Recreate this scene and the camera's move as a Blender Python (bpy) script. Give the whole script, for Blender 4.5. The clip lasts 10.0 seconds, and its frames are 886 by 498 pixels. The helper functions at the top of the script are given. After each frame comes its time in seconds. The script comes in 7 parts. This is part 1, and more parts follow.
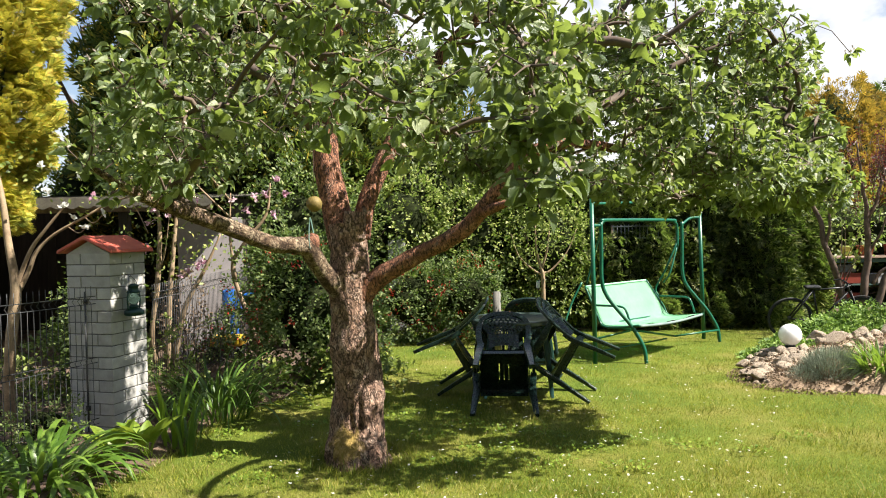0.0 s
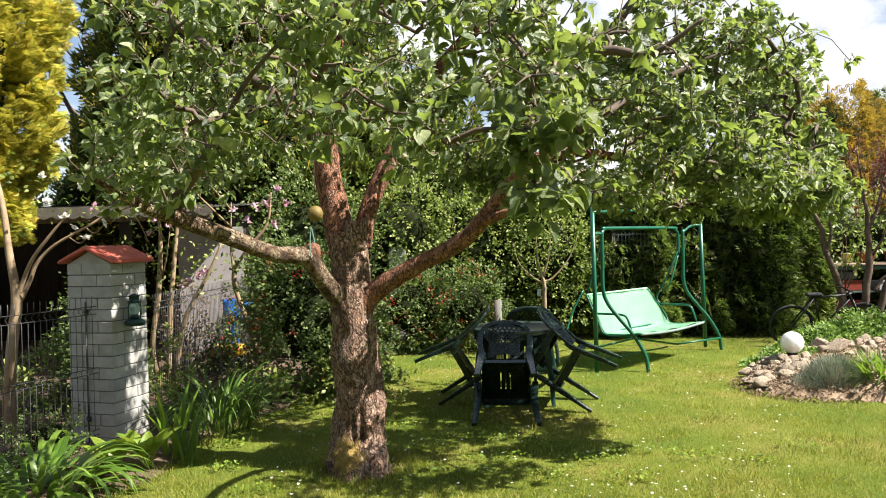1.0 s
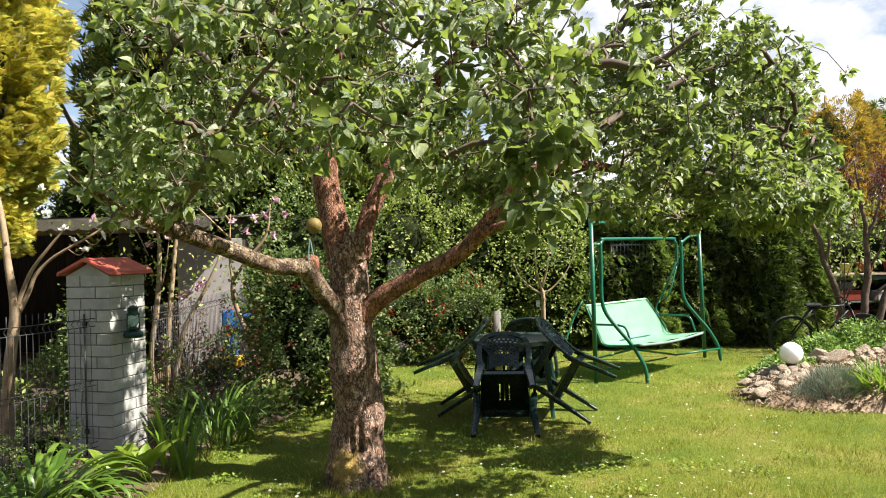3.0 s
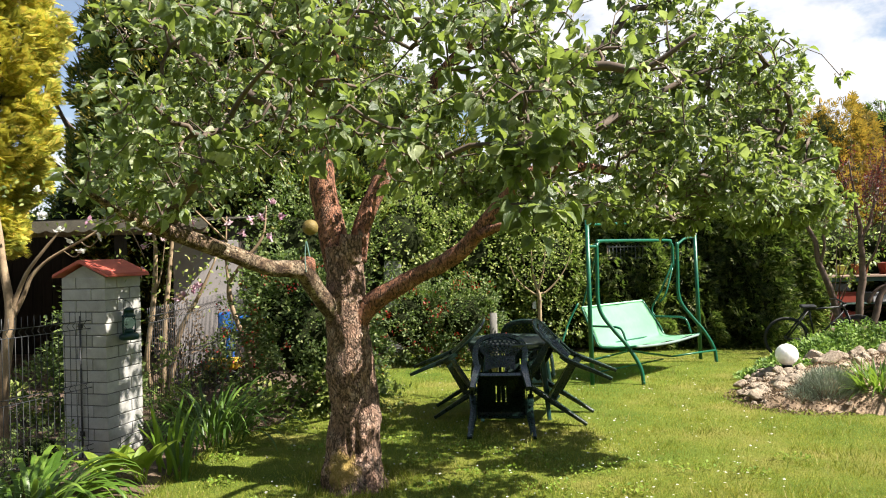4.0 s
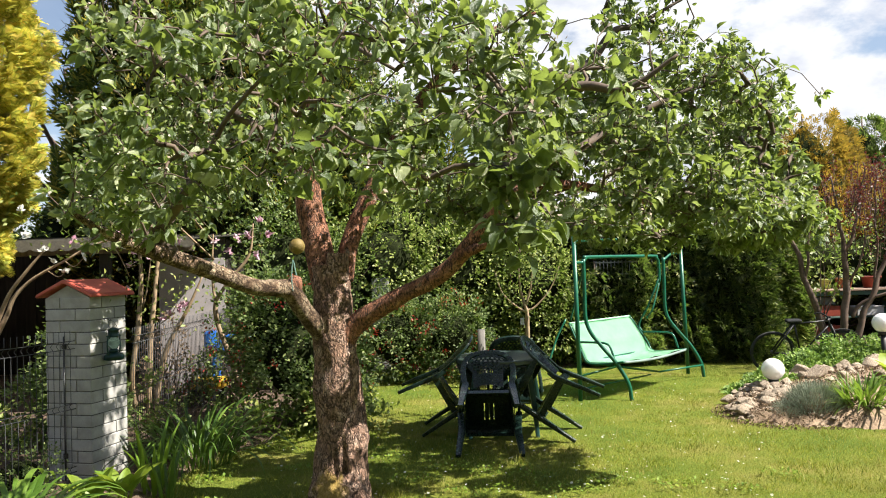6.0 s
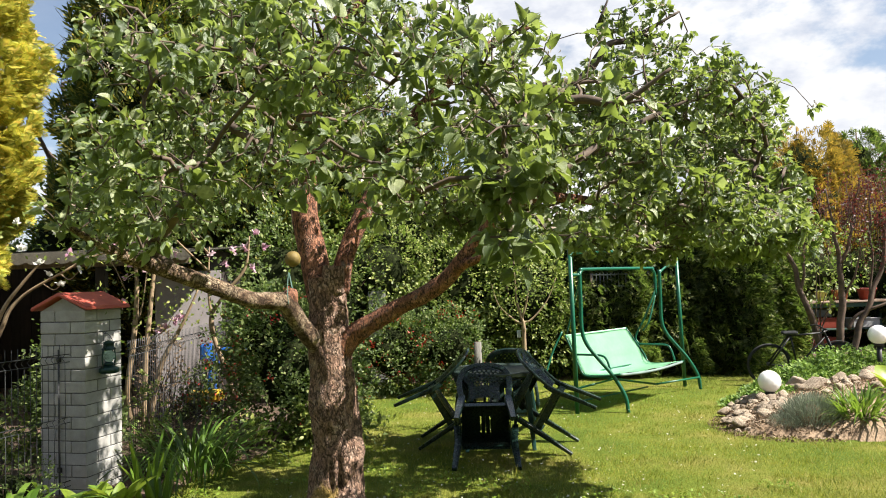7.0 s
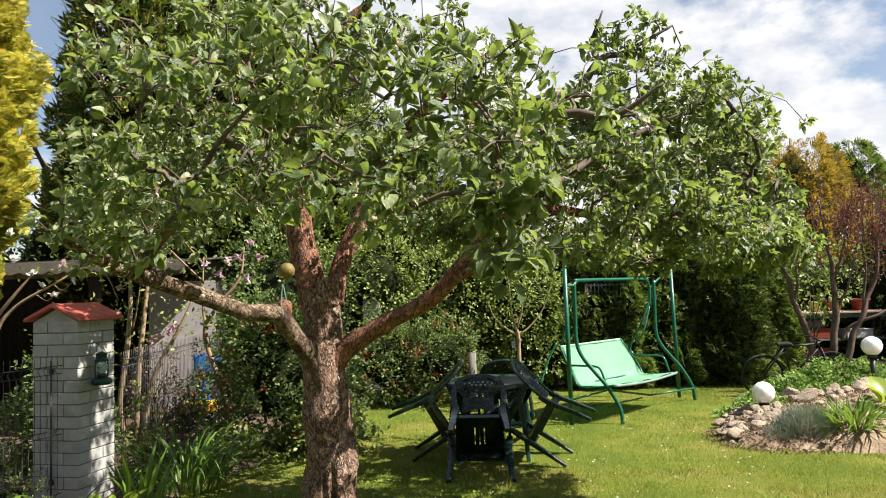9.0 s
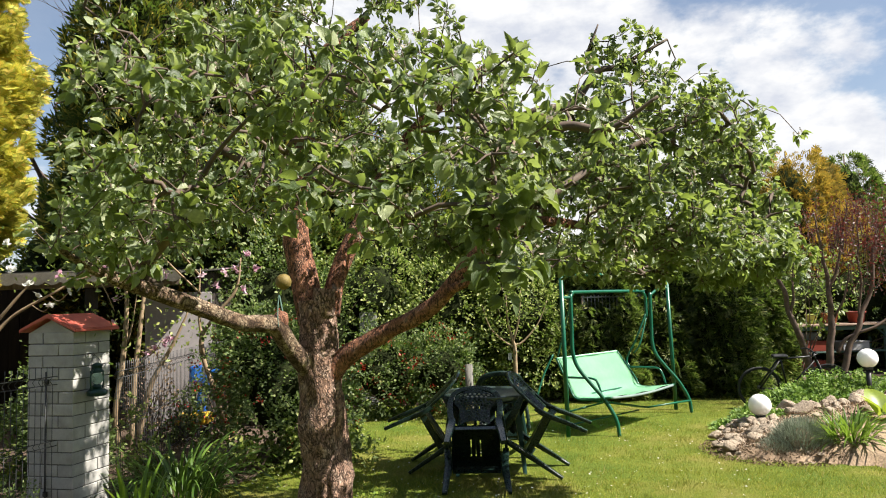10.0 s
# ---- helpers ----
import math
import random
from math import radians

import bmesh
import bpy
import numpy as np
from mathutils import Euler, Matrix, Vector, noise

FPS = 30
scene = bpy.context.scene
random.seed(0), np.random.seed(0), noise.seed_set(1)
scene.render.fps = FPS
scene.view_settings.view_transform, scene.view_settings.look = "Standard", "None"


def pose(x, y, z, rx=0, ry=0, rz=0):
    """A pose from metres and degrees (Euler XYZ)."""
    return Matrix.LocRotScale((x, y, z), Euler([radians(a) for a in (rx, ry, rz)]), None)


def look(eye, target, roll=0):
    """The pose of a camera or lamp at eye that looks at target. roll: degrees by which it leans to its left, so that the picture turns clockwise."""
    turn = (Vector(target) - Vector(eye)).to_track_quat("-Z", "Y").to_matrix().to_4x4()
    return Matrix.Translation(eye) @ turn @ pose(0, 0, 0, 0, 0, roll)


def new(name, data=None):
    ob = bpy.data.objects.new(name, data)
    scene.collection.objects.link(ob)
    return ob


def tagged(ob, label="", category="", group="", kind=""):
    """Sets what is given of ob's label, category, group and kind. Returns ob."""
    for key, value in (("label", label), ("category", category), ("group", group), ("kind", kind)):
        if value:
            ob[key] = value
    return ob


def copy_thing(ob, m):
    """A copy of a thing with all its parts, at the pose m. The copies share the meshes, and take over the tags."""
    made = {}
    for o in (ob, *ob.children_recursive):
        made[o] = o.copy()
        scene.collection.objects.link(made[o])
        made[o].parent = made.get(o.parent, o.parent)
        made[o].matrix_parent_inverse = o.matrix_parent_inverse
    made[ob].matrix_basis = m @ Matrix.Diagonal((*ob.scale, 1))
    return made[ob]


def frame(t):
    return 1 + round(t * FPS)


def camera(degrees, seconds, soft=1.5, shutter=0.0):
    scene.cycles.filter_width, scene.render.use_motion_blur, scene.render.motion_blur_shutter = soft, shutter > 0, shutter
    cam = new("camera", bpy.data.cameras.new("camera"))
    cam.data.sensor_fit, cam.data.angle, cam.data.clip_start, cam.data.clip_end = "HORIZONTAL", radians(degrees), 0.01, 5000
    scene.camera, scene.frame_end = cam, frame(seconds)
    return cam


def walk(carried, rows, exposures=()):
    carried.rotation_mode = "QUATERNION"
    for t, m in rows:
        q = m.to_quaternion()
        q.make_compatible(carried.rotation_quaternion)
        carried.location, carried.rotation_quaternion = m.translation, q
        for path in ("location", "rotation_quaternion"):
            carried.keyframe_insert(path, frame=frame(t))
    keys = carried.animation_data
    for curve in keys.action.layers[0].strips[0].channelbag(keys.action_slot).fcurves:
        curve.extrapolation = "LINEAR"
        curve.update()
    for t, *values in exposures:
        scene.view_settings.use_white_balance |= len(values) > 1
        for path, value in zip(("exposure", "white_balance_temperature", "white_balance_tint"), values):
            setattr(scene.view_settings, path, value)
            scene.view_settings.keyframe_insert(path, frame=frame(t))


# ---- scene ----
cam = camera(63.8, 10.0, 1.0)
PATH = [
    (0, (0.052, -0.01, 1.565), (0.043, 1.99, 1.524), -1.2),
    (0.5, (0.048, -0.013, 1.574), (0.038, 1.987, 1.544), -1.3),
    (1, (0.048, -0.006, 1.572), (0.038, 1.994, 1.554), -1.4),
    (1.5, (0.048, -0.018, 1.585), (0.036, 1.982, 1.579), -1.4),
    (2, (0.044, -0.011, 1.579), (0.032, 1.989, 1.589), -1.5),
    (2.5, (0.054, -0.013, 1.58), (0.045, 1.987, 1.591), -1.5),
    (4, (0.054, -0.019, 1.58), (0.057, 1.981, 1.596), -1.5),
    (4.5, (0.059, -0.026, 1.592), (0.079, 1.974, 1.618), -1.4),
    (5, (0.064, -0.035, 1.592), (0.093, 1.964, 1.627), -1.5),
    (5.5, (0.061, -0.024, 1.597), (0.094, 1.975, 1.642), -1.7),
    (7, (0.071, -0.035, 1.597), (0.118, 1.962, 1.69), -1.9),
    (7.5, (0.079, -0.04, 1.6), (0.131, 1.956, 1.71), -1.8),
    (8, (0.07, -0.046, 1.606), (0.124, 1.95, 1.723), -1.7),
    (8.5, (0.075, -0.034, 1.607), (0.131, 1.962, 1.722), -1.8),
    (9, (0.078, -0.042, 1.616), (0.139, 1.953, 1.734), -1.8),
    (9.5, (0.072, -0.046, 1.617), (0.136, 1.949, 1.75), -1.7),
    (10, (0.083, -0.056, 1.612), (0.153, 1.937, 1.763), -1.7),
]
EXPOSURES = [(0, 1.57), (5, 1.55), (7, 1.45), (10, 1.35)]
walk(cam, [(t, look(eye, target, roll)) for t, eye, target, roll in PATH], EXPOSURES)

# ---- light: a high sun from the right, slightly behind the camera, and a sky with broken cloud ----
SUN_DIR = Vector((0.96, -0.28, 0.0)).normalized()
SUN_EL = radians(49)
sun_data = bpy.data.lights.new("sun", "SUN")
sun_data.energy, sun_data.angle, sun_data.color = 5.0, radians(0.55), (1.0, 0.94, 0.84)
sun = new("sun", sun_data)
sun.matrix_world = look((0, 0, 0), tuple(-(SUN_DIR * math.cos(SUN_EL)) - Vector((0, 0, math.sin(SUN_EL)))))

world = bpy.data.worlds.new("sky")
scene.world = world
world.use_nodes = True
wt = world.node_tree
wt.nodes.clear()
w_out = wt.nodes.new("ShaderNodeOutputWorld")
w_bg = wt.nodes.new("ShaderNodeBackground")
w_sky = wt.nodes.new("ShaderNodeTexSky")
w_sky.sky_type, w_sky.sun_disc = "NISHITA", False
w_sky.sun_elevation, w_sky.sun_rotation = SUN_EL, math.atan2(SUN_DIR.x, SUN_DIR.y)
w_tc = wt.nodes.new("ShaderNodeTexCoord")


def sky_math(op, *vals):
    n = wt.nodes.new("ShaderNodeMath")
    n.operation = op
    for sock, v in zip(n.inputs, vals):
        if isinstance(v, (int, float)):
            sock.default_value = v
        else:
            wt.links.new(v, sock)
    return n.outputs[0]


def sky_step(v, lo, hi, a=0.0, b=1.0):
    n = wt.nodes.new("ShaderNodeMapRange")
    n.interpolation_type = "SMOOTHSTEP"
    for k, q in zip((1, 2, 3, 4), (lo, hi, a, b)):
        n.inputs[k].default_value = q
    wt.links.new(v, n.inputs[0])
    return n.outputs[0]


def sky_noise(scale, detail, rough, stretch, at):
    mp = wt.nodes.new("ShaderNodeMapping")
    mp.inputs["Scale"].default_value, mp.inputs["Location"].default_value = stretch, at
    nz = wt.nodes.new("ShaderNodeTexNoise")
    nz.inputs["Scale"].default_value, nz.inputs["Detail"].default_value, nz.inputs["Roughness"].default_value = scale, detail, rough
    wt.links.new(w_tc.outputs["Generated"], mp.inputs["Vector"])
    wt.links.new(mp.outputs["Vector"], nz.inputs["Vector"])
    return nz.outputs["Fac"]


# a slanting bank of heaped cloud, broken cloud elsewhere, and more of it towards the horizon
w_dot = wt.nodes.new("ShaderNodeVectorMath")
w_dot.operation = "DOT_PRODUCT"
w_dot.inputs[1].default_value = (-0.429, 0.489, -0.759)
w_sep = wt.nodes.new("ShaderNodeSeparateXYZ")
wt.links.new(w_tc.outputs["Generated"], w_dot.inputs[0])
wt.links.new(w_tc.outputs["Generated"], w_sep.inputs[0])
w_heap = sky_noise(5.5, 8.0, 0.58, (1.0, 1.0, 1.8), (1.9, 0.4, 0.0))
w_bank = sky_math("MULTIPLY", sky_step(w_dot.outputs["Value"], -0.09, 0.05), sky_step(w_dot.outputs["Value"], 0.22, 0.36, 1.0, 0.0))
w_low = sky_step(w_sep.outputs["Z"], 0.08, 0.20, 1.0, 0.0)
w_sum = sky_math("ADD", w_heap, sky_math("ADD", sky_math("MULTIPLY", w_bank, 0.26), sky_math("MULTIPLY", w_low, 0.14)))
w_cloud = sky_step(w_sum, 0.55, 0.71, 0.13)
w_body = sky_noise(9.0, 5.0, 0.6, (1.0, 1.0, 2.0), (4.1, 2.0, 1.0))
w_ramp = wt.nodes.new("ShaderNodeValToRGB")
w_ramp.color_ramp.elements[0].position, w_ramp.color_ramp.elements[1].position = 0.36, 0.56
w_ramp.color_ramp.elements[0].color, w_ramp.color_ramp.elements[1].color = (5.3, 5.55, 6.2, 1), (7.5, 7.5, 7.55, 1)
wt.links.new(w_body, w_ramp.inputs["Fac"])
w_mix = wt.nodes.new("ShaderNodeMix")
w_mix.data_type = "RGBA"
wt.links.new(w_cloud, w_mix.inputs[0])
wt.links.new(w_sky.outputs["Color"], w_mix.inputs[6])
wt.links.new(w_ramp.outputs["Color"], w_mix.inputs[7])
w_bg.inputs["Strength"].default_value = 0.054
wt.links.new(w_mix.outputs[2], w_bg.inputs["Color"])
wt.links.new(w_bg.outputs["Background"], w_out.inputs["Surface"])

# ---- materials ----
def mat_nodes(name):
    m = bpy.data.materials.new(name)
    m.use_nodes = True
    nt = m.node_tree
    return m, nt, nt.nodes["Principled BSDF"]


def rgba(c):
    return (c[0], c[1], c[2], 1.0)


def noise_node(nt, coord, scale, detail=4.0, rough=0.6, stretch=None):
    n = nt.nodes.new("ShaderNodeTexNoise")
    n.inputs["Scale"].default_value, n.inputs["Detail"].default_value, n.inputs["Roughness"].default_value = scale, detail, rough
    if stretch:
        mp = nt.nodes.new("ShaderNodeMapping")
        mp.inputs["Scale"].default_value = stretch
        nt.links.new(coord, mp.inputs["Vector"])
        coord = mp.outputs["Vector"]
    nt.links.new(coord, n.inputs["Vector"])
    return n.outputs["Fac"]


def ramp_node(nt, fac, stops):
    r = nt.nodes.new("ShaderNodeValToRGB")
    el = r.color_ramp.elements
    while len(el) < len(stops):
        el.new(0.5)
    for e, (p, c) in zip(el, stops):
        e.position, e.color = p, rgba(c)
    nt.links.new(fac, r.inputs["Fac"])
    return r.outputs["Color"]


def mix_node(nt, mode, fac, a, b):
    n = nt.nodes.new("ShaderNodeMix")
    n.data_type, n.blend_type = "RGBA", mode
    for sock, v in ((n.inputs[0], fac), (n.inputs[6], a), (n.inputs[7], b)):
        if isinstance(v, (int, float)):
            sock.default_value = v
        elif isinstance(v, tuple):
            sock.default_value = rgba(v)
        else:
            nt.links.new(v, sock)
    return n.outputs[2]


def math_node(nt, op, a, b):
    n = nt.nodes.new("ShaderNodeMath")
    n.operation = op
    for sock, v in ((n.inputs[0], a), (n.inputs[1], b)):
        if isinstance(v, (int, float)):
            sock.default_value = v
        else:
            nt.links.new(v, sock)
    return n.outputs[0]


def coords(nt, offset=True):
    """Object coordinates, moved by each object's own random number so that alike pieces differ."""
    tc = nt.nodes.new("ShaderNodeTexCoord").outputs["Object"]
    if not offset:
        return tc
    inf = nt.nodes.new("ShaderNodeObjectInfo").outputs["Random"]
    add = nt.nodes.new("ShaderNodeVectorMath")
    add.operation = "ADD"
    nt.links.new(tc, add.inputs[0])
    nt.links.new(math_node(nt, "MULTIPLY", inf, 37.0), add.inputs[1])
    return add.outputs[0]


def bump_node(nt, bsdf, height, strength, dist):
    b = nt.nodes.new("ShaderNodeBump")
    b.inputs["Strength"].default_value, b.inputs["Distance"].default_value = strength, dist
    nt.links.new(height, b.inputs["Height"])
    nt.links.new(b.outputs["Normal"], bsdf.inputs["Normal"])


def surface(name, stops, scale=6.0, fine=60.0, rough=0.7, bump=0.3, dist=0.004, metal=0.0, stretch=None, vary=0.0, spec=0.5, grain=0.35):
    """A rough or painted surface: broad stains by stops, a fine grain over them, bump from the grain."""
    m, nt, b = mat_nodes(name)
    co = coords(nt)
    col = ramp_node(nt, noise_node(nt, co, scale, 5.0, 0.6, stretch), stops)
    g = noise_node(nt, co, fine, 3.0, 0.7, stretch)
    gv = ramp_node(nt, g, [(0.25, (1 - grain,) * 3), (0.75, (1.0, 1.0, 1.0))])
    col = mix_node(nt, "MULTIPLY", 1.0, col, gv)
    if vary:
        inf = nt.nodes.new("ShaderNodeObjectInfo").outputs["Random"]
        vv = ramp_node(nt, inf, [(0.0, (1 - vary,) * 3), (1.0, (1.0, 1.0, 1.0))])
        col = mix_node(nt, "MULTIPLY", 1.0, col, vv)
    nt.links.new(col, b.inputs["Base Color"])
    rr = ramp_node(nt, g, [(0.2, (max(rough - 0.12, 0.03),) * 3), (0.8, (min(rough + 0.1, 1.0),) * 3)])
    nt.links.new(rr, b.inputs["Roughness"])
    b.inputs["Metallic"].default_value = metal
    b.inputs["Specular IOR Level"].default_value = spec
    if bump:
        bump_node(nt, b, g, bump, dist)
    return m


def leafy(name, stops, rough=0.45, trans=0.3, glow=(0.25, 0.42, 0.05), spec=0.45, patch=1.2, patch_dark=0.75, crinkle=0.0):
    """Leaves: each island or object takes its own tint; part of the light goes through."""
    m, nt, b = mat_nodes(name)
    isl = nt.nodes.new("ShaderNodeNewGeometry").outputs["Random Per Island"]
    inf = nt.nodes.new("ShaderNodeObjectInfo").outputs["Random"]
    fac = math_node(nt, "FRACT", math_node(nt, "ADD", isl, inf), 0.0)
    col = ramp_node(nt, fac, stops)
    tc = nt.nodes.new("ShaderNodeTexCoord").outputs["Object"]
    # broad noise patches of darker tone; deep ones paint shaded gaps in thujas
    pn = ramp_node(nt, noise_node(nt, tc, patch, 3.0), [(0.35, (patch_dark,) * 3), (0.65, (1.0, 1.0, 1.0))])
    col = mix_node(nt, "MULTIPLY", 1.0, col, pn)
    # blotches and veins of single leaves
    fn = ramp_node(nt, noise_node(nt, tc, 70.0, 2.0), [(0.3, (0.74,) * 3), (0.7, (1.0, 1.0, 1.0))])
    col = mix_node(nt, "MULTIPLY", 1.0, col, fn)
    nt.links.new(col, b.inputs["Base Color"])
    b.inputs["Roughness"].default_value = rough
    b.inputs["Specular IOR Level"].default_value = spec
    if crinkle:
        bump_node(nt, b, noise_node(nt, tc, 95.0, 3.0), crinkle, 0.012)
    tr = nt.nodes.new("ShaderNodeBsdfTranslucent")
    tcol = mix_node(nt, "MIX", 0.55, col, glow)
    nt.links.new(tcol, tr.inputs["Color"])
    mx = nt.nodes.new("ShaderNodeMixShader")
    mx.inputs[0].default_value = trans
    nt.links.new(b.outputs[0], mx.inputs[1])
    nt.links.new(tr.outputs[0], mx.inputs[2])
    nt.links.new(mx.outputs[0], nt.nodes["Material Output"].inputs["Surface"])
    return m


M = {}
M["apple_leaf"] = leafy("apple_leaf", [(0.0, (0.042, 0.068, 0.026)), (0.4, (0.105, 0.158, 0.056)), (0.75, (0.225, 0.29, 0.112)), (1.0, (0.46, 0.50, 0.28))], rough=0.37, trans=0.37, glow=(0.48, 0.62, 0.09), spec=0.52, patch_dark=0.7, crinkle=0.5)
M["blossom"] = leafy("blossom", [(0.0, (0.55, 0.42, 0.32)), (0.5, (0.75, 0.62, 0.5)), (1.0, (0.85, 0.8, 0.72))], rough=0.7, trans=0.25, glow=(0.8, 0.7, 0.6))
M["magnolia"] = leafy("magnolia_petal", [(0.0, (0.55, 0.25, 0.38)), (0.5, (0.75, 0.48, 0.58)), (1.0, (0.86, 0.74, 0.76))], rough=0.6, trans=0.3, glow=(0.8, 0.5, 0.6))
M["white_petal"] = leafy("white_petal", [(0.0, (0.75, 0.74, 0.68)), (1.0, (0.88, 0.87, 0.82))], rough=0.6, trans=0.25, glow=(0.9, 0.9, 0.85), patch_dark=0.95)
M["red_petal"] = leafy("red_petal", [(0.0, (0.28, 0.025, 0.015)), (0.7, (0.52, 0.055, 0.03)), (1.0, (0.68, 0.06, 0.03))], rough=0.55, trans=0.25, glow=(0.7, 0.05, 0.02))
# hedge: pale tints and deep patches paint sunlit sprays and shaded gaps
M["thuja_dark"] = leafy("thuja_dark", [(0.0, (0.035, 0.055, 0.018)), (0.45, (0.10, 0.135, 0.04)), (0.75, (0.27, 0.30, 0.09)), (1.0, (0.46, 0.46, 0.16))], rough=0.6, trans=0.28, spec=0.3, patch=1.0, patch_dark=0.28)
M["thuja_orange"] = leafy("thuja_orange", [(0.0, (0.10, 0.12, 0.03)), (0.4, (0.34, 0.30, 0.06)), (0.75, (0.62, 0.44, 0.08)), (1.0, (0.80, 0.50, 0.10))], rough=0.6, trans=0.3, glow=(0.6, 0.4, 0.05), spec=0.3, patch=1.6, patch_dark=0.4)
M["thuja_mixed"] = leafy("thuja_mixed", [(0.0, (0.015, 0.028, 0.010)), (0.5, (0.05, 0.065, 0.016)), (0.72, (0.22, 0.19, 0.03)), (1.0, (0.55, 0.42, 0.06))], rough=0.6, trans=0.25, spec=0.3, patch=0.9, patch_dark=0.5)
# golden thuja: deep patches paint the dark gaps between its clumps
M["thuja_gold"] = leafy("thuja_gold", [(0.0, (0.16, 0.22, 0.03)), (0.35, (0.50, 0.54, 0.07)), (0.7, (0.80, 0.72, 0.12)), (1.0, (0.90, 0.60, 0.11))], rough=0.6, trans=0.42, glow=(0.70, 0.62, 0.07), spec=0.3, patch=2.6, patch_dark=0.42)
M["shrub_leaf"] = leafy("shrub_leaf", [(0.0, (0.04, 0.065, 0.02)), (0.55, (0.10, 0.15, 0.04)), (0.88, (0.23, 0.29, 0.09)), (1.0, (0.36, 0.40, 0.16))], rough=0.55, trans=0.3, spec=0.3)
M["shrub_light"] = leafy("shrub_light", [(0.0, (0.075, 0.115, 0.025)), (0.5, (0.22, 0.275, 0.055)), (1.0, (0.48, 0.51, 0.14))], rough=0.5, trans=0.35)
M["vinca"] = leafy("groundcover_leaf", [(0.0, (0.07, 0.14, 0.022)), (0.6, (0.17, 0.285, 0.045)), (1.0, (0.34, 0.45, 0.10))], rough=0.58, trans=0.3, spec=0.3)
M["clover"] = leafy("clover_leaf", [(0.0, (0.10, 0.19, 0.02)), (0.6, (0.20, 0.31, 0.035)), (1.0, (0.33, 0.42, 0.06))], rough=0.55, trans=0.3, glow=(0.38, 0.52, 0.05), spec=0.3)
M["lavender"] = leafy("lavender_leaf", [(0.0, (0.18, 0.21, 0.14)), (0.6, (0.32, 0.37, 0.27)), (1.0, (0.46, 0.48, 0.36))], rough=0.8, trans=0.15, glow=(0.3, 0.4, 0.3))
M["burgundy"] = leafy("burgundy_leaf", [(0.0, (0.04, 0.012, 0.012)), (0.6, (0.10, 0.026, 0.022)), (1.0, (0.20, 0.07, 0.045))], rough=0.5, trans=0.3, glow=(0.32, 0.05, 0.04))
M["strap"] = leafy("strap_leaf", [(0.0, (0.05, 0.11, 0.02)), (0.6, (0.10, 0.19, 0.03)), (1.0, (0.18, 0.30, 0.05))], rough=0.4, trans=0.32)
# brighter strap green: sunlight on the near broad clumps put into the colour
M["strap_mid"] = leafy("strap_leaf_bright", [(0.0, (0.07, 0.15, 0.02)), (0.6, (0.14, 0.25, 0.035)), (1.0, (0.24, 0.36, 0.06))], rough=0.38, trans=0.36, glow=(0.35, 0.52, 0.05))
M["strap_light"] = leafy("strap_leaf_light", [(0.0, (0.10, 0.20, 0.02)), (1.0, (0.22, 0.36, 0.04))], rough=0.4, trans=0.35, glow=(0.4, 0.55, 0.05))
M["hosta"] = leafy("hosta_leaf", [(0.0, (0.16, 0.28, 0.03)), (1.0, (0.32, 0.42, 0.05))], rough=0.4, trans=0.4, glow=(0.5, 0.6, 0.06))
M["grass"] = leafy("grass_blade", [(0.0, (0.10, 0.175, 0.02)), (0.5, (0.278, 0.327, 0.03)), (0.8, (0.47, 0.445, 0.065)), (1.0, (0.68, 0.54, 0.24))], rough=0.55, trans=0.3, glow=(0.44, 0.5, 0.05), patch=2.2, patch_dark=0.56)
M["dry"] = leafy("dry_stem", [(0.0, (0.12, 0.08, 0.05)), (1.0, (0.32, 0.22, 0.13))], rough=0.9, trans=0.1, glow=(0.4, 0.3, 0.2))


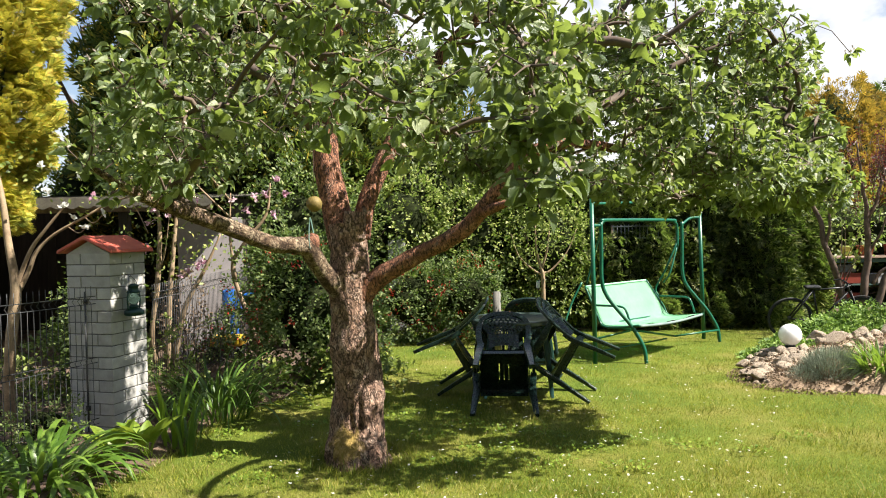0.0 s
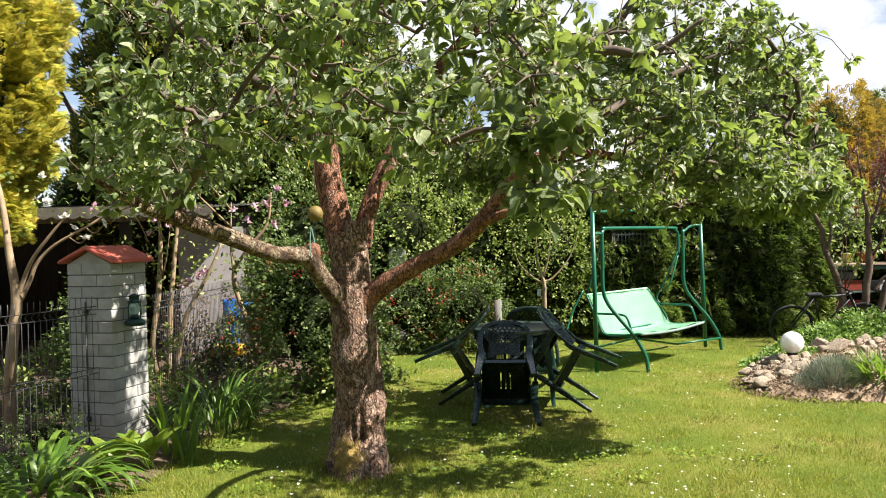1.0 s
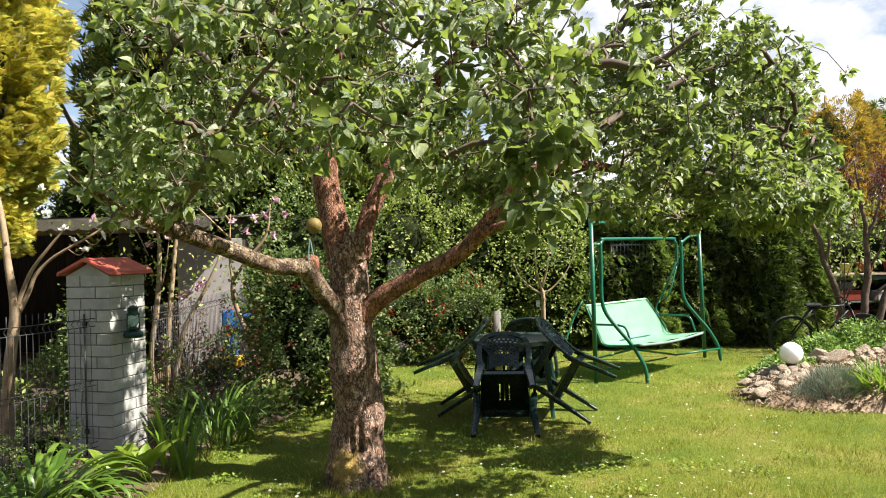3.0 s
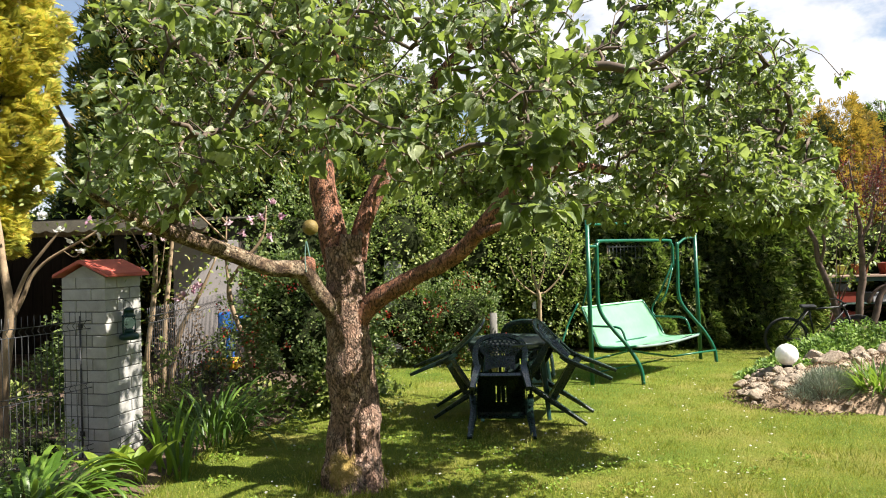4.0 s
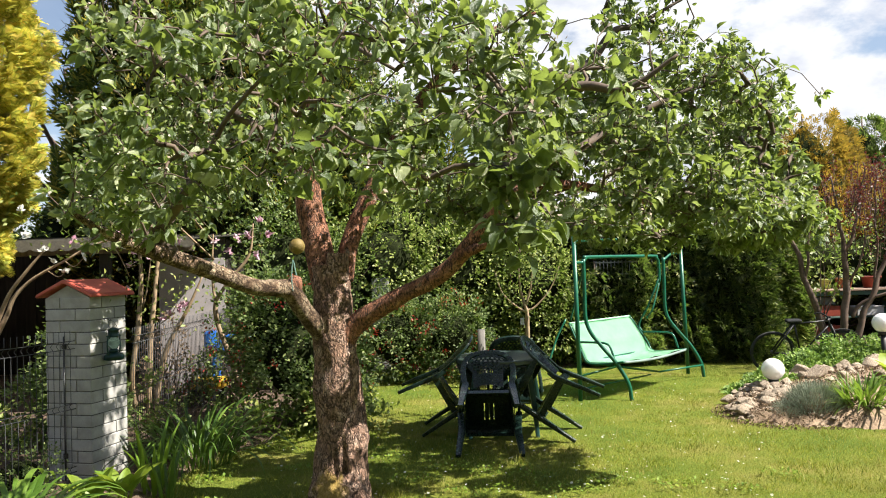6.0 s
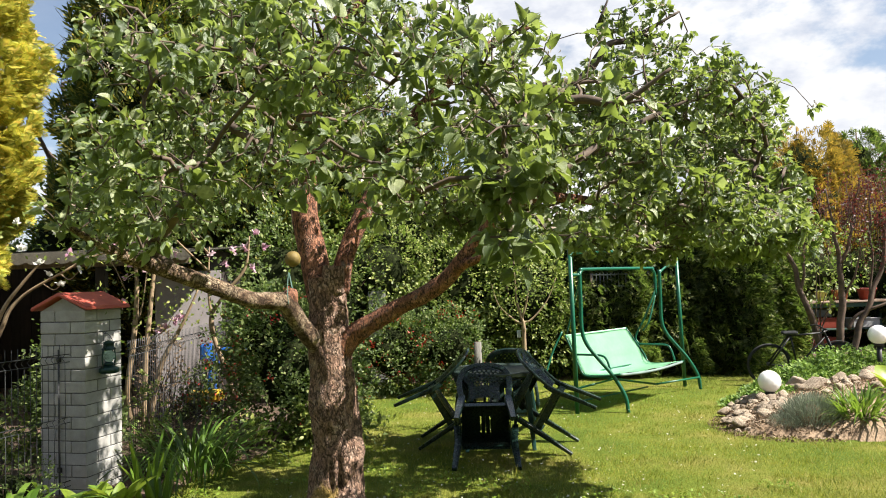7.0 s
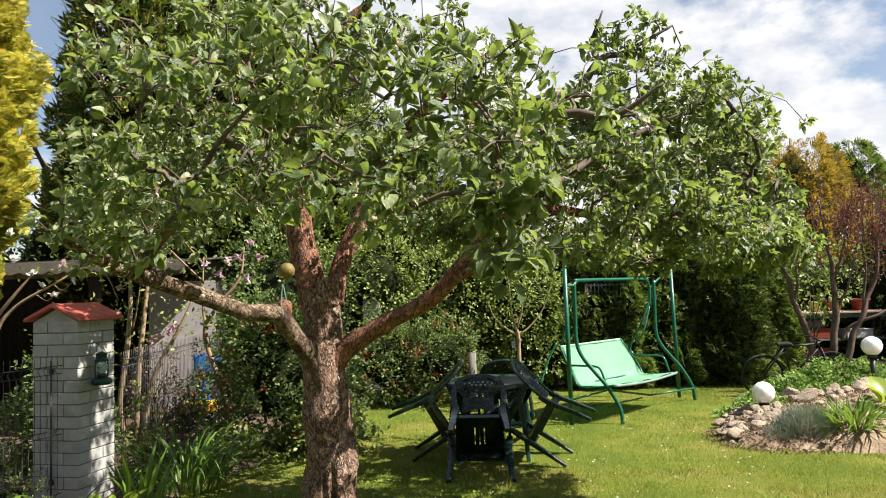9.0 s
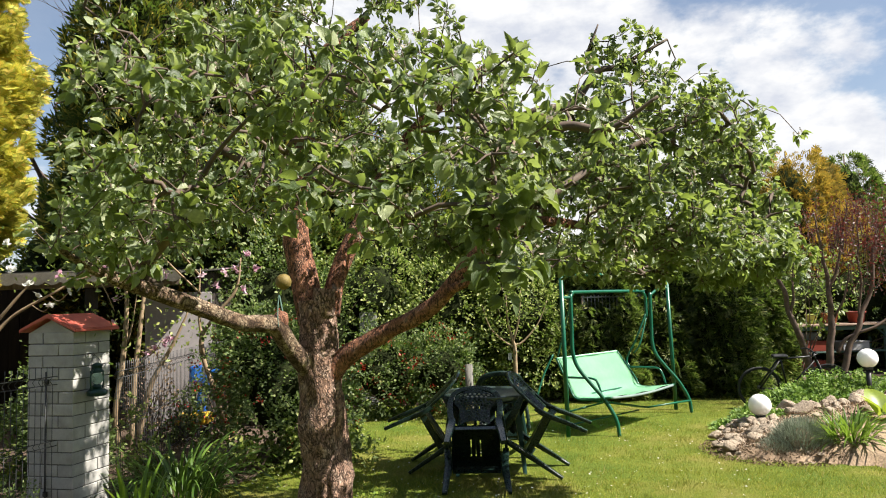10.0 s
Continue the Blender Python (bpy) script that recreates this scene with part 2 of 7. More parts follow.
def bark(name, stops, scale, stretch, bump, dist, crack=(0.045, 0.03, 0.024), width=0.10, moss=None):
    """Bark: winding upright fissures at two sizes, flakes between them, stains."""
    m, nt, b = mat_nodes(name)
    co = coords(nt, False)
    col = ramp_node(nt, noise_node(nt, co, scale, 6.0, 0.7), stops)

    def fissure(k, wid):
        n_ = noise_node(nt, co, 1.0, 3.5, 0.6, tuple(q * k for q in stretch))
        d = math_node(nt, "ABSOLUTE", math_node(nt, "SUBTRACT", n_, 0.5), 0.0)
        mr = nt.nodes.new("ShaderNodeMapRange")
        mr.interpolation_type = "SMOOTHSTEP"
        mr.inputs[1].default_value, mr.inputs[2].default_value = 0.0, wid
        nt.links.new(d, mr.inputs[0])
        return mr.outputs[0]
    f1, f2 = fissure(1.0, width * 0.5), fissure(2.3, width)
    plate = math_node(nt, "MULTIPLY", f1, math_node(nt, "ADD", math_node(nt, "MULTIPLY", f2, 0.6), 0.4))
    col = mix_node(nt, "MIX", plate, crack, col)
    fine = noise_node(nt, co, 85.0, 4.0, 0.7, (1, 1, 0.5))
    col = mix_node(nt, "MULTIPLY", 1.0, col, ramp_node(nt, fine, [(0.25, (0.72,) * 3), (0.7, (1.0,) * 3)]))
    lich = ramp_node(nt, noise_node(nt, co, 5.0, 5.0, 0.7), [(0.62, (0, 0, 0)), (0.72, (0.5, 0.5, 0.5))])
    col = mix_node(nt, "MIX", lich, col, (0.36, 0.33, 0.27))
    if moss:
        # a patch of yellow lichen round one spot
        far = nt.nodes.new("ShaderNodeVectorMath")
        far.operation = "DISTANCE"
        far.inputs[1].default_value = moss
        nt.links.new(co, far.inputs[0])
        edge = math_node(nt, "ADD", far.outputs["Value"], math_node(nt, "MULTIPLY", noise_node(nt, co, 16.0, 4.0, 0.7), 0.22))
        col = mix_node(nt, "MIX", ramp_node(nt, edge, [(0.19, (0.75, 0.75, 0.75)), (0.25, (0, 0, 0))]), col, (0.38, 0.27, 0.06))
    nt.links.new(col, b.inputs["Base Color"])
    b.inputs["Roughness"].default_value = 0.9
    b.inputs["Specular IOR Level"].default_value = 0.25
    h = math_node(nt, "ADD", plate, math_node(nt, "MULTIPLY", fine, 0.5))
    bump_node(nt, b, h, bump, dist)
    return m


M["bark"] = bark("apple_bark", [(0.3, (0.27, 0.15, 0.105)), (0.5, (0.56, 0.35, 0.25)), (0.68, (0.74, 0.56, 0.45))], 11.0, (24, 24, 13), 1.0, 0.016, crack=(0.075, 0.048, 0.037), width=0.13, moss=(-0.07, -0.24, 0.16))
M["bark_red"] = bark("flaking_red_bark", [(0.3, (0.18, 0.075, 0.045)), (0.5, (0.43, 0.19, 0.115)), (0.72, (0.60, 0.33, 0.22))], 10.0, (26, 26, 12), 0.9, 0.010)
M["bark_tan"] = bark("tan_bark", [(0.36, (0.075, 0.045, 0.03)), (0.48, (0.30, 0.20, 0.13)), (0.57, (0.50, 0.38, 0.26)), (0.72, (0.62, 0.52, 0.39))], 11.0, (22, 22, 18), 1.0, 0.012, crack=(0.05, 0.032, 0.022), width=0.11)
M["twig"] = surface("twig", [(0.3, (0.055, 0.037, 0.027)), (0.7, (0.17, 0.12, 0.085))], 12, 90, 0.85, 0.4, 0.002)
M["pale_stem"] = surface("pale_stem", [(0.3, (0.24, 0.16, 0.095)), (0.7, (0.42, 0.31, 0.19))], 10, 80, 0.8, 0.4, 0.003)
M["grey_stem"] = surface("grey_stem", [(0.3, (0.06, 0.038, 0.028)), (0.7, (0.17, 0.112, 0.08))], 10, 80, 0.85, 0.5, 0.004)
M["soil"] = surface("soil", [(0.3, (0.055, 0.034, 0.022)), (0.55, (0.12, 0.077, 0.05)), (0.75, (0.23, 0.157, 0.11))], 3.0, 45, 0.95, 1.0, 0.02, grain=0.5)
M["dry_soil"] = surface("dry_soil", [(0.3, (0.22, 0.145, 0.09)), (0.55, (0.42, 0.30, 0.195)), (0.75, (0.58, 0.44, 0.31))], 4.0, 40, 0.95, 0.9, 0.013, grain=0.5)
M["stone"] = surface("stone", [(0.3, (0.31, 0.225, 0.15)), (0.5, (0.52, 0.41, 0.30)), (0.7, (0.72, 0.62, 0.50))], 14.0, 60, 0.9, 1.0, 0.010, vary=0.38)
M["brick"] = surface("painted_brick", [(0.3, (0.35, 0.34, 0.32)), (0.6, (0.46, 0.45, 0.425)), (0.8, (0.53, 0.52, 0.50))], 9.0, 90, 0.75, 0.35, 0.002, vary=0.16, grain=0.14)
M["mortar"] = surface("mortar", [(0.3, (0.12, 0.115, 0.11)), (0.7, (0.24, 0.23, 0.22))], 14, 120, 0.95, 0.5, 0.002)
M["red_roof"] = surface("red_painted_roof", [(0.3, (0.40, 0.075, 0.05)), (0.6, (0.55, 0.12, 0.08)), (0.8, (0.60, 0.19, 0.13))], 7.0, 80, 0.6, 0.3, 0.002, grain=0.2)
M["green_plastic"] = surface("dark_green_plastic", [(0.3, (0.006, 0.018, 0.014)), (0.7, (0.011, 0.028, 0.022))], 5.0, 60, 0.30, 0.05, 0.001, grain=0.25, spec=0.5)
# tabletop green made greyer: the sky's reflection put into the colour
M["sheen_plastic"] = surface("green_plastic_sky_sheen", [(0.3, (0.022, 0.042, 0.038)), (0.7, (0.05, 0.075, 0.07))], 4.0, 60, 0.34, 0.05, 0.001, grain=0.3, spec=0.6)
M["teal_plastic"] = surface("teal_plastic", [(0.3, (0.015, 0.06, 0.058)), (0.7, (0.025, 0.085, 0.08))], 5.0, 60, 0.45, 0.05, 0.001, grain=0.25)
M["green_tube"] = surface("green_painted_tube", [(0.3, (0.004, 0.085, 0.048)), (0.7, (0.010, 0.135, 0.075))], 6.0, 70, 0.35, 0.05, 0.001, grain=0.3)
M["mint"] = surface("mint_fabric", [(0.3, (0.28, 0.61, 0.38)), (0.7, (0.36, 0.69, 0.45))], 4.0, 220, 0.8, 0.15, 0.001, grain=0.1)
M["mint_edge"] = surface("grey_green_hem", [(0.3, (0.14, 0.20, 0.19)), (0.7, (0.24, 0.31, 0.29))], 6.0, 150, 0.8, 0.15, 0.001)
M["globe"] = surface("white_globe", [(0.3, (0.80, 0.80, 0.79)), (0.7, (0.86, 0.86, 0.85))], 5.0, 60, 0.25, 0.0, grain=0.03)
for nd in M["globe"].node_tree.nodes:
    if nd.type == "BSDF_PRINCIPLED":
        nd.inputs["Subsurface Weight"].default_value = 0.8
        nd.inputs["Subsurface Radius"].default_value = (1.0, 1.0, 1.0)
        nd.inputs["Subsurface Scale"].default_value = 0.12
M["black"] = surface("black_plastic", [(0.3, (0.012, 0.012, 0.013)), (0.7, (0.03, 0.03, 0.031))], 8.0, 80, 0.5, 0.1, 0.001)
M["fence"] = surface("dark_coated_wire", [(0.3, (0.022, 0.024, 0.026)), (0.7, (0.055, 0.057, 0.06))], 8.0, 80, 0.5, 0.1, 0.001)
M["lantern"] = surface("green_lantern_metal", [(0.3, (0.005, 0.032, 0.028)), (0.7, (0.012, 0.06, 0.05))], 12.0, 80, 0.4, 0.1, 0.001, metal=0.2)
M["grey_wall"] = surface("grey_render", [(0.3, (0.22, 0.20, 0.20)), (0.7, (0.33, 0.30, 0.30))], 2.0, 70, 0.9, 0.4, 0.003, grain=0.2)
M["block"] = surface("pale_block", [(0.3, (0.24, 0.245, 0.235)), (0.7, (0.36, 0.36, 0.34))], 4.0, 70, 0.9, 0.4, 0.003)
M["old_wood"] = surface("weathered_wood", [(0.3, (0.10, 0.07, 0.05)), (0.7, (0.24, 0.18, 0.13))], 3.0, 60, 0.85, 0.6, 0.003, stretch=(6, 6, 0.8))
M["grey_wood"] = surface("silvered_wood", [(0.3, (0.10, 0.095, 0.085)), (0.7, (0.23, 0.215, 0.19))], 3.0, 60, 0.85, 0.6, 0.003, stretch=(6, 6, 0.8))
# near-black brown for the shed's posts, boards and lattice
M["dark_wood"] = surface("near_black_boards", [(0.3, (0.018, 0.013, 0.011)), (0.7, (0.045, 0.032, 0.026))], 3.0, 60, 0.85, 0.6, 0.003, stretch=(6, 6, 0.8))
M["sheet"] = surface("corrugated_sheet", [(0.3, (0.19, 0.175, 0.145)), (0.6, (0.34, 0.31, 0.26)), (0.8, (0.46, 0.43, 0.37))], 2.5, 50, 0.8, 0.4, 0.003)
M["terracotta"] = surface("terracotta", [(0.3, (0.32, 0.10, 0.045)), (0.7, (0.45, 0.17, 0.08))], 6.0, 70, 0.8, 0.2, 0.002)
M["lime_pot"] = surface("lime_plastic", [(0.3, (0.36, 0.40, 0.07)), (0.7, (0.46, 0.48, 0.12))], 5.0, 60, 0.5, 0.1, 0.001, grain=0.15)
M["red_plastic"] = surface("red_plastic", [(0.3, (0.24, 0.035, 0.02)), (0.7, (0.34, 0.06, 0.035))], 5.0, 60, 0.5, 0.1, 0.001)
M["blue_plastic"] = surface("blue_plastic", [(0.3, (0.008, 0.10, 0.42)), (0.7, (0.02, 0.16, 0.55))], 5.0, 60, 0.4, 0.05, 0.001, grain=0.15)
M["yellow_plastic"] = surface("yellow_plastic", [(0.3, (0.60, 0.36, 0.02)), (0.7, (0.72, 0.46, 0.04))], 5.0, 60, 0.45, 0.05, 0.001, grain=0.15)
M["grey_box"] = surface("grey_box", [(0.3, (0.13, 0.14, 0.14)), (0.7, (0.24, 0.25, 0.25))], 5.0, 60, 0.6, 0.1, 0.001)
M["feeder"] = surface("yellow_ball", [(0.3, (0.14, 0.095, 0.02)), (0.7, (0.24, 0.17, 0.04))], 20.0, 90, 0.7, 0.6, 0.004)
M["rubber"] = surface("tyre_rubber", [(0.3, (0.02, 0.02, 0.02)), (0.7, (0.04, 0.04, 0.04))], 9.0, 80, 0.85, 0.3, 0.002)
M["steel"] = surface("dull_steel", [(0.3, (0.12, 0.12, 0.125)), (0.7, (0.2, 0.2, 0.21))], 9.0, 80, 0.4, 0.1, 0.001, metal=0.8)
M["tag"] = surface("grey_tag", [(0.3, (0.45, 0.45, 0.46)), (0.7, (0.58, 0.58, 0.6))], 9.0, 80, 0.6, 0.1, 0.001)


# ---- mesh helpers ----
def link_mesh(name, me, material, parent=None, label=""):
    ob = new(name, me)
    if material and not me.materials:
        me.materials.append(material)
    if parent:
        ob.parent = parent
    if label:
        ob["label"] = label
    return ob


def raw_mesh(name, V, F, smooth=True):
    """A mesh from arrays: V is n x 3, F is m x k, all faces with k corners."""
    V, F = np.asarray(V, dtype=np.float32), np.asarray(F, dtype=np.int32)
    me = bpy.data.meshes.new(name)
    me.vertices.add(len(V))
    me.vertices.foreach_set("co", V.ravel())
    k = F.shape[1]
    me.loops.add(F.size)
    me.loops.foreach_set("vertex_index", F.ravel())
    me.polygons.add(len(F))
    me.polygons.foreach_set("loop_start", np.arange(0, F.size, k, dtype=np.int32))
    me.polygons.foreach_set("loop_total", np.full(len(F), k, dtype=np.int32))
    me.polygons.foreach_set("use_smooth", np.full(len(F), smooth, dtype=bool))
    me.update()
    me.validate()
    return me


def part(name, bm, material, parent, label="", smooth=False):
    me = bpy.data.meshes.new(name)
    if smooth:
        for f in bm.faces:
            f.smooth = True
    bm.to_mesh(me)
    bm.free()
    return link_mesh(name, me, material, parent, label)


def thing(name, m=None, label="", category="", group="", kind=""):
    ob = new(name)
    ob.empty_display_size = 0.1
    ob.matrix_world = m or Matrix()
    return tagged(ob, label, category, group, kind)


def box_bm(sx, sy, sz, at=(0, 0, 0), bevel=0.0, bm=None, rot=None):
    """A box with its middle at 'at', its edges rounded by bevel."""
    b = bmesh.new()
    bmesh.ops.create_cube(b, size=1.0)
    bmesh.ops.scale(b, vec=(sx, sy, sz), verts=b.verts)
    if bevel:
        bmesh.ops.bevel(b, geom=b.edges[:], offset=bevel, segments=2, affect="EDGES", profile=0.5)
    if rot:
        b.transform(rot)
    bmesh.ops.translate(b, vec=at, verts=b.verts)
    if bm is None:
        return b
    tmp = bpy.data.meshes.new("tmp")
    b.to_mesh(tmp)
    b.free()
    bm.from_mesh(tmp)
    bpy.data.meshes.remove(tmp)
    return bm


def catmull(pts, n):
    """Smooth points through pts (any number of columns), n steps a stretch."""
    p = np.asarray(pts, dtype=float)
    q = np.vstack([2 * p[0] - p[1], p, 2 * p[-1] - p[-2]])
    out = []
    for i in range(1, len(q) - 2):
        for s in range(n):
            t = s / n
            out.append(0.5 * (2 * q[i] + (q[i + 1] - q[i - 1]) * t + (2 * q[i - 1] - 5 * q[i] + 4 * q[i + 1] - q[i + 2]) * t * t
                              + (3 * q[i] - q[i - 1] - 3 * q[i + 1] + q[i + 2]) * t ** 3))
    out.append(p[-1])
    return np.array(out)


def tube_arrays(path, radii, sides=8, flat=1.0, lumps=0.0, lump_scale=6.0, up=(0, 0, 1), square=1.0):
    """Rings along a path; flat squeezes one axis of the section; lumps roughens it. Closed ends."""
    path, radii = np.asarray(path, float), np.asarray(radii, float)
    tang = np.gradient(path, axis=0)
    tang /= np.linalg.norm(tang, axis=1)[:, None] + 1e-9
    ref = np.array(up, float)
    if abs(tang[0] @ ref) > 0.9:
        ref = np.array((1.0, 0.0, 0.0))
    u = ref - tang[0] * (tang[0] @ ref)
    u /= np.linalg.norm(u)
    ang = np.linspace(0, 2 * np.pi, sides, endpoint=False)
    V = []
    for i, c in enumerate(path):
        u = u - tang[i] * (tang[i] @ u)
        u /= np.linalg.norm(u) + 1e-9
        w = np.cross(tang[i], u)
        for a in ang:
            ca, sa = np.cos(a), np.sin(a)
            if square != 1.0:
                ca, sa = np.sign(ca) * abs(ca) ** square, np.sign(sa) * abs(sa) ** square
            d = ca * u * flat + sa * w
            r = radii[i]
            if lumps:
                q = (c + d * r) * lump_scale
                r *= 1 + lumps * noise.noise((q[0], q[1], q[2] * 0.45)) + 0.5 * lumps * noise.noise((q[0] * 3.1, q[1] * 3.1, q[2]))
            V.append(c + d * r)
    n = len(path)
    V.append(path[0])
    V.append(path[-1])
    F = []
    for i in range(n - 1):
        for j in range(sides):
            k = (j + 1) % sides
            F.append((i * sides + j, i * sides + k, (i + 1) * sides + k, (i + 1) * sides + j))
    for j in range(sides):
        k = (j + 1) % sides
        F.append((n * sides, k, j, n * sides))
        F.append((n * sides + 1, (n - 1) * sides + j, (n - 1) * sides + k, n * sides + 1))
    return np.array(V), F


def tube_mesh(name, path, radii, sides=8, **kw):
    V, F = tube_arrays(path, radii, sides, **kw)
    me = bpy.data.meshes.new(name)
    faces = [f if f[0] != f[3] else f[:3] for f in F]
    me.from_pydata([tuple(v) for v in V], [], [tuple(int(i) for i in f) for f in faces])
    for p in me.polygons:
        p.use_smooth = True
    return me


def tube(name, pts, r, material, parent=None, label="", sides=8, n=6, **kw):
    """A round bar through pts; r is one radius or one for each point."""
    pts = np.asarray(pts, float)
    rr = np.full(len(pts), r) if np.isscalar(r) else np.asarray(r, float)
    c = catmull(np.column_stack([pts, rr]), n)
    return link_mesh(name, tube_mesh(name, c[:, :3], c[:, 3], sides, **kw), material, parent, label)


def straight(name, a, b, r, material, parent=None, label="", sides=8, r2=None):
    return link_mesh(name, tube_mesh(name, [a, b], [r, r if r2 is None else r2], sides), material, parent, label)


def join_tubes(name, chains, sides=5):
    """Many thin branches in one mesh: chains of (path, radii)."""
    Vs, Fs, off = [], [], 0
    for path, radii in chains:
        path, radii = np.asarray(path, float), np.asarray(radii, float)
        tang = np.gradient(path, axis=0)
        tang /= np.linalg.norm(tang, axis=1)[:, None] + 1e-9
        ref = np.array((0.31, 0.22, 0.92))
        u = np.cross(tang, ref)
        u /= np.linalg.norm(u, axis=1)[:, None] + 1e-9
        w = np.cross(tang, u)
        a = np.linspace(0, 2 * np.pi, sides, endpoint=False)
        ring = path[:, None, :] + radii[:, None, None] * (np.cos(a)[None, :, None] * u[:, None, :] + np.sin(a)[None, :, None] * w[:, None, :])
        n = len(path)
        Vs.append(ring.reshape(-1, 3))
        i, j = np.meshgrid(np.arange(n - 1), np.arange(sides), indexing="ij")
        k = (j + 1) % sides
        Fs.append(np.stack([i * sides + j, i * sides + k, (i + 1) * sides + k, (i + 1) * sides + j], -1).reshape(-1, 4) + off)
        off += n * sides
    return raw_mesh(name, np.vstack(Vs), np.vstack(Fs))


def unit(a):
    return a / (np.linalg.norm(a, axis=-1, keepdims=True) + 1e-9)


def scatter(name, template, pos, along, normal, size, width=None, smooth=True):
    """Copies of a small template joined in one mesh: its y goes along 'along', its z along 'normal'."""
    TV, TF = template
    Y = unit(np.asarray(along, float))
    Z = np.asarray(normal, float)
    Z = unit(Z - Y * (Z * Y).sum(-1, keepdims=True) + 1e-6)
    X = np.cross(Y, Z)
    size = np.asarray(size, float)[:, None, None]
    wd = size if width is None else np.asarray(width, float)[:, None, None]
    V = np.asarray(pos, float)[:, None, :] + TV[None, :, 0:1] * wd * X[:, None, :] + size * (TV[None, :, 1:2] * Y[:, None, :] + TV[None, :, 2:3] * Z[:, None, :])
    F = TF[None] + (np.arange(len(V)) * len(TV))[:, None, None]
    return raw_mesh(name, V.reshape(-1, 3), F.reshape(-1, TF.shape[1]), smooth)


def leaf_template(w=0.31, fold=0.10, curl=0.16, rows=5):
    """An oval leaf with a drawn-out tip, folded at its midrib and curled down."""
    V = [(0, 0, 0)]
    steps = [(k + 0.7) / (rows + 0.55) for k in range(rows)]
    for k, y in enumerate(steps):
        f = math.sin(math.pi * y ** 0.85)
        hw = w * f ** 0.8
        dz = 0.05 * math.sin(math.pi * y) - curl * y * y
        wave = 0.018 * (-1) ** k
        V += [(-hw, y, fold * f + dz + wave), (0, y, dz), (hw, y, fold * f + dz - wave)]
    V.append((0, 1.0, -curl))
    F = [(0, 2, 1), (0, 3, 2)]
    for k in range(rows - 1):
        a = 1 + 3 * k
        F += [(a, a + 1, a + 4), (a, a + 4, a + 3), (a + 1, a + 2, a + 5), (a + 1, a + 5, a + 4)]
    a = 1 + 3 * (rows - 1)
    F += [(a, a + 1, a + 3), (a + 1, a + 2, a + 3)]
    return np.array(V, float), np.array(F)


def small_leaf(w=0.3, fold=0.08):
    V = [(0, 0, 0), (-w, 0.5, fold), (0, 0.5, -0.02), (w, 0.5, fold), (0, 1, -0.08)]
    return np.array(V, float), np.array([(0, 2, 1), (0, 3, 2), (1, 2, 4), (2, 3, 4)])


def spray_template(n=6, spread=0.7, w0=0.036):
    """A flat fan of scaly shoots, as on a thuja: slim lozenges off a stem."""
    V, F = [], []

    def lozenge(a, ang, ln, w):
        d = np.array((math.sin(ang), math.cos(ang), 0))
        s = np.array((d[1], -d[0], 0))
        b = len(V)
        a = np.array(a, float)
        z = np.array((0, 0, 0.05 * ln))
        V.extend([a, a + d * ln * 0.55 + s * w, a + d * ln - z, a + d * ln * 0.55 - s * w + z])
        F.extend([(b, b + 1, b + 2), (b, b + 2, b + 3)])
    lozenge((0, 0, 0), 0.0, 1.0, w0)
    for i in range(n):
        y = 0.12 + 0.62 * i / n
        ln = 0.62 * (1 - 0.55 * i / n)
        lozenge((0, y, 0), spread, ln, w0)
        lozenge((0, y + 0.05, 0), -spread, ln, w0)
    return np.array(V, float), np.array(F)


LEAF, SMALL, SPRAY, FAN, LACE = leaf_template(), small_leaf(), spray_template(3, 0.65, 0.05), spray_template(2, 0.75, 0.075), spray_template(5, 0.85, 0.055)
rng = np.random.default_rng(7)


def rand_dirs(n, r=rng):
    return unit(r.normal(size=(n, 3)))


# ---- ground ----
def lawn_height(x, y):
    return 0.012 * noise.noise((x * 0.9, y * 0.9, 3.1)) + 0.006 * noise.noise((x * 3.1, y * 3.1, 8.2))


def axis_steps(lo, hi, step, far):
    near = list(np.arange(lo, hi + 1e-6, step))
    out = [1.6, 4, 9, 20, 50, 120, far]
    return np.array([lo - d for d in reversed(out)] + near + [hi + d for d in out])


def grid_mesh(name, xs, ys, height):
    X, Y = np.meshgrid(xs, ys)
    V = np.array([(x, y, height(x, y)) for x, y in zip(X.ravel(), Y.ravel())])
    nx, ny = len(xs), len(ys)
    i, j = np.meshgrid(np.arange(ny - 1), np.arange(nx - 1), indexing="ij")
    a = i * nx + j
    F = np.stack([a, a + 1, a + nx + 1, a + nx], -1).reshape(-1, 4)
    return raw_mesh(name, V, F)


def lawn_material():
    m, nt, b = mat_nodes("lawn_ground")
    co = coords(nt, False)
    base = ramp_node(nt, noise_node(nt, co, 0.9, 6.0, 0.65), [(0.30, (0.105, 0.17, 0.02)), (0.5, (0.19, 0.23, 0.03)), (0.66, (0.32, 0.28, 0.075)), (0.78, (0.44, 0.35, 0.16))])
    fine = noise_node(nt, co, 55.0, 5.0, 0.75)
    col = mix_node(nt, "MULTIPLY", 1.0, base, ramp_node(nt, fine, [(0.3, (0.45, 0.5, 0.4)), (0.68, (1.0, 1.0, 1.0))]))
    nt.links.new(col, b.inputs["Base Color"])
    b.inputs["Roughness"].default_value = 0.9
    b.inputs["Specular IOR Level"].default_value = 0.15
    bump_node(nt, b, fine, 1.0, 0.03)
    return m


M["lawn"] = lawn_material()
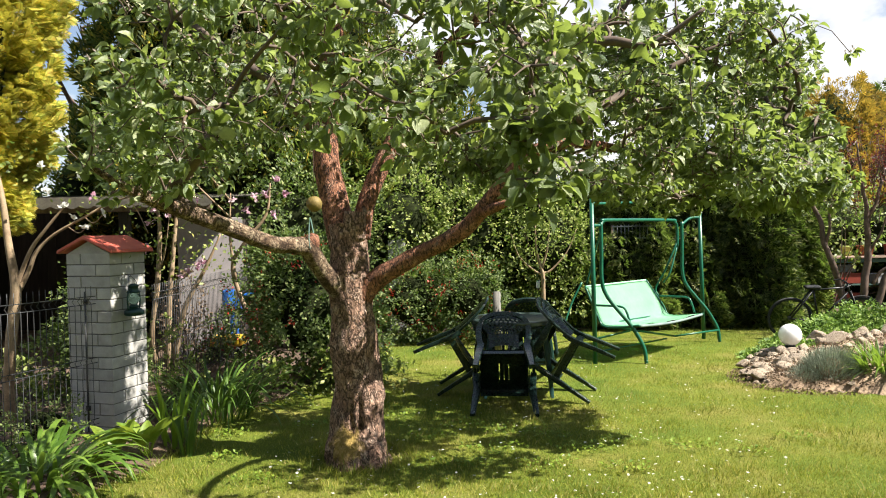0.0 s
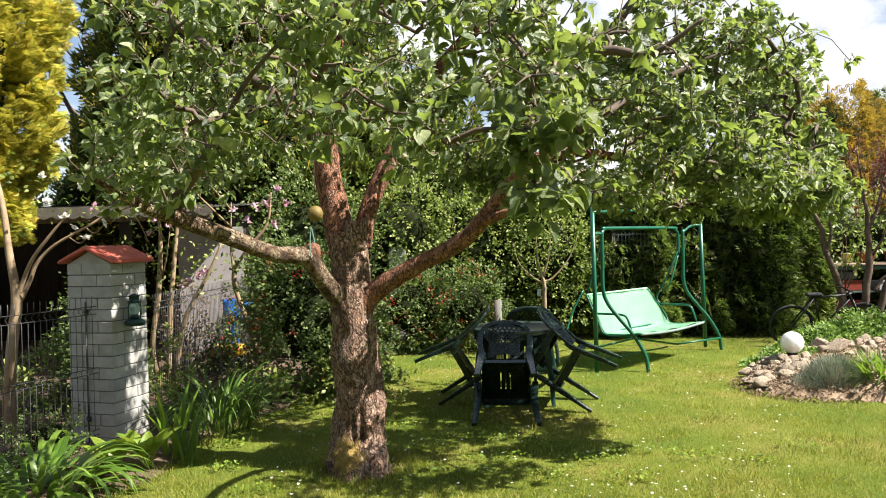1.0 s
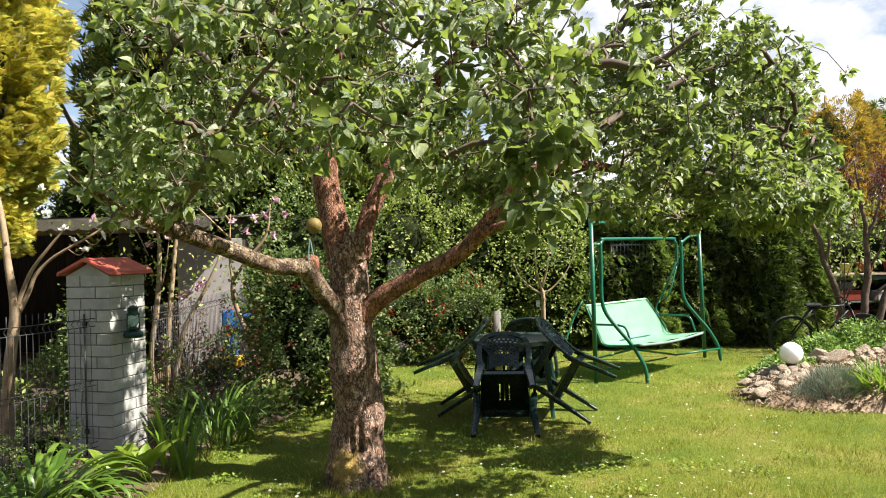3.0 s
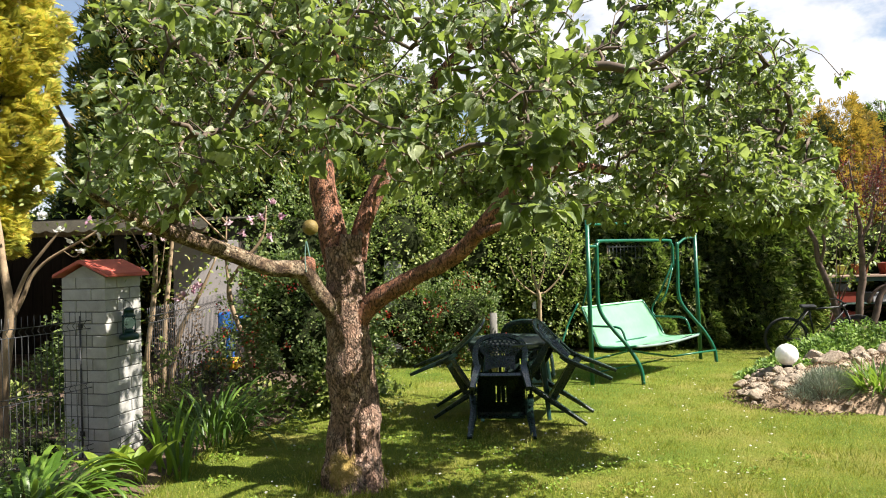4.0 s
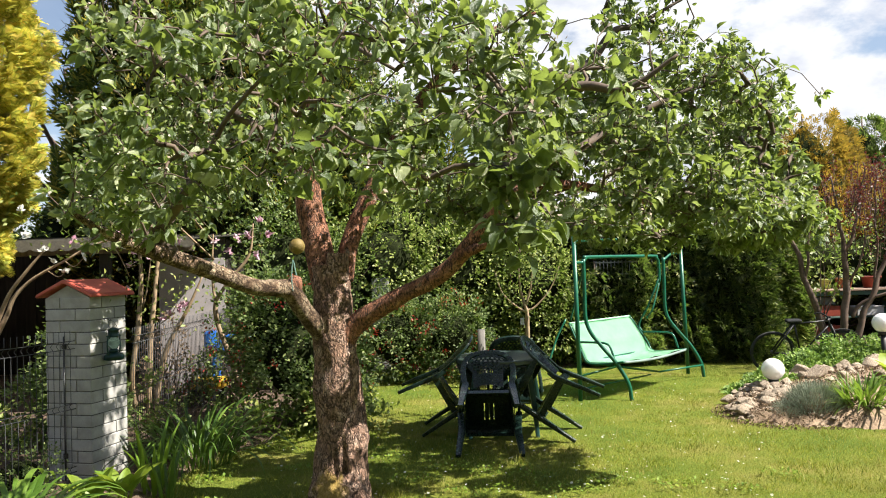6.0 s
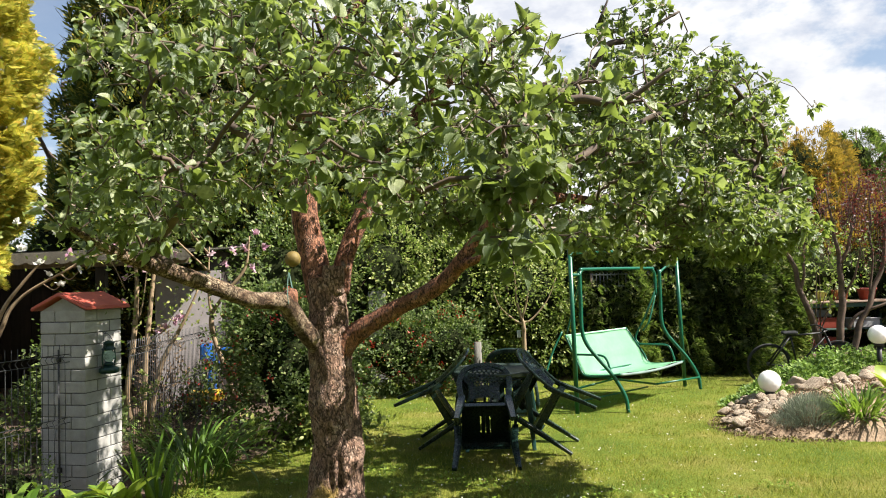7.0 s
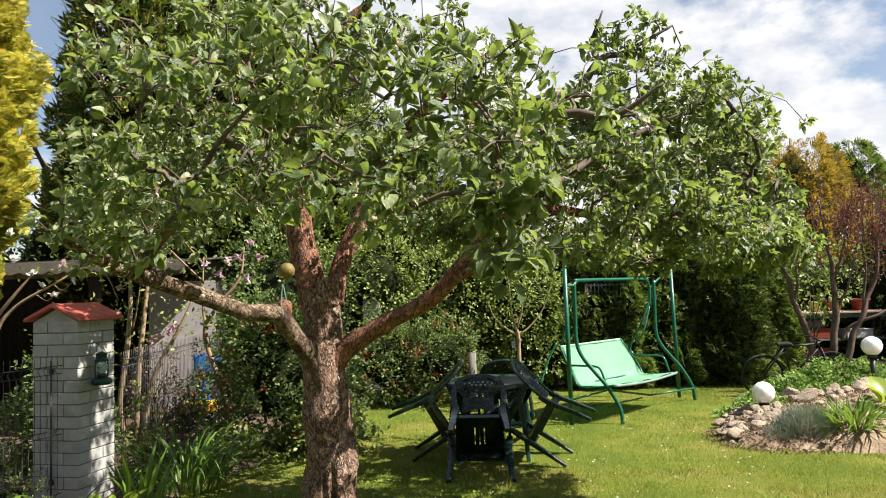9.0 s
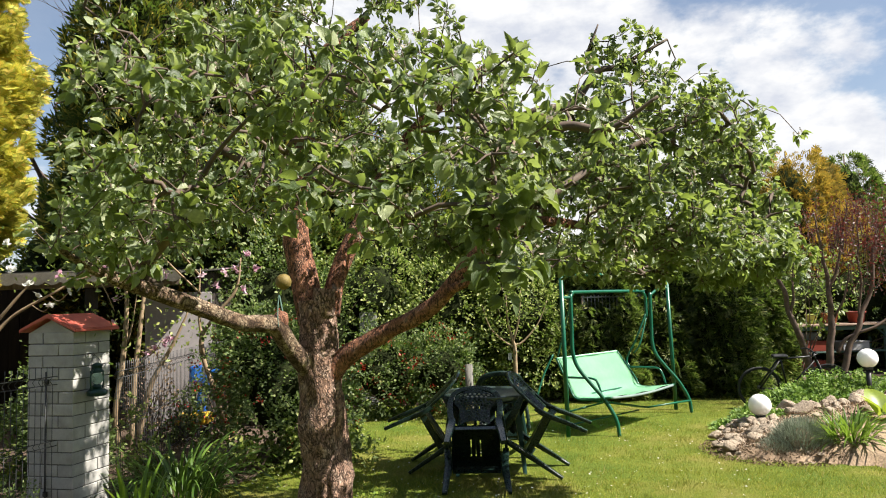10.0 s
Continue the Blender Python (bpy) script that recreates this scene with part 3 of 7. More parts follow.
ground = link_mesh("ground", grid_mesh("ground", axis_steps(-8, 12, 0.25, 400), axis_steps(-4, 16, 0.25, 400), lambda x, y: lawn_height(x, y) if -9 < x < 13 and -5 < y < 17 else 0.0), M["lawn"])
tagged(ground, "mown lawn with dry patches and small daisies", "lawn", kind="structure")

BED_EDGE = [(-4.0, -2.5), (2.0, -2.45), (3.6, -2.4), (4.3, -2.3), (4.8, -2.08), (5.2, -2.02), (6.0, -1.95), (6.8, -1.65), (7.4, -1.35), (8.5, -1.0), (9.6, -0.9), (10.6, -0.9), (20.0, -0.9)]


def bed_left(x, y):
    e = np.interp(y, [p[0] for p in BED_EDGE], [p[1] for p in BED_EDGE])
    return min(e - x, 0.5 * (y - 2.9), x + 8.8) + 0.07 * noise.noise((x * 3, y * 3, 0.5))


def bed_back(x, y):
    return min(y - 11.4, 16.6 - y, 13.6 - x, x + 1.0) + 0.18 * math.sin(x * 1.1) + 0.1 * noise.noise((x * 2, y * 2, 1.5))


ROCKERY = (5.6, 7.6, 2.57, 1.25, 2.3, 0.45)


def rock_q(x, y):
    """0 in the middle of the rockery, 1 on its outline: a slanting oval, flatter towards the lawn."""
    cx, cy, rx, front, back, slant = ROCKERY
    return np.hypot((x - slant * (y - 7.4) - cx) / rx, (y - cy) / np.where(y < cy, front, back))


def bed_rock(x, y):
    r = float(rock_q(x, y)) + 0.07 * noise.noise((x * 1.7, y * 1.7, 4.0)) + 0.045 * noise.noise((x * 6.0, y * 6.0, 9.0))
    return 1.0 - r


def rock_height(x, y):
    d = bed_rock(x, y)
    return -0.05 if d < 0.035 else 0.27 * (1 - (1 - max(d, 0)) ** 3) + 0.03 * noise.noise((x * 3.5, y * 3.5, 2.0)) * min(1, max(d, 0) * 8) + 0.02


def bed_height(f):
    return lambda x, y: max(-0.05, min(0.05, f(x, y) * 0.4 + 0.012)) + 0.012 * noise.noise((x * 6, y * 6, 0))


tagged(link_mesh("flower_bed", grid_mesh("flower_bed", np.arange(-9, -0.4, 0.1), np.arange(-3.4, 13, 0.1), bed_height(bed_left)), M["soil"]), "brown crumbly soil of the flower bed along the fence", "soil bed", kind="structure")
tagged(link_mesh("hedge_bed", grid_mesh("hedge_bed", np.arange(-1.2, 14, 0.15), np.arange(10.2, 17, 0.15), bed_height(bed_back)), M["soil"]), "dark bare soil under the hedge", "soil bed", kind="structure")
tagged(link_mesh("rockery_mound", grid_mesh("rockery_mound", np.arange(2.7, 9.3, 0.08), np.arange(5.2, 11.0, 0.08), rock_height), M["dry_soil"]), "low mound of dry brown soil and small stones", "rockery mound", kind="structure")


def grass_blades():
    r = np.random.default_rng(3)
    n = 360000
    # thicker cover close to the camera
    y = 3.3 + 8.5 * r.random(n) ** 1.45
    early = r.random(n) < 0.09
    y[early] = 3.5 - 4.5 * r.random(early.sum()) ** 1.4
    x = (-0.62 + 1.30 * r.random(n)) * (np.maximum(y, 3.0) + 0.8)
    keep = np.ones(n, bool)
    ex, ey = [p[1] for p in BED_EDGE], [p[0] for p in BED_EDGE]
    keep &= x > np.interp(y, ey, ex) - 0.04 + 0.10 * r.normal(size=n)
    keep &= rock_q(x, y) > 0.92 + 0.02 * r.normal(size=n)
    keep &= (y < 11.4 - 0.18 * np.sin(x * 1.1) + 0.1 * r.normal(size=n)) & (x < 8)
    # thin where the turf is dry
    dry = np.sin(x * 2.1 + 1.3 * np.sin(y * 1.7)) * np.sin(y * 1.9 + 0.7) > 0.55
    keep &= ~(dry & (r.random(n) < 0.5))
    x, y = x[keep], y[keep]
    n = len(x)
    h = r.uniform(0.022, 0.055, n) * (0.75 + 0.55 * (np.sin(x * 5.3 + 2 * np.sin(y * 3.7)) * np.sin(y * 6.1 + x)) ** 2) * (1 + 0.8 * (r.random(n) < 0.04))
    # longer tufts round the trunk and along the flower bed
    near = np.hypot(x + 0.59, y - 5.0) < 0.42
    h[near] *= r.uniform(1.2, 2.6, near.sum())
    edge = x < np.interp(y, ey, ex) + 0.15
    h[edge] *= r.uniform(1.0, 2.4, edge.sum())
    lean = np.column_stack([r.normal(0, 0.55, n), r.normal(0, 0.55, n), np.ones(n)])
    pos = np.column_stack([x, y, np.full(n, -0.012)])
    T = (np.array([(-0.5, 0, 0), (0.5, 0, 0), (0.0, 1.0, 0.12)], float), np.array([(0, 1, 2)]))
    me = scatter("grass", T, pos, lean, np.column_stack([r.normal(size=n), r.normal(size=n) - 0.6, 0.2 * np.ones(n)]), h, r.uniform(0.004, 0.0075, n), False)
    tagged(link_mesh("grass", me, M["grass"]), "short green and straw-coloured lawn grass", "grass", kind="stuff")


grass_blades()


def weeds_and_daisies():
    r = np.random.default_rng(5)
    # flat rosettes of broad-leaved weeds in the turf
    pos, al, nm, sz = [], [], [], []
    spots = [(0.55, 5.55, 0.28), (0.35, 5.05, 0.26), (-0.1, 5.4, 0.2), (0.75, 5.35, 0.2), (-0.35, 6.0, 0.16), (-1.2, 4.5, 0.15), (0.1, 4.75, 0.2), (-1.7, 5.6, 0.16), (-1.35, 6.5, 0.2), (-1.55, 5.0, 0.14), (-1.1, 5.8, 0.15), (1.0, 5.05, 0.25), (1.35, 5.2, 0.2), (1.75, 5.05, 0.22), (2.15, 4.9, 0.16), (0.15, 5.75, 0.2), (0.7, 4.7, 0.2), (1.2, 4.6, 0.18), (2.6, 5.2, 0.14)]
    for cx, cy, rad in spots:
        for _ in range(int(330 * rad)):
            a, d = r.uniform(0, 6.28), rad * math.sqrt(r.random())
            pos.append((cx + d * math.cos(a), cy + 0.6 * d * math.sin(a), r.uniform(0.02, 0.05)))
            al.append((r.normal(), r.normal(), 0.5))
            nm.append((r.normal() * 0.3, r.normal() * 0.3, 1))
            sz.append(r.uniform(0.018, 0.04))
    me = scatter("lawn_weeds", SMALL, pos, al, nm, sz)
    tagged(link_mesh("lawn_weeds", me, M["clover"]), "patches of low broad-leaved weeds in the lawn", "weeds", kind="stuff")
    # daisies: a ring of petals round a low button
    petals = 7
    V, F = [(0, 0, 0.25)], []
    for i in range(petals):
        a = 2 * math.pi * i / petals
        b = len(V)
        for da, d in ((-0.3, 0.75), (0.0, 1.0), (0.3, 0.75)):
            V.append((d * math.cos(a + da), d * math.sin(a + da), 0.1))
        F += [(0, b, b + 1), (0, b + 1, b + 2)]
    n = 620
    y = 4.0 + 6.0 * r.random(n) ** 1.2
    x = (-0.25 + 0.75 * r.random(n)) * y
    k = (rock_q(x, y) > 1.05) & (x > np.interp(y, [p[0] for p in BED_EDGE], [p[1] for p in BED_EDGE]) + 0.1)
    x, y = x[k], y[k]
    n = len(x)
    me = scatter("daisies", (np.array(V, float), np.array(F)), np.column_stack([x, y, r.uniform(0.03, 0.055, n)]), rand_dirs(n, r) * (1, 1, 0.1), np.column_stack([r.normal(0, 0.25, n), r.normal(-0.2, 0.25, n), np.ones(n)]), r.uniform(0.005, 0.012, n))
    tagged(link_mesh("daisies", me, M["white_petal"]), "small white daisies scattered in the lawn", "daisies", kind="stuff")


weeds_and_daisies()


# ---- the apple tree ----
def apple_tree():
    tree = thing("apple_tree", pose(-0.59, 5.0, 0), "old apple tree with flaking brown bark and fresh green leaves", "tree")
    base = np.array((-0.59, 5.0, 0.0))

    def limb(name, rows, material, sides=14, n=8, lumps=0.10, label=""):
        rows = np.asarray(rows, float)
        c = catmull(rows, n)
        me = tube_mesh(name, c[:, :3] - base, c[:, 3], sides, lumps=lumps, lump_scale=7.0)
        if name == "trunk":
            # old wounds: upright hollows in the near side, and low plates of bark
            for v in me.vertices:
                q = v.co
                if q.y < 0:
                    for gx, z0, z1, w, d in ((-0.028, 0.40, 0.66, 0.014, 0.022), (-0.02, 0.18, 0.44, 0.018, 0.03), (0.034, 0.20, 0.47, 0.020, 0.034)):
                        k = max(0.0, min(1.0, (q.z - z0) / 0.06, (z1 - q.z) / 0.06))
                        q.y += d * k * math.exp(-((q.x - gx) / w) ** 2)
                v.co = q + Vector((q.x, q.y, 0)).normalized() * 0.007 * noise.noise(Vector((q.x * 22, q.y * 22, q.z * 9)))
        link_mesh(name, me, material, tree, label)
        return c
    trunk = limb("trunk", [(-0.575, 4.93, -0.06, 0.255), (-0.585, 4.94, 0.05, 0.222), (-0.59, 4.98, 0.25, 0.188), (-0.60, 5.0, 0.65, 0.168), (-0.62, 5.0, 1.0, 0.150), (-0.63, 5.0, 1.28, 0.146), (-0.645, 5.0, 1.5, 0.13), (-0.66, 5.0, 1.66, 0.115)], M["bark"], 72, 18, 0.2)
    limbs = [
        limb("leader", [(-0.67, 5.01, 1.5, 0.11), (-0.74, 5.05, 1.85, 0.10), (-0.79, 5.06, 2.2, 0.088), (-0.73, 5.08, 2.7, 0.075), (-0.69, 5.1, 3.2, 0.07), (-0.5, 5.1, 3.52, 0.06), (-0.25, 5.1, 3.75, 0.03)], M["bark_red"], 18, 10),
        limb("cut_stub", [(-0.85, 4.72, 1.47, 0.055), (-0.835, 4.70, 1.55, 0.05), (-0.83, 4.69, 1.57, 0.04)], M["bark_red"], 10, 4),
        limb("cut_stub", [(-0.60, 4.97, 1.55, 0.085), (-0.585, 4.95, 1.68, 0.078), (-0.58, 4.95, 1.735, 0.07)], M["bark"], 14, 5),
        limb("limb", [(-0.56, 5.06, 1.55, 0.075), (-0.50, 5.1, 1.84, 0.07), (-0.34, 5.2, 2.21, 0.062), (-0.05, 5.25, 2.75, 0.05), (0.25, 5.1, 3.05, 0.045), (0.55, 5.0, 3.27, 0.035), (0.88, 5.0, 3.42, 0.014)], M["bark_red"], 14, 10),
        limb("limb", [(-0.66, 4.98, 1.14, 0.074), (-0.76, 4.86, 1.28, 0.068), (-0.84, 4.74, 1.44, 0.064), (-0.87, 4.69, 1.50, 0.065), (-0.95, 4.6, 1.515, 0.057), (-1.06, 4.5, 1.53, 0.054), (-1.26, 4.25, 1.64, 0.05), (-1.44, 4.0, 1.735, 0.048), (-1.56, 3.82, 1.80, 0.037), (-1.64, 3.70, 1.86, 0.023), (-1.74, 3.56, 1.95, 0.01)], M["bark_tan"], 14, 10, label="thick greyish low limb"),
        limb("limb", [(-1.40, 4.05, 1.74, 0.04), (-1.46, 4.0, 1.86, 0.040), (-1.27, 3.8, 2.0, 0.034), (-1.08, 3.6, 2.14, 0.024), (-0.9, 3.4, 2.35, 0.013), (-0.6, 3.15, 2.55, 0.007)], M["twig"], 10, 8),
        limb("limb", [(-0.56, 4.98, 1.12, 0.085), (-0.44, 4.95, 1.26, 0.072), (-0.14, 4.85, 1.43, 0.06), (0.05, 4.77, 1.52, 0.056), (0.21, 4.7, 1.63, 0.055), (0.43, 4.6, 1.88, 0.052), (0.62, 4.52, 2.08, 0.042), (0.9, 4.65, 2.14, 0.033), (1.25, 4.75, 2.10, 0.026), (1.6, 4.8, 2.0, 0.014)], M["bark_red"], 14, 10, label="reddish flaking limb"),
        limb("limb", [(0.24, 4.68, 1.68, 0.036), (0.34, 4.6, 1.72, 0.034), (0.47, 4.5, 1.765, 0.02)], M["bark_red"], 10, 5),
        limb("limb", [(0.60, 4.53, 2.06, 0.03), (0.56, 4.4, 2.25, 0.031), (0.53, 4.0, 2.40, 0.031), (0.63, 3.6, 2.47, 0.029), (0.87, 3.52, 2.50, 0.024), (1.06, 3.44, 2.46, 0.017), (1.29, 3.36, 2.6, 0.008)], M["twig"], 10, 8),
        limb("limb", [(-0.2, 5.2, 2.5, 0.04), (0.4, 5.2, 2.75, 0.04), (0.95, 5.0, 2.97, 0.036), (1.22, 5.0, 3.02, 0.034), (1.42, 5.0, 3.26, 0.026), (1.6, 5.0, 3.31, 0.018), (1.96, 5.0, 3.5, 0.008)], M["twig"], 10, 8),
        limb("limb", [(1.40, 5.0, 3.24, 0.018), (1.36, 5.0, 3.38, 0.014), (1.45, 5.0, 3.62, 0.006)], M["twig"], 8, 5),
        limb("limb", [(-0.78, 5.05, 2.25, 0.05), (-1.1, 4.8, 2.6, 0.04), (-1.5, 4.6, 2.9, 0.03), (-1.9, 4.4, 3.2, 0.014)], M["twig"], 10, 8),
        limb("limb", [(-0.72, 5.02, 2.75, 0.03), (-0.66, 4.5, 2.92, 0.025), (-0.5, 3.9, 2.9, 0.018), (-0.3, 3.3, 2.68, 0.012), (-0.05, 2.8, 2.4, 0.007)], M["twig"], 10, 8),
        limb("limb", [(-0.4, 3.6, 2.80, 0.015), (0.1, 3.3, 2.66, 0.013), (0.35, 2.85, 2.35, 0.009), (0.38, 2.5, 2.0, 0.006)], M["twig"], 8, 8),
        limb("limb", [(0.4, 5.2, 2.75, 0.036), (0.9, 5.9, 2.8, 0.03), (1.5, 6.5, 2.85, 0.022), (2.1, 6.9, 2.95, 0.01)], M["twig"], 8, 8),
        limb("limb", [(0.9, 4.45, 2.26, 0.03), (1.3, 4.7, 2.5, 0.026), (1.8, 4.8, 2.75, 0.018), (2.2, 4.7, 2.85, 0.009)], M["twig"], 8, 8),
    ]

    # ends of twigs, filling the crown; each grows from the nearest wood
    r = np.random.default_rng(21)
    crown = [((-0.25, 3.05, 2.40), (1.05, 0.70, 0.44), 340), ((-1.24, 4.0, 2.55), (0.72, 0.95, 0.68), 300), ((1.6, 4.6, 2.42), (1.1, 0.9, 0.68), 470), ((1.95, 5.9, 2.35), (1.0, 0.75, 0.5), 320), ((2.5, 5.5, 2.15), (0.55, 0.5, 0.42), 190), ((2.75, 6.3, 2.45), (0.5, 0.5, 0.45), 130), ((2.2, 5.2, 1.95), (0.75, 0.5, 0.25), 120), ((2.15, 6.2, 2.75), (0.7, 0.6, 0.45), 110), ((1.85, 4.45, 1.98), (0.8, 0.42, 0.24), 130), ((0.4, 5.4, 2.65), (1.5, 0.9, 0.62), 300), ((0.1, 6.9, 2.75), (1.1, 0.7, 0.5), 160),
             ((-0.85, 4.75, 3.55), (1.25, 1.2, 0.8), 400), ((0.36, 2.42, 1.93), (0.17, 0.17, 0.22), 20), ((0.33, 2.6, 2.15), (0.2, 0.25, 0.18), 20), ((0.36, 2.42, 1.76), (0.13, 0.13, 0.15), 16), ((0.0, 2.5, 1.92), (0.1, 0.12, 0.15), 10), ((0.4, 4.75, 2.5), (0.65, 0.25, 0.35), 150), ((0.1, 6.2, 2.75), (0.8, 0.5, 0.55), 140), ((0.9, 5.6, 2.2), (1.0, 0.5, 0.35), 150), ((1.1, 4.2, 2.32), (0.55, 0.35, 0.2), 100), ((-0.2, 5.6, 2.95), (0.5, 0.5, 0.4), 110), ((2.45, 5.6, 2.75), (0.5, 0.5, 0.45), 110), ((-0.22, 2.6, 2.02), (0.25, 0.2, 0.2), 14), ((2.95, 6.0, 2.75), (0.33, 0.35, 0.3), 50), ((1.3, 4.2, 1.98), (0.9, 0.4, 0.22), 80), ((0.65, 3.4, 2.45), (0.6, 0.55, 0.35), 50), ((1.65, 5.0, 3.35), (0.38, 0.2, 0.25), 40), ((-1.9, 5.5, 2.4), (0.5, 0.65, 0.35), 130), ((-1.6, 3.9, 2.3), (0.38, 0.6, 0.55), 120), ((1.9, 5.2, 2.85), (0.75, 0.6, 0.5), 120), ((1.6, 6.8, 2.85), (1.1, 0.8, 0.55), 140), ((0.7, 5.0, 3.3), (0.35, 0.3, 0.2), 14), ((-1.42, 3.75, 2.02), (0.30, 0.4, 0.2), 50), ((-1.05, 3.2, 2.2), (0.5, 0.4, 0.3), 70), ((1.5, 4.3, 2.05), (0.75, 0.4, 0.2), 70), ((1.95, 4.95, 1.9), (0.95, 0.45, 0.15), 120), ((2.0, 4.95, 1.79), (0.9, 0.35, 0.11), 100), ((0.0, 5.0, 3.45), (0.5, 0.5, 0.4), 140)]
    GAPS = [(-0.6, 4.9, z, 0.22, 0.75) for z in (0.25, 0.6, 0.95, 1.3)] + [(-2.45, 5.8, z, 0.26, 0.7) for z in (0.35, 0.75, 1.15)] + [(-2.6, 4.3, 0.4, 0.3, 0.4), (0.5, 5.9, 0.6, 0.3, 0.5)]
    ends = []
    for c, rad, n in crown:
        k = 0
        while k < n:
            d = r.normal(size=3)
            d = d / np.linalg.norm(d) * r.random() ** (1 / 2.4)
            p = np.array(c) + d * np.array(rad)
            if noise.noise((p[0] * 1.9, p[1] * 1.9, p[2] * 1.9)) + 0.5 * noise.noise((p[0] * 4.6, p[1] * 4.6, p[2] * 4.6)) < 0.09 and n > 55:
                continue
            # the crown is thin between the sun and the trunk, the pillar and the bed's corner
            if any(math.hypot(p[0] - gx - (p[2] - gz) / math.tan(SUN_EL) * SUN_DIR.x, p[1] - gy - (p[2] - gz) / math.tan(SUN_EL) * SUN_DIR.y) < gr and r.random() < gk for gx, gy, gz, gr, gk in GAPS):
                k += 1
                continue
            k += 1
            # fewer twigs on the near side, so that the sun gets in
            if p[1] < 4.6 and n > 20 and r.random() < 0.45:
                continue
            ends.append(p)
    ends = np.array(ends)
    nodes = np.vstack([c[::2, :3] for c in limbs])
    parent = np.full(len(nodes), -1)
    n_limb = len(nodes)
    d0 = np.array([np.min(np.linalg.norm(nodes - p, axis=1)) for p in ends])
    chains = []
    PP = list(parent)
    arr = np.zeros((40000, 3))
    arr[:n_limb] = nodes
    cnt = n_limb
    for p in ends[np.argsort(d0)]:
        d = np.linalg.norm(arr[:cnt] - p, axis=1)
        i = int(np.argmin(d + 0.25 * np.maximum(0, arr[:cnt, 2] - p[2])))
        a = arr[i]
        L = np.linalg.norm(p - a)
        steps = max(2, int(L / 0.09))
        sag = r.normal(0, 0.10, 3) * L + np.array((0, 0, 0.10 * L))
        ids = [i]
        for s in range(1, steps + 1):
            t = s / steps
            arr[cnt] = a + (p - a) * t + sag * math.sin(math.pi * t) + (r.normal(0, 0.006, 3) if s < steps else 0)
            PP.append(ids[-1])
            ids.append(cnt)
            cnt += 1
        chains.append(ids)
    load = np.zeros(cnt)
    for ids in chains:
        load[ids[-1]] += 1
    for k in range(cnt - 1, n_limb - 1, -1):
        load[PP[k]] += load[k]
    radius = np.minimum(0.0026 * np.maximum(load, 1) ** 0.44, 0.016)
    tubes = []
    for ids in chains:
        rr = radius[ids].copy()
        rr[0] = min(rr[0], rr[1] * 1.25)
        tubes.append((arr[ids] - base, rr))
    tagged(link_mesh("branchwork", join_tubes("branchwork", tubes), M["twig"], tree, "thin grey-brown twigs"), kind="stuff")

    # rosettes of leaves at the twig ends and on the spurs
    pos, along, normal, size = [], [], [], []
    bl = []
    for ids in chains:
        pts = arr[ids]
        spots = [(pts[-1], pts[-1] - pts[-2], r.integers(6, 11) + (3 if pts[-1][1] > 4.5 else 0))]
        for j in range(1, len(ids) - 1):
            if r.random() < (0.6 if pts[j][1] > 4.6 else 0.26):
                spots.append((pts[j], pts[j + 1] - pts[j] + r.normal(0, 0.03, 3), r.integers(2, 5)))
        if r.random() < 0.34:
            bl.append(pts[-1] + np.array((0, 0, 0.02)))
        for p, tw, n in spots:
            tw = tw / (np.linalg.norm(tw) + 1e-9)
            a0 = r.uniform(0, 6.28)
            u = np.cross(tw, (0.3, 0.5, 0.8))
            u /= np.linalg.norm(u)
            w = np.cross(tw, u)
            vigour = r.uniform(0.72, 1.2)
            for q in range(n):
                a = a0 + q * 2.4
                spread = r.uniform(0.5, 1.3)
                d = tw * math.cos(spread) + (u * math.cos(a) + w * math.sin(a)) * math.sin(spread) + np.array((0, 0, r.uniform(-0.5, 0.25)))
                pos.append(p + d * 0.022)
                along.append(d)
                normal.append(np.array((0.4, -0.3, 0.7)) + 0.85 * r.normal(size=3))
                size.append(vigour * (0.030 + 0.040 * r.random()) * (1.15 if p[1] < 4.0 else 1.0))
    pos, along, normal, size = map(np.array, (pos, along, normal, size))
    # the nearest leaves are pieces of their own
    order = np.argsort(pos[:, 1])
    single, rest = order[:280], order[280:]
    kinds = [leaf_template(0.29, 0.20, 0.35, 4), leaf_template(0.34, 0.10, 0.12, 4), leaf_template(0.25, 0.28, 0.6, 4)]
    far = pos[rest, 1] > 5.5
    shapes = [(tpl, rest[~far][k::3]) for k, tpl in enumerate(kinds)] + [(leaf_template(0.29, 0.18, 0.3, 2), rest[far])]
    for tpl, sel in shapes:
        me = scatter("crown", tpl, pos[sel] - base, along[sel], normal[sel], size[sel], size[sel] * r.uniform(0.85, 1.15, len(sel)))
        tagged(link_mesh("crown", me, M["apple_leaf"], tree), kind="stuff")
    shapes = []
    for k in range(4):
        tv, tf = leaf_template(0.28 + 0.02 * k, 0.05 + 0.05 * k, 0.05 + 0.13 * k, 8)
        shapes.append(raw_mesh("leaf", tv, tf))
        shapes[-1].materials.append(M["apple_leaf"])
    for n_, k in enumerate(single):
        y = Vector(along[k]).normalized()
        z = Vector(normal[k])
        z = (z - y * z.dot(y)).normalized()
        x = y.cross(z)
        m = Matrix((x, y, z)).transposed().to_4x4()
        m.translation = Vector(pos[k] - base)
        ob = link_mesh("leaf", shapes[n_ % 4], None, tree)
        ob.matrix_local = m @ Matrix.Scale(size[k], 4)
    # withered blossom
    bl = np.repeat(np.array(bl), 9, axis=0) + r.normal(0, 0.014, (len(bl) * 9, 3))
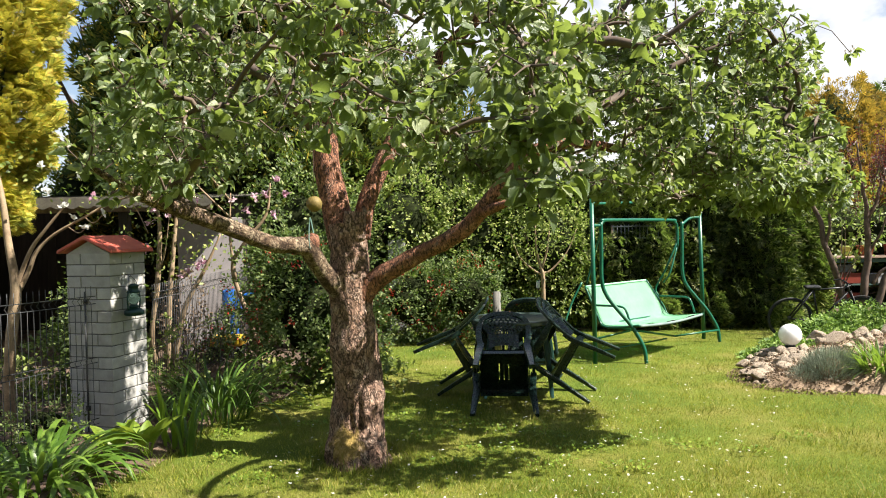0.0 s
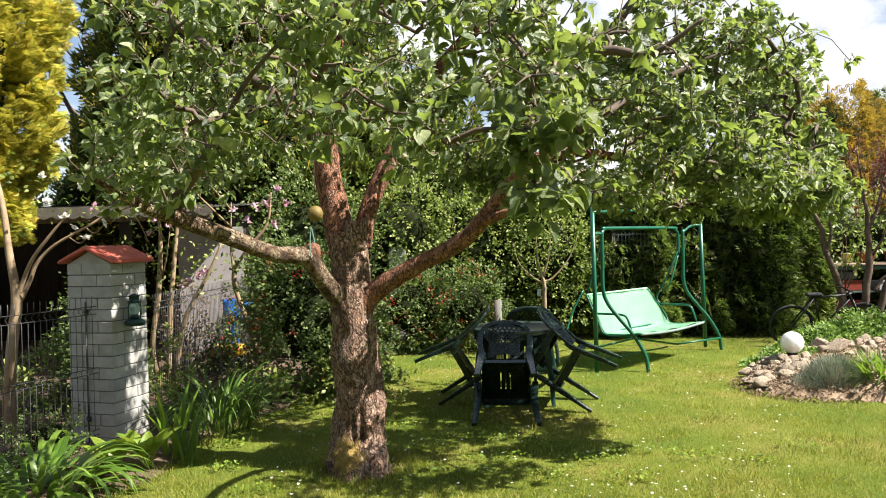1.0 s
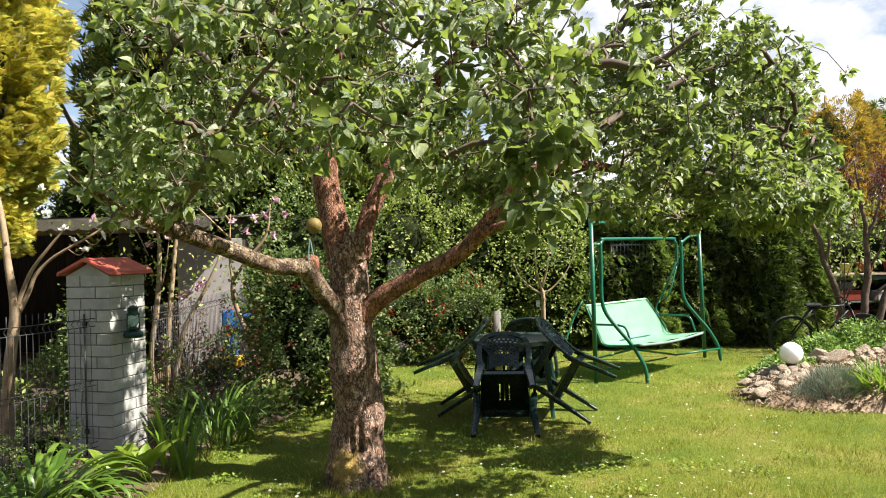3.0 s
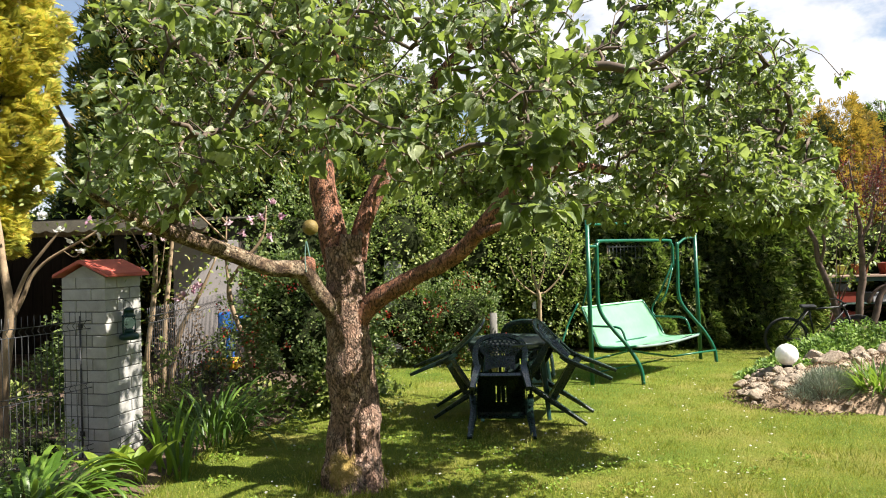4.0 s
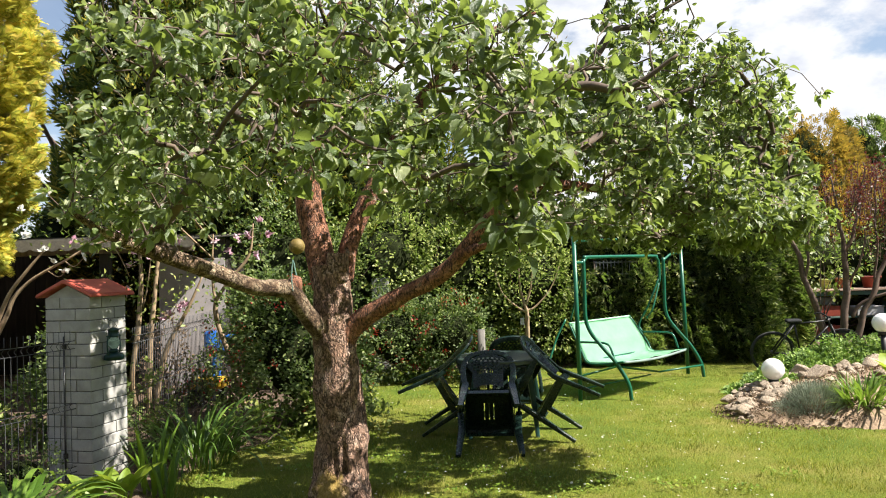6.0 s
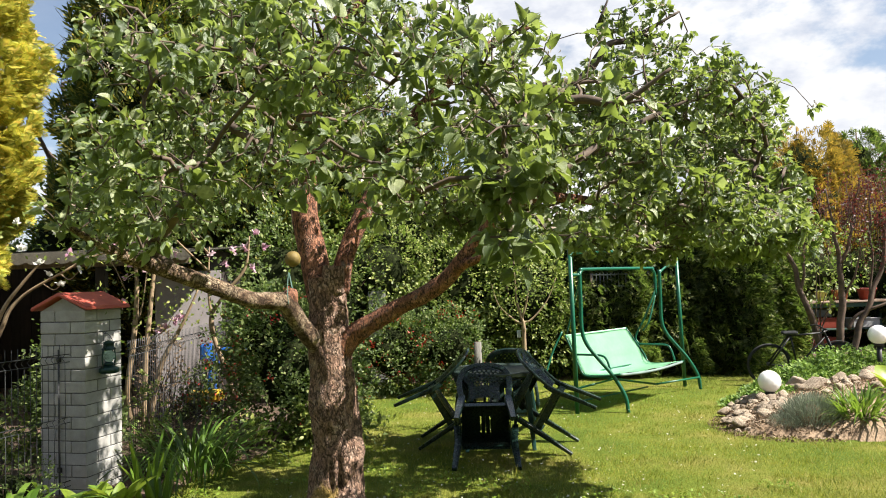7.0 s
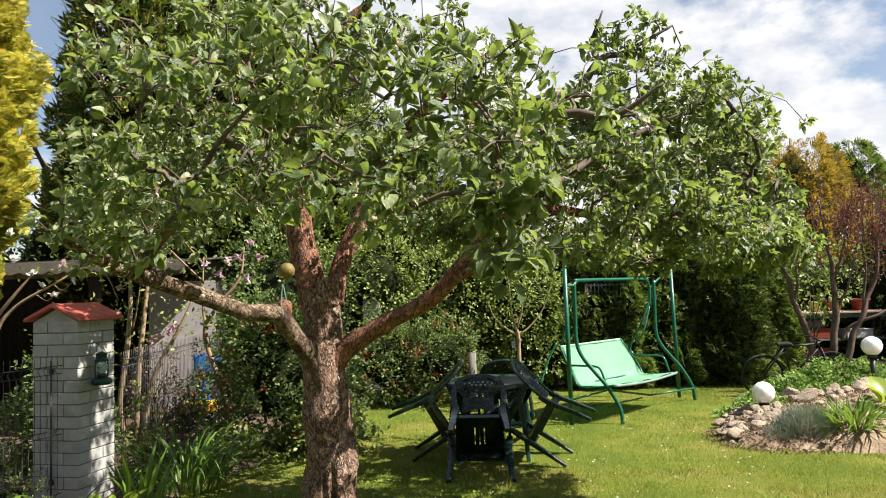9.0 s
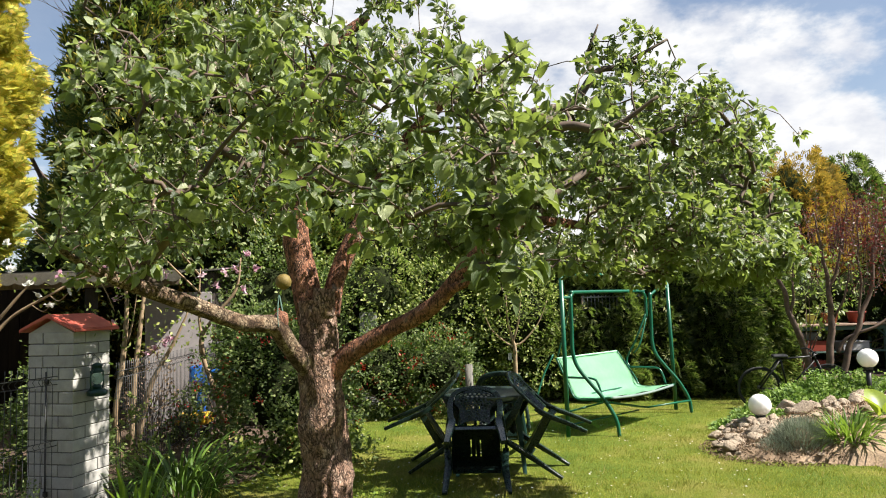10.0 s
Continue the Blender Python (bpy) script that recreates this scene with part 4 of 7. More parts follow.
    me = scatter("spent_blossom", SMALL, bl - base, rand_dirs(len(bl), r), rand_dirs(len(bl), r), r.uniform(0.012, 0.027, len(bl)))
    tagged(link_mesh("spent_blossom", me, M["blossom"], tree, "withered pale blossom among the leaves"), kind="stuff")
    # a few late white flowers
    fl = np.repeat(np.array([(-0.164, 4.2, 2.957), (2.503, 5.2, 1.975)]), 11, axis=0)
    me = scatter("late_blossom", LEAF, fl - base + r.normal(0, 0.008, fl.shape), rand_dirs(len(fl), r) + (0, -0.4, 0.2), rand_dirs(len(fl), r), r.uniform(0.03, 0.045, len(fl)))
    tagged(link_mesh("late_blossom", me, M["white_petal"], tree, "open white apple flowers"), kind="stuff")
    return tree


apple_tree()


# ---- brick pillar with its little roof ----
def gate_pillar():
    W, J = 0.412, 0.0075
    m = pose(-2.595, 5.57, 0, 0, 0, -15)
    # local: the near corner at the origin, x to the west along the shaded face, y along the sunlit face
    p = thing("brick_pillar", m, "white-painted brick pillar with dark joints and a red gabled cap", "pillar")
    H = 1.475
    n = 16
    course = H / n
    core = part("mortar_core", box_bm(W - 0.016, W - 0.016, H - 0.004, (-W / 2, W / 2, H / 2)), M["mortar"], p, "dark mortar")
    long_me = bpy.data.meshes.new("brick")
    L = W - 0.13 - J
    b = box_bm(L, 0.13, course - J, bevel=0.004)
    b.to_mesh(long_me)
    b.free()
    long_me.materials.append(M["brick"])
    c = W / 2
    for k in range(n):
        z = (k + 0.5) * course
        for q in range(4):
            rot = Matrix.Rotation(q * math.pi / 2, 4, "Z")
            sx = 1 if k % 2 == 0 else -1
            loc = rot @ Vector((sx * (-W / 2 + L / 2), -W / 2 + 0.065, 0))
            ob = link_mesh("brick", long_me, None, p)
            ob.matrix_local = Matrix.Translation((loc.x - c + random.uniform(-1, 1) * 0.0012, loc.y + c + random.uniform(-1, 1) * 0.0012, z)) @ rot @ Matrix.Rotation(random.uniform(-0.004, 0.004), 4, "Y")
    # cap: two thick slopes and a ridge, gable over the shaded face
    cap = bmesh.new()
    o, rise, th = 0.055, 0.115, 0.028
    x0, x1, xm = -W - o, o, -W / 2
    y0, y1 = -0.045, W + 0.05
    prof = [(x0, 0.0), (xm, rise), (x1, 0.0), (x1, th), (xm, rise + th * 1.1), (x0, th)]
    ends = []
    for y in (y0, y1):
        ends.append([cap.verts.new((x, y, H - 0.004 + z)) for x, z in prof])
    k = len(prof)
    for i in range(k):
        j = (i + 1) % k
        cap.faces.new((ends[0][i], ends[0][j], ends[1][j], ends[1][i]))
    cap.faces.new((ends[0][0], ends[0][5], ends[0][4], ends[0][1]))
    cap.faces.new((ends[0][1], ends[0][4], ends[0][3], ends[0][2]))
    cap.faces.new((ends[1][1], ends[1][4], ends[1][5], ends[1][0]))
    cap.faces.new((ends[1][2], ends[1][3], ends[1][4], ends[1][1]))
    bmesh.ops.recalc_face_normals(cap, faces=cap.faces)
    bmesh.ops.bevel(cap, geom=cap.edges[:], offset=0.006, segments=2, affect="EDGES")
    part("cap", cap, M["red_roof"], p, "faded red gabled cap")
    # gable infill under the cap
    g = bmesh.new()
    tri = [(-W + 0.002, 0), (-0.002, 0), (-W / 2, rise * 0.86)]
    f = [[g.verts.new((x, y, H - 0.006 + z)) for x, z in tri] for y in (0.004, W - 0.004)]
    g.faces.new(f[0])
    g.faces.new(f[1][::-1])
    for i in range(3):
        j = (i + 1) % 3
        g.faces.new((f[0][i], f[1][i], f[1][j], f[0][j]))
    bmesh.ops.recalc_face_normals(g, faces=g.faces)
    part("gable", g, M["brick"], p)
    return m


pillar_m = gate_pillar()


def lantern():
    """A hurricane lantern hung on the sunlit face of the pillar."""
    t = thing("hanging_lantern", pillar_m @ pose(0.088, 0.155, 0.965) @ Matrix.Scale(1.1, 4), "dark green metal hurricane lantern hanging on the pillar", "lantern")
    G = M["lantern"]

    def turned(name, prof, mat_, label=""):
        b = bmesh.new()
        seg = 18
        rings = [[b.verts.new((r * math.cos(2 * math.pi * i / seg), r * math.sin(2 * math.pi * i / seg), z)) for i in range(seg)] for r, z in prof]
        for a, c in zip(rings, rings[1:]):
            for i in range(seg):
                j = (i + 1) % seg
                b.faces.new((a[i], a[j], c[j], c[i]))
        b.faces.new(rings[0][::-1])
        b.faces.new(rings[-1])
        return part(name, b, mat_, t, label, smooth=True)
    turned("tank", [(0.055, 0), (0.068, 0.008), (0.068, 0.035), (0.05, 0.048), (0.03, 0.055)], G)
    turned("burner", [(0.03, 0.055), (0.033, 0.07), (0.022, 0.082)], G)
    glass_m, nt, b = mat_nodes("lantern_glass")
    b.inputs["Transmission Weight"].default_value, b.inputs["Roughness"].default_value, b.inputs["IOR"].default_value = 1.0, 0.03, 1.1
    b.inputs["Base Color"].default_value = (0.08, 0.13, 0.11, 1)
    gl = turned("glass", [(0.024, 0.083), (0.04, 0.11), (0.042, 0.135), (0.026, 0.165)], glass_m, "clear glass chimney")
    gl.visible_shadow = False
    turned("hood", [(0.045, 0.166), (0.05, 0.172), (0.036, 0.186), (0.034, 0.21), (0.045, 0.216), (0.012, 0.235)], G)
    for s in (-1, 1):
        tube("side_tube", [(0, s * 0.058, 0.04), (0, s * 0.066, 0.10), (0, s * 0.06, 0.16), (0, s * 0.035, 0.2)], 0.006, G, t, sides=6)
    tube("bail", [(0, -0.06, 0.16), (-0.01, -0.04, 0.25), (-0.03, 0, 0.29), (-0.01, 0.04, 0.25), (0, 0.06, 0.16)], 0.0022, M["steel"], t, sides=5)
    tube("hook", [(-0.10, 0, 0.30), (-0.05, 0, 0.30), (-0.03, 0, 0.283), (-0.022, 0, 0.295)], 0.003, M["steel"], t, sides=5, n=3)


lantern()


# ---- wire fence panels ----
def fence_panel(a, b, z0=0.06, height=1.08, spacing=0.05):
    a, b = Vector((*a, 0)), Vector((*b, 0))
    L = (b - a).length
    ang = math.atan2((b - a).y, (b - a).x)
    f = thing("wire_fence_panel", Matrix.Translation(a) @ Matrix.Rotation(ang, 4, "Z"), "dark welded-wire fence panel with folded top", "fence", group="garden fence")
    # upright wires with V-folds
    z = [0.0, 0.08, 0.10, 0.12, height * 0.5 - 0.02, height * 0.5, height * 0.5 + 0.02, height - 0.14, height - 0.11, height - 0.08, height]
    y = [0, 0, 0.02, 0, 0, 0.02, 0, 0, 0.03, 0, 0]
    path = [(0, yy, z0 + zz) for yy, zz in zip(y, z)]
    me = tube_mesh("upright_wire", path, [0.0027] * len(path), 5)
    me.materials.append(M["fence"])
    for i in range(int(L / spacing) + 1):
        ob = link_mesh("upright_wire", me, None, f)
        ob.location = (i * spacing, 0, 0)
    for zz in (0.08, 0.12, height * 0.5 - 0.02, height * 0.5 + 0.02, height - 0.14, height - 0.08):
        straight("cross_wire", (-0.01, 0.004, z0 + zz), (L + 0.01, 0.004, z0 + zz), 0.0036, M["fence"], f, sides=5)
    return f


fence_panel((-3.55, 3.3), (-2.70, 5.53), height=1.16)
fence_panel((-2.55, 6.25), (-2.62, 8.2), height=1.12)
fence_panel((-2.62, 8.25), (-2.72, 10.4), height=1.12)


def fence_clip(z):
    c = thing("fence_clip", pillar_m @ pose(-0.235, -0.02, z), "black clamp holding the fence to the pillar", "fence clamp", group="fence clamps")
    part("plate", box_bm(0.04, 0.012, 0.04, (0, 0.012, 0), 0.004), M["black"], c)
    b = bmesh.new()
    bmesh.ops.create_cone(b, cap_ends=True, segments=10, radius1=0.011, radius2=0.008, depth=0.022, matrix=Matrix.Rotation(math.pi / 2, 4, "X"))
    part("bolt", b, M["steel"], c)


fence_clip(1.09)
fence_clip(0.24)
straight_post = thing("fence_post", pillar_m @ pose(-0.235, -0.012, 0), "thin dark fence post against the pillar", "fence post")
straight("post", (0, 0, 0), (0, 0, 1.17), 0.006, M["fence"], straight_post)


# ---- garden table and tipped chairs ----
def bar(name, pts, w, d, material, parent, n=4, label=""):
    """A flattened, tapering bar through pts: w and d are half sizes, or one pair for each point."""
    rows = np.asarray(pts, float)
    c = catmull(rows, n)
    ws = np.full(len(c), w) if np.isscalar(w) else catmull(np.asarray(w, float)[:, None], n)[:, 0]
    me = tube_mesh(name, c, ws, 12, flat=d, square=0.35)
    for p in me.polygons:
        p.use_smooth = False
    return link_mesh(name, me, material, parent, label)


def perforated_back(parent):
    """Curved back panel with rows of diamond openings in its upper half and slits below."""
    b = bmesh.new()
    nx, nz = 38, 34
    g = {}
    for k in range(nz + 1):
        t = k / nz
        z = 0.44 + 0.40 * t
        up1, up2 = min(1, max(0, (t - 0.4) / 0.35)), min(1, max(0, (t - 0.85) / 0.15))
        half = 0.135 + 0.065 * up1 * up1 * (3 - 2 * up1) - 0.055 * up2 * up2
        for i in range(nx + 1):
            s = 2 * i / nx - 1
            y = -0.405 - 0.115 * t - 0.035 * (1 - s * s)
            zz = z - (0.05 * s * s if t > 0.8 else 0.0) * (t - 0.8) / 0.2
            g[i, k] = b.verts.new((half * s, y, zz))
    for k in range(nz):
        for i in range(nx):
            # openings two cells wide, each row shifted by half
            hole = 13 <= k <= 30 and 5 <= i <= nx - 6 and (k - 13) % 3 != 2 and (i + 2 * ((k - 13) // 3)) % 4 < 2
            if not hole:
                b.faces.new((g[i, k], g[i + 1, k], g[i + 1, k + 1], g[i, k + 1]))
    bmesh.ops.solidify(b, geom=b.faces[:], thickness=0.006)
    return part("backrest", b, M["green_plastic"], parent, "perforated plastic backrest")


def garden_chair():
    """One-piece plastic armchair. Front feet on the x axis, seat towards -y, so that it tips about its front feet."""
    ch = thing("garden_chair", None, "dark green plastic garden armchair tipped forward against the table", "chair", "chairs round the table")
    G = M["green_plastic"]
    # seat with a rolled front and drain slots
    b = bmesh.new()
    nx, ny = 41, 16
    g = {}
    for j in range(ny + 1):
        t = j / ny
        for i in range(nx + 1):
            s = 2 * i / nx - 1
            half = 0.225 - 0.02 * t
            z = 0.425 - 0.018 * (1 - s * s) * math.sin(math.pi * min(1, t * 1.2)) - 0.03 * t - (0.03 * ((0.12 - t) / 0.12) ** 2 if t < 0.12 else 0) + 0.012 * s ** 8
            g[i, j] = b.verts.new((half * s, 0.02 - 0.44 * t, z))
    for j in range(ny):
        for i in range(nx):
            if not (5 <= j <= 10 and i in (16, 20, 24)):
                b.faces.new((g[i, j], g[i + 1, j], g[i + 1, j + 1], g[i, j + 1]))
    bmesh.ops.solidify(b, geom=b.faces[:], thickness=0.006)
    part("seat", b, G, ch, "plastic seat with drain slots", smooth=False)
    part("front_apron", box_bm(0.43, 0.008, 0.06, (0, 0.018, 0.375), 0.003), G, ch)
    part("rear_apron", box_bm(0.36, 0.008, 0.06, (0, -0.41, 0.36), 0.003), G, ch)
    for s in (-1, 1):
        part("side_apron", box_bm(0.008, 0.40, 0.055, (s * 0.222, -0.2, 0.375), 0.003), G, ch)
        bar("leg", [(s * 0.272, 0.0, 0.0), (s * 0.262, -0.01, 0.2), (s * 0.25, -0.02, 0.40), (s * 0.262, -0.03, 0.55), (s * 0.272, -0.05, 0.63)], [0.015, 0.019, 0.023, 0.022, 0.018], 1.55, G, ch)
        bar("leg", [(s * 0.235, -0.47, 0.0), (s * 0.225, -0.445, 0.2), (s * 0.212, -0.415, 0.40), (s * 0.205, -0.42, 0.5)], [0.015, 0.019, 0.023, 0.02], 1.55, G, ch)
        bar("armrest", [(s * 0.272, -0.005, 0.60), (s * 0.274, -0.03, 0.645), (s * 0.272, -0.15, 0.655), (s * 0.255, -0.32, 0.648), (s * 0.228, -0.455, 0.655)], [0.02, 0.032, 0.036, 0.034, 0.022], 0.42, G, ch, n=6)
    # outer frame of the back, one arch
    bar("back_frame", [(-0.205, -0.42, 0.45), (-0.228, -0.46, 0.62), (-0.215, -0.50, 0.76), (-0.15, -0.535, 0.845), (0, -0.55, 0.872), (0.15, -0.535, 0.845), (0.215, -0.50, 0.76), (0.228, -0.46, 0.62), (0.205, -0.42, 0.45)], 0.012, 2.2, G, ch, n=6)
    perforated_back(ch)
    return ch


def tipped(x, y, facing, tip=57.0):
    """The pose of a chair whose front feet stand at x, y, its front turned to 'facing' (degrees from +y, to the left) and tipped that way."""
    return pose(x, y, 0, 0, 0, facing) @ pose(0, 0, 0.012, -tip, 0, 0)


chair = garden_chair()
chair.matrix_world = tipped(0.52, 6.03, -5, 72)
copy_thing(chair, tipped(-0.05, 7.12, -92, 61))
copy_thing(chair, tipped(1.41, 6.68, 72, 61))
copy_thing(chair, tipped(0.92, 7.95, 178, 66))


def garden_table():
    t = thing("garden_table", pose(0.73, 7.0, 0), "round dark green plastic garden table", "table")
    b = bmesh.new()
    seg = 56
    prof = [(0.0, 0.735), (0.40, 0.735), (0.425, 0.730), (0.445, 0.734), (0.455, 0.726), (0.455, 0.70), (0.446, 0.692), (0.43, 0.70), (0.0, 0.705)]
    rings = []
    for r, z in prof:
        rings.append([b.verts.new((0, 0, z))] if r == 0 else [b.verts.new((r * math.cos(2 * math.pi * i / seg), r * math.sin(2 * math.pi * i / seg), z)) for i in range(seg)])
    for a, c in zip(rings, rings[1:]):
        for i in range(seg):
            j = (i + 1) % seg
            if len(a) == 1:
                b.faces.new((a[0], c[i], c[j]))
            elif len(c) == 1:
                b.faces.new((a[j], a[i], c[0]))
            else:
                b.faces.new((a[i], c[i], c[j], a[j]))
    bmesh.ops.recalc_face_normals(b, faces=b.faces)
    part("tabletop", b, M["sheen_plastic"], t, "green tabletop, greyed for the sky it reflects")
    for sx, sy in ((0.28, -0.30), (0.40, 0.33), (-0.32, -0.28), (-0.28, 0.33)):
        bar("leg", [(sx * 0.8, sy * 0.8, 0.70), (sx * 0.95, sy * 0.95, 0.35), (sx * 1.05, sy * 1.05, 0.0)], [0.04, 0.034, 0.024], 0.7, M["teal_plastic"], t)
    ring = [(0.33 * math.cos(a), 0.33 * math.sin(a), 0.66) for a in np.linspace(0, 2 * math.pi, 25)]
    bar("apron", ring, 0.035, 0.25, M["green_plastic"], t, n=2)


garden_table()


# ---- garden swing ----
def garden_swing():
    s = thing("garden_swing", pose(2.557, 8.945, 0) @ Matrix.Scale(0.983, 4), "green tubular garden swing without its canopy, mint fabric seat", "garden swing")
    o = np.array((2.6, 9.1, 0.0))
    G = M["green_tube"]

    def P(*p):
        return tuple(np.array(p) - o)
    R = 0.024
    straight("post", P(1.815, 8.52, 0), P(1.80, 8.52, 1.98), 0.027, G, s, sides=12)
    straight("post", P(3.76, 10.3, 0), P(3.72, 10.3, 1.87), 0.027, G, s, sides=12)

    def leg(foot, top):
        f, t_ = np.array(foot), np.array(top)
        rows = [(0.0, 0.0), (0.06, 0.2), (0.32, 0.44), (0.64, 0.64), (0.90, 0.82), (1.0, 1.0), (1.0, 1.33), (1.0, 1.70)]
        return [P(*(f + (t_ - f) * k + (0, 0, z))) for k, z in rows]
    tube("front_leg", leg((2.41, 8.45, 0), (1.93, 8.62, 0)), R, G, s, sides=12, n=8)
    tube("front_leg", leg((3.87, 9.99, 0), (3.37, 10.02, 0)), R, G, s, sides=12, n=8)
    # upper rail between the two sides, with rounded corners
    a, b_ = np.array((1.93, 8.62, 0)), np.array((3.29, 9.98, 0))
    d = (b_ - a) / np.linalg.norm(b_ - a)
    tube("top_rail", [P(*(a + (0, 0, 1.60))), P(*(a + (0, 0, 1.665))), P(*(a + d * 0.05 + (0, 0, 1.71))), P(*(a + d * 0.15 + (0, 0, 1.725))), P(*(b_ - d * 0.2 + (0, 0, 1.725))), P(*(b_ - d * 0.07 + (0, 0, 1.70))), P(*(b_ + (0, 0, 1.62))), P(*(b_ + (0, 0, 1.35)))], 0.021, G, s, sides=12, n=6)
    tube("canopy_arm", [P(1.80, 8.52, 1.92), P(2.1, 8.82, 1.935), P(2.45, 9.17, 1.95), P(2.5, 9.22, 1.95)], 0.017, G, s)
    tube("canopy_arm", [P(3.37, 10.02, 1.66), P(3.55, 10.2, 1.75), P(3.72, 10.3, 1.76)], 0.018, G, s)
    tube("canopy_arm", [P(1.80, 8.52, 1.66), P(1.87, 8.58, 1.66), P(1.93, 8.62, 1.66)], 0.018, G, s, n=3)
    # floor stretchers between the feet
    straight("stretcher", P(1.815, 8.52, 0.14), P(3.0, 9.6, 0.12), 0.010, G, s)
    straight("stretcher", P(2.2, 8.8, 0.38), P(3.1, 9.55, 0.16), 0.013, G, s)
    straight("stretcher", P(3.1, 9.55, 0.16), P(3.86, 9.98, 0.17), 0.013, G, s)
    straight("stretcher", P(1.83, 8.52, 0.30), P(2.35, 8.8, 0.36), 0.012, G, s)
    # seat sling: back, crease and seat in one cloth over a tube frame
    fwd = np.array((0.69, -0.72, 0.0))
    lft = np.array((1.93, 8.88, 0.0))
    wid = np.array((0.735, 0.68, 0.0)) * 1.50
    prof = [(-0.16, 0.895), (-0.11, 0.80), (-0.04, 0.66), (0.02, 0.53), (0.07, 0.452), (0.14, 0.425), (0.28, 0.425), (0.42, 0.44), (0.53, 0.462), (0.585, 0.47)]
    pr = catmull(prof, 4)
    nu = 26
    bm = bmesh.new()
    g = {}
    for j, (u, z) in enumerate(pr):
        for i in range(nu + 1):
            t = i / nu
            sag = -0.030 * math.sin(math.pi * t) * (1.0 if z < 0.6 else 0.3) + 0.006 * math.sin(t * 19 + j * 0.3)
            shift = -0.012 * math.sin(math.pi * t)
            # the back narrows towards its upper edge
            p = lft + wid * t * (1 - 0.09 * min(1.0, max(0.0, (z - 0.5) / 0.4))) + fwd * (u + shift) + (0, 0, z + sag)
            g[i, j] = bm.verts.new(P(*p))
    for j in range(len(pr) - 1):
        for i in range(nu):
            bm.faces.new((g[i, j], g[i, j + 1], g[i + 1, j + 1], g[i + 1, j]))
    bmesh.ops.solidify(bm, geom=bm.faces[:], thickness=0.012)
    part("seat_sling", bm, M["mint"], s, "pale mint fabric sling", smooth=True)
    front = [P(*(lft + wid * t + fwd * 0.59 + (0, 0, 0.452 - 0.030 * math.sin(math.pi * t)))) for t in np.linspace(0, 1, 12)]
    tube("seat_hem", front, 0.017, M["mint_edge"], s, "grey hem of the seat", sides=8, n=2)
    tube("seat_rail", [P(*(lft + wid * t + fwd * 0.05 + (0, 0, 0.425))) for t in (-0.01, 0.5, 1.01)], 0.014, G, s)
    tube("back_rail", [P(*(lft + wid * t + fwd * -0.165 + (0, 0, 0.895))) for t in (-0.01, 0.45, 0.915)], 0.012, M["mint"], s)
    for t in (-0.015, 1.015):
        q = lft + wid * t
        tube("side_frame", [P(*(q - wid * (0.09 if t > 0.5 else 0.0) + fwd * -0.17 + (0, 0, 0.90))), P(*(q + fwd * 0.0 + (0, 0, 0.56))), P(*(q + fwd * 0.10 + (0, 0, 0.415))), P(*(q + fwd * 0.35 + (0, 0, 0.42))), P(*(q + fwd * 0.60 + (0, 0, 0.46)))], 0.014, G, s, n=6)
        tube("armrest", [P(*(q + fwd * -0.07 + (0, 0, 0.665))), P(*(q + fwd * 0.2 + (0, 0, 0.672))), P(*(q + fwd * 0.36 + (0, 0, 0.668))), P(*(q + fwd * 0.425 + (0, 0, 0.62))), P(*(q + fwd * 0.48 + (0, 0, 0.46)))], 0.014, G, s, n=6)
    # hangers from the upper rail down to the seat
    q = lft + wid * 1.02
    tube("hanger", [P(*(b_ + (0, 0, 1.42))), P(*(q * 0.75 + b_ * 0.25 + (0, 0, 1.05))), P(*(q + fwd * -0.10 + (0, 0, 0.78))), P(*(q + fwd * -0.06 + (0, 0, 0.67)))], 0.014, G, s)
    tube("hanger", [P(*(b_ + (0, 0, 1.36))), P(*(q + fwd * 0.12 + (0, 0, 1.0))), P(*(q + fwd * 0.02 + (0, 0, 0.86)))], 0.012, G, s)
    q = lft - wid * 0.02
    tube("hanger", [P(*(a + (0, 0, 1.60))), P(*(q + fwd * -0.05 + (0, 0, 1.2))), P(*(q + fwd * -0.14 + (0, 0, 0.93)))], 0.012, G, s)
    tube("hanger", [P(1.75, 8.95, 0.95), P(1.62, 8.9, 0.72), P(1.5, 8.8, 0.45)], 0.012, G, s)


garden_swing()


# ---- plants ----
def blob_points(blobs, n, r, inner=0.72):
    """Points near the uneven skins of some ellipsoids, with the way outwards."""
    vol = np.array([b[1][0] * b[1][1] + b[1][1] * b[1][2] + b[1][0] * b[1][2] for b in blobs])
    pick = r.choice(len(blobs), n, p=vol / vol.sum())
    c = np.array([b[0] for b in blobs], float)[pick]
    rad = np.array([b[1] for b in blobs], float)[pick]
    d = rand_dirs(n, r)
    k = inner + (1 - inner) * r.random(n) ** 0.6
    bump = np.array([noise.noise((q[0] * 2.3 + i, q[1] * 2.3, q[2] * 2.3)) + 0.5 * noise.noise((q[0] * 5 + i, q[1] * 5, q[2] * 5)) for q, i in zip(d, pick)])
    p = c + d * rad * (k * (1 + 0.22 * bump))[:, None]
    return p, unit(d / rad)


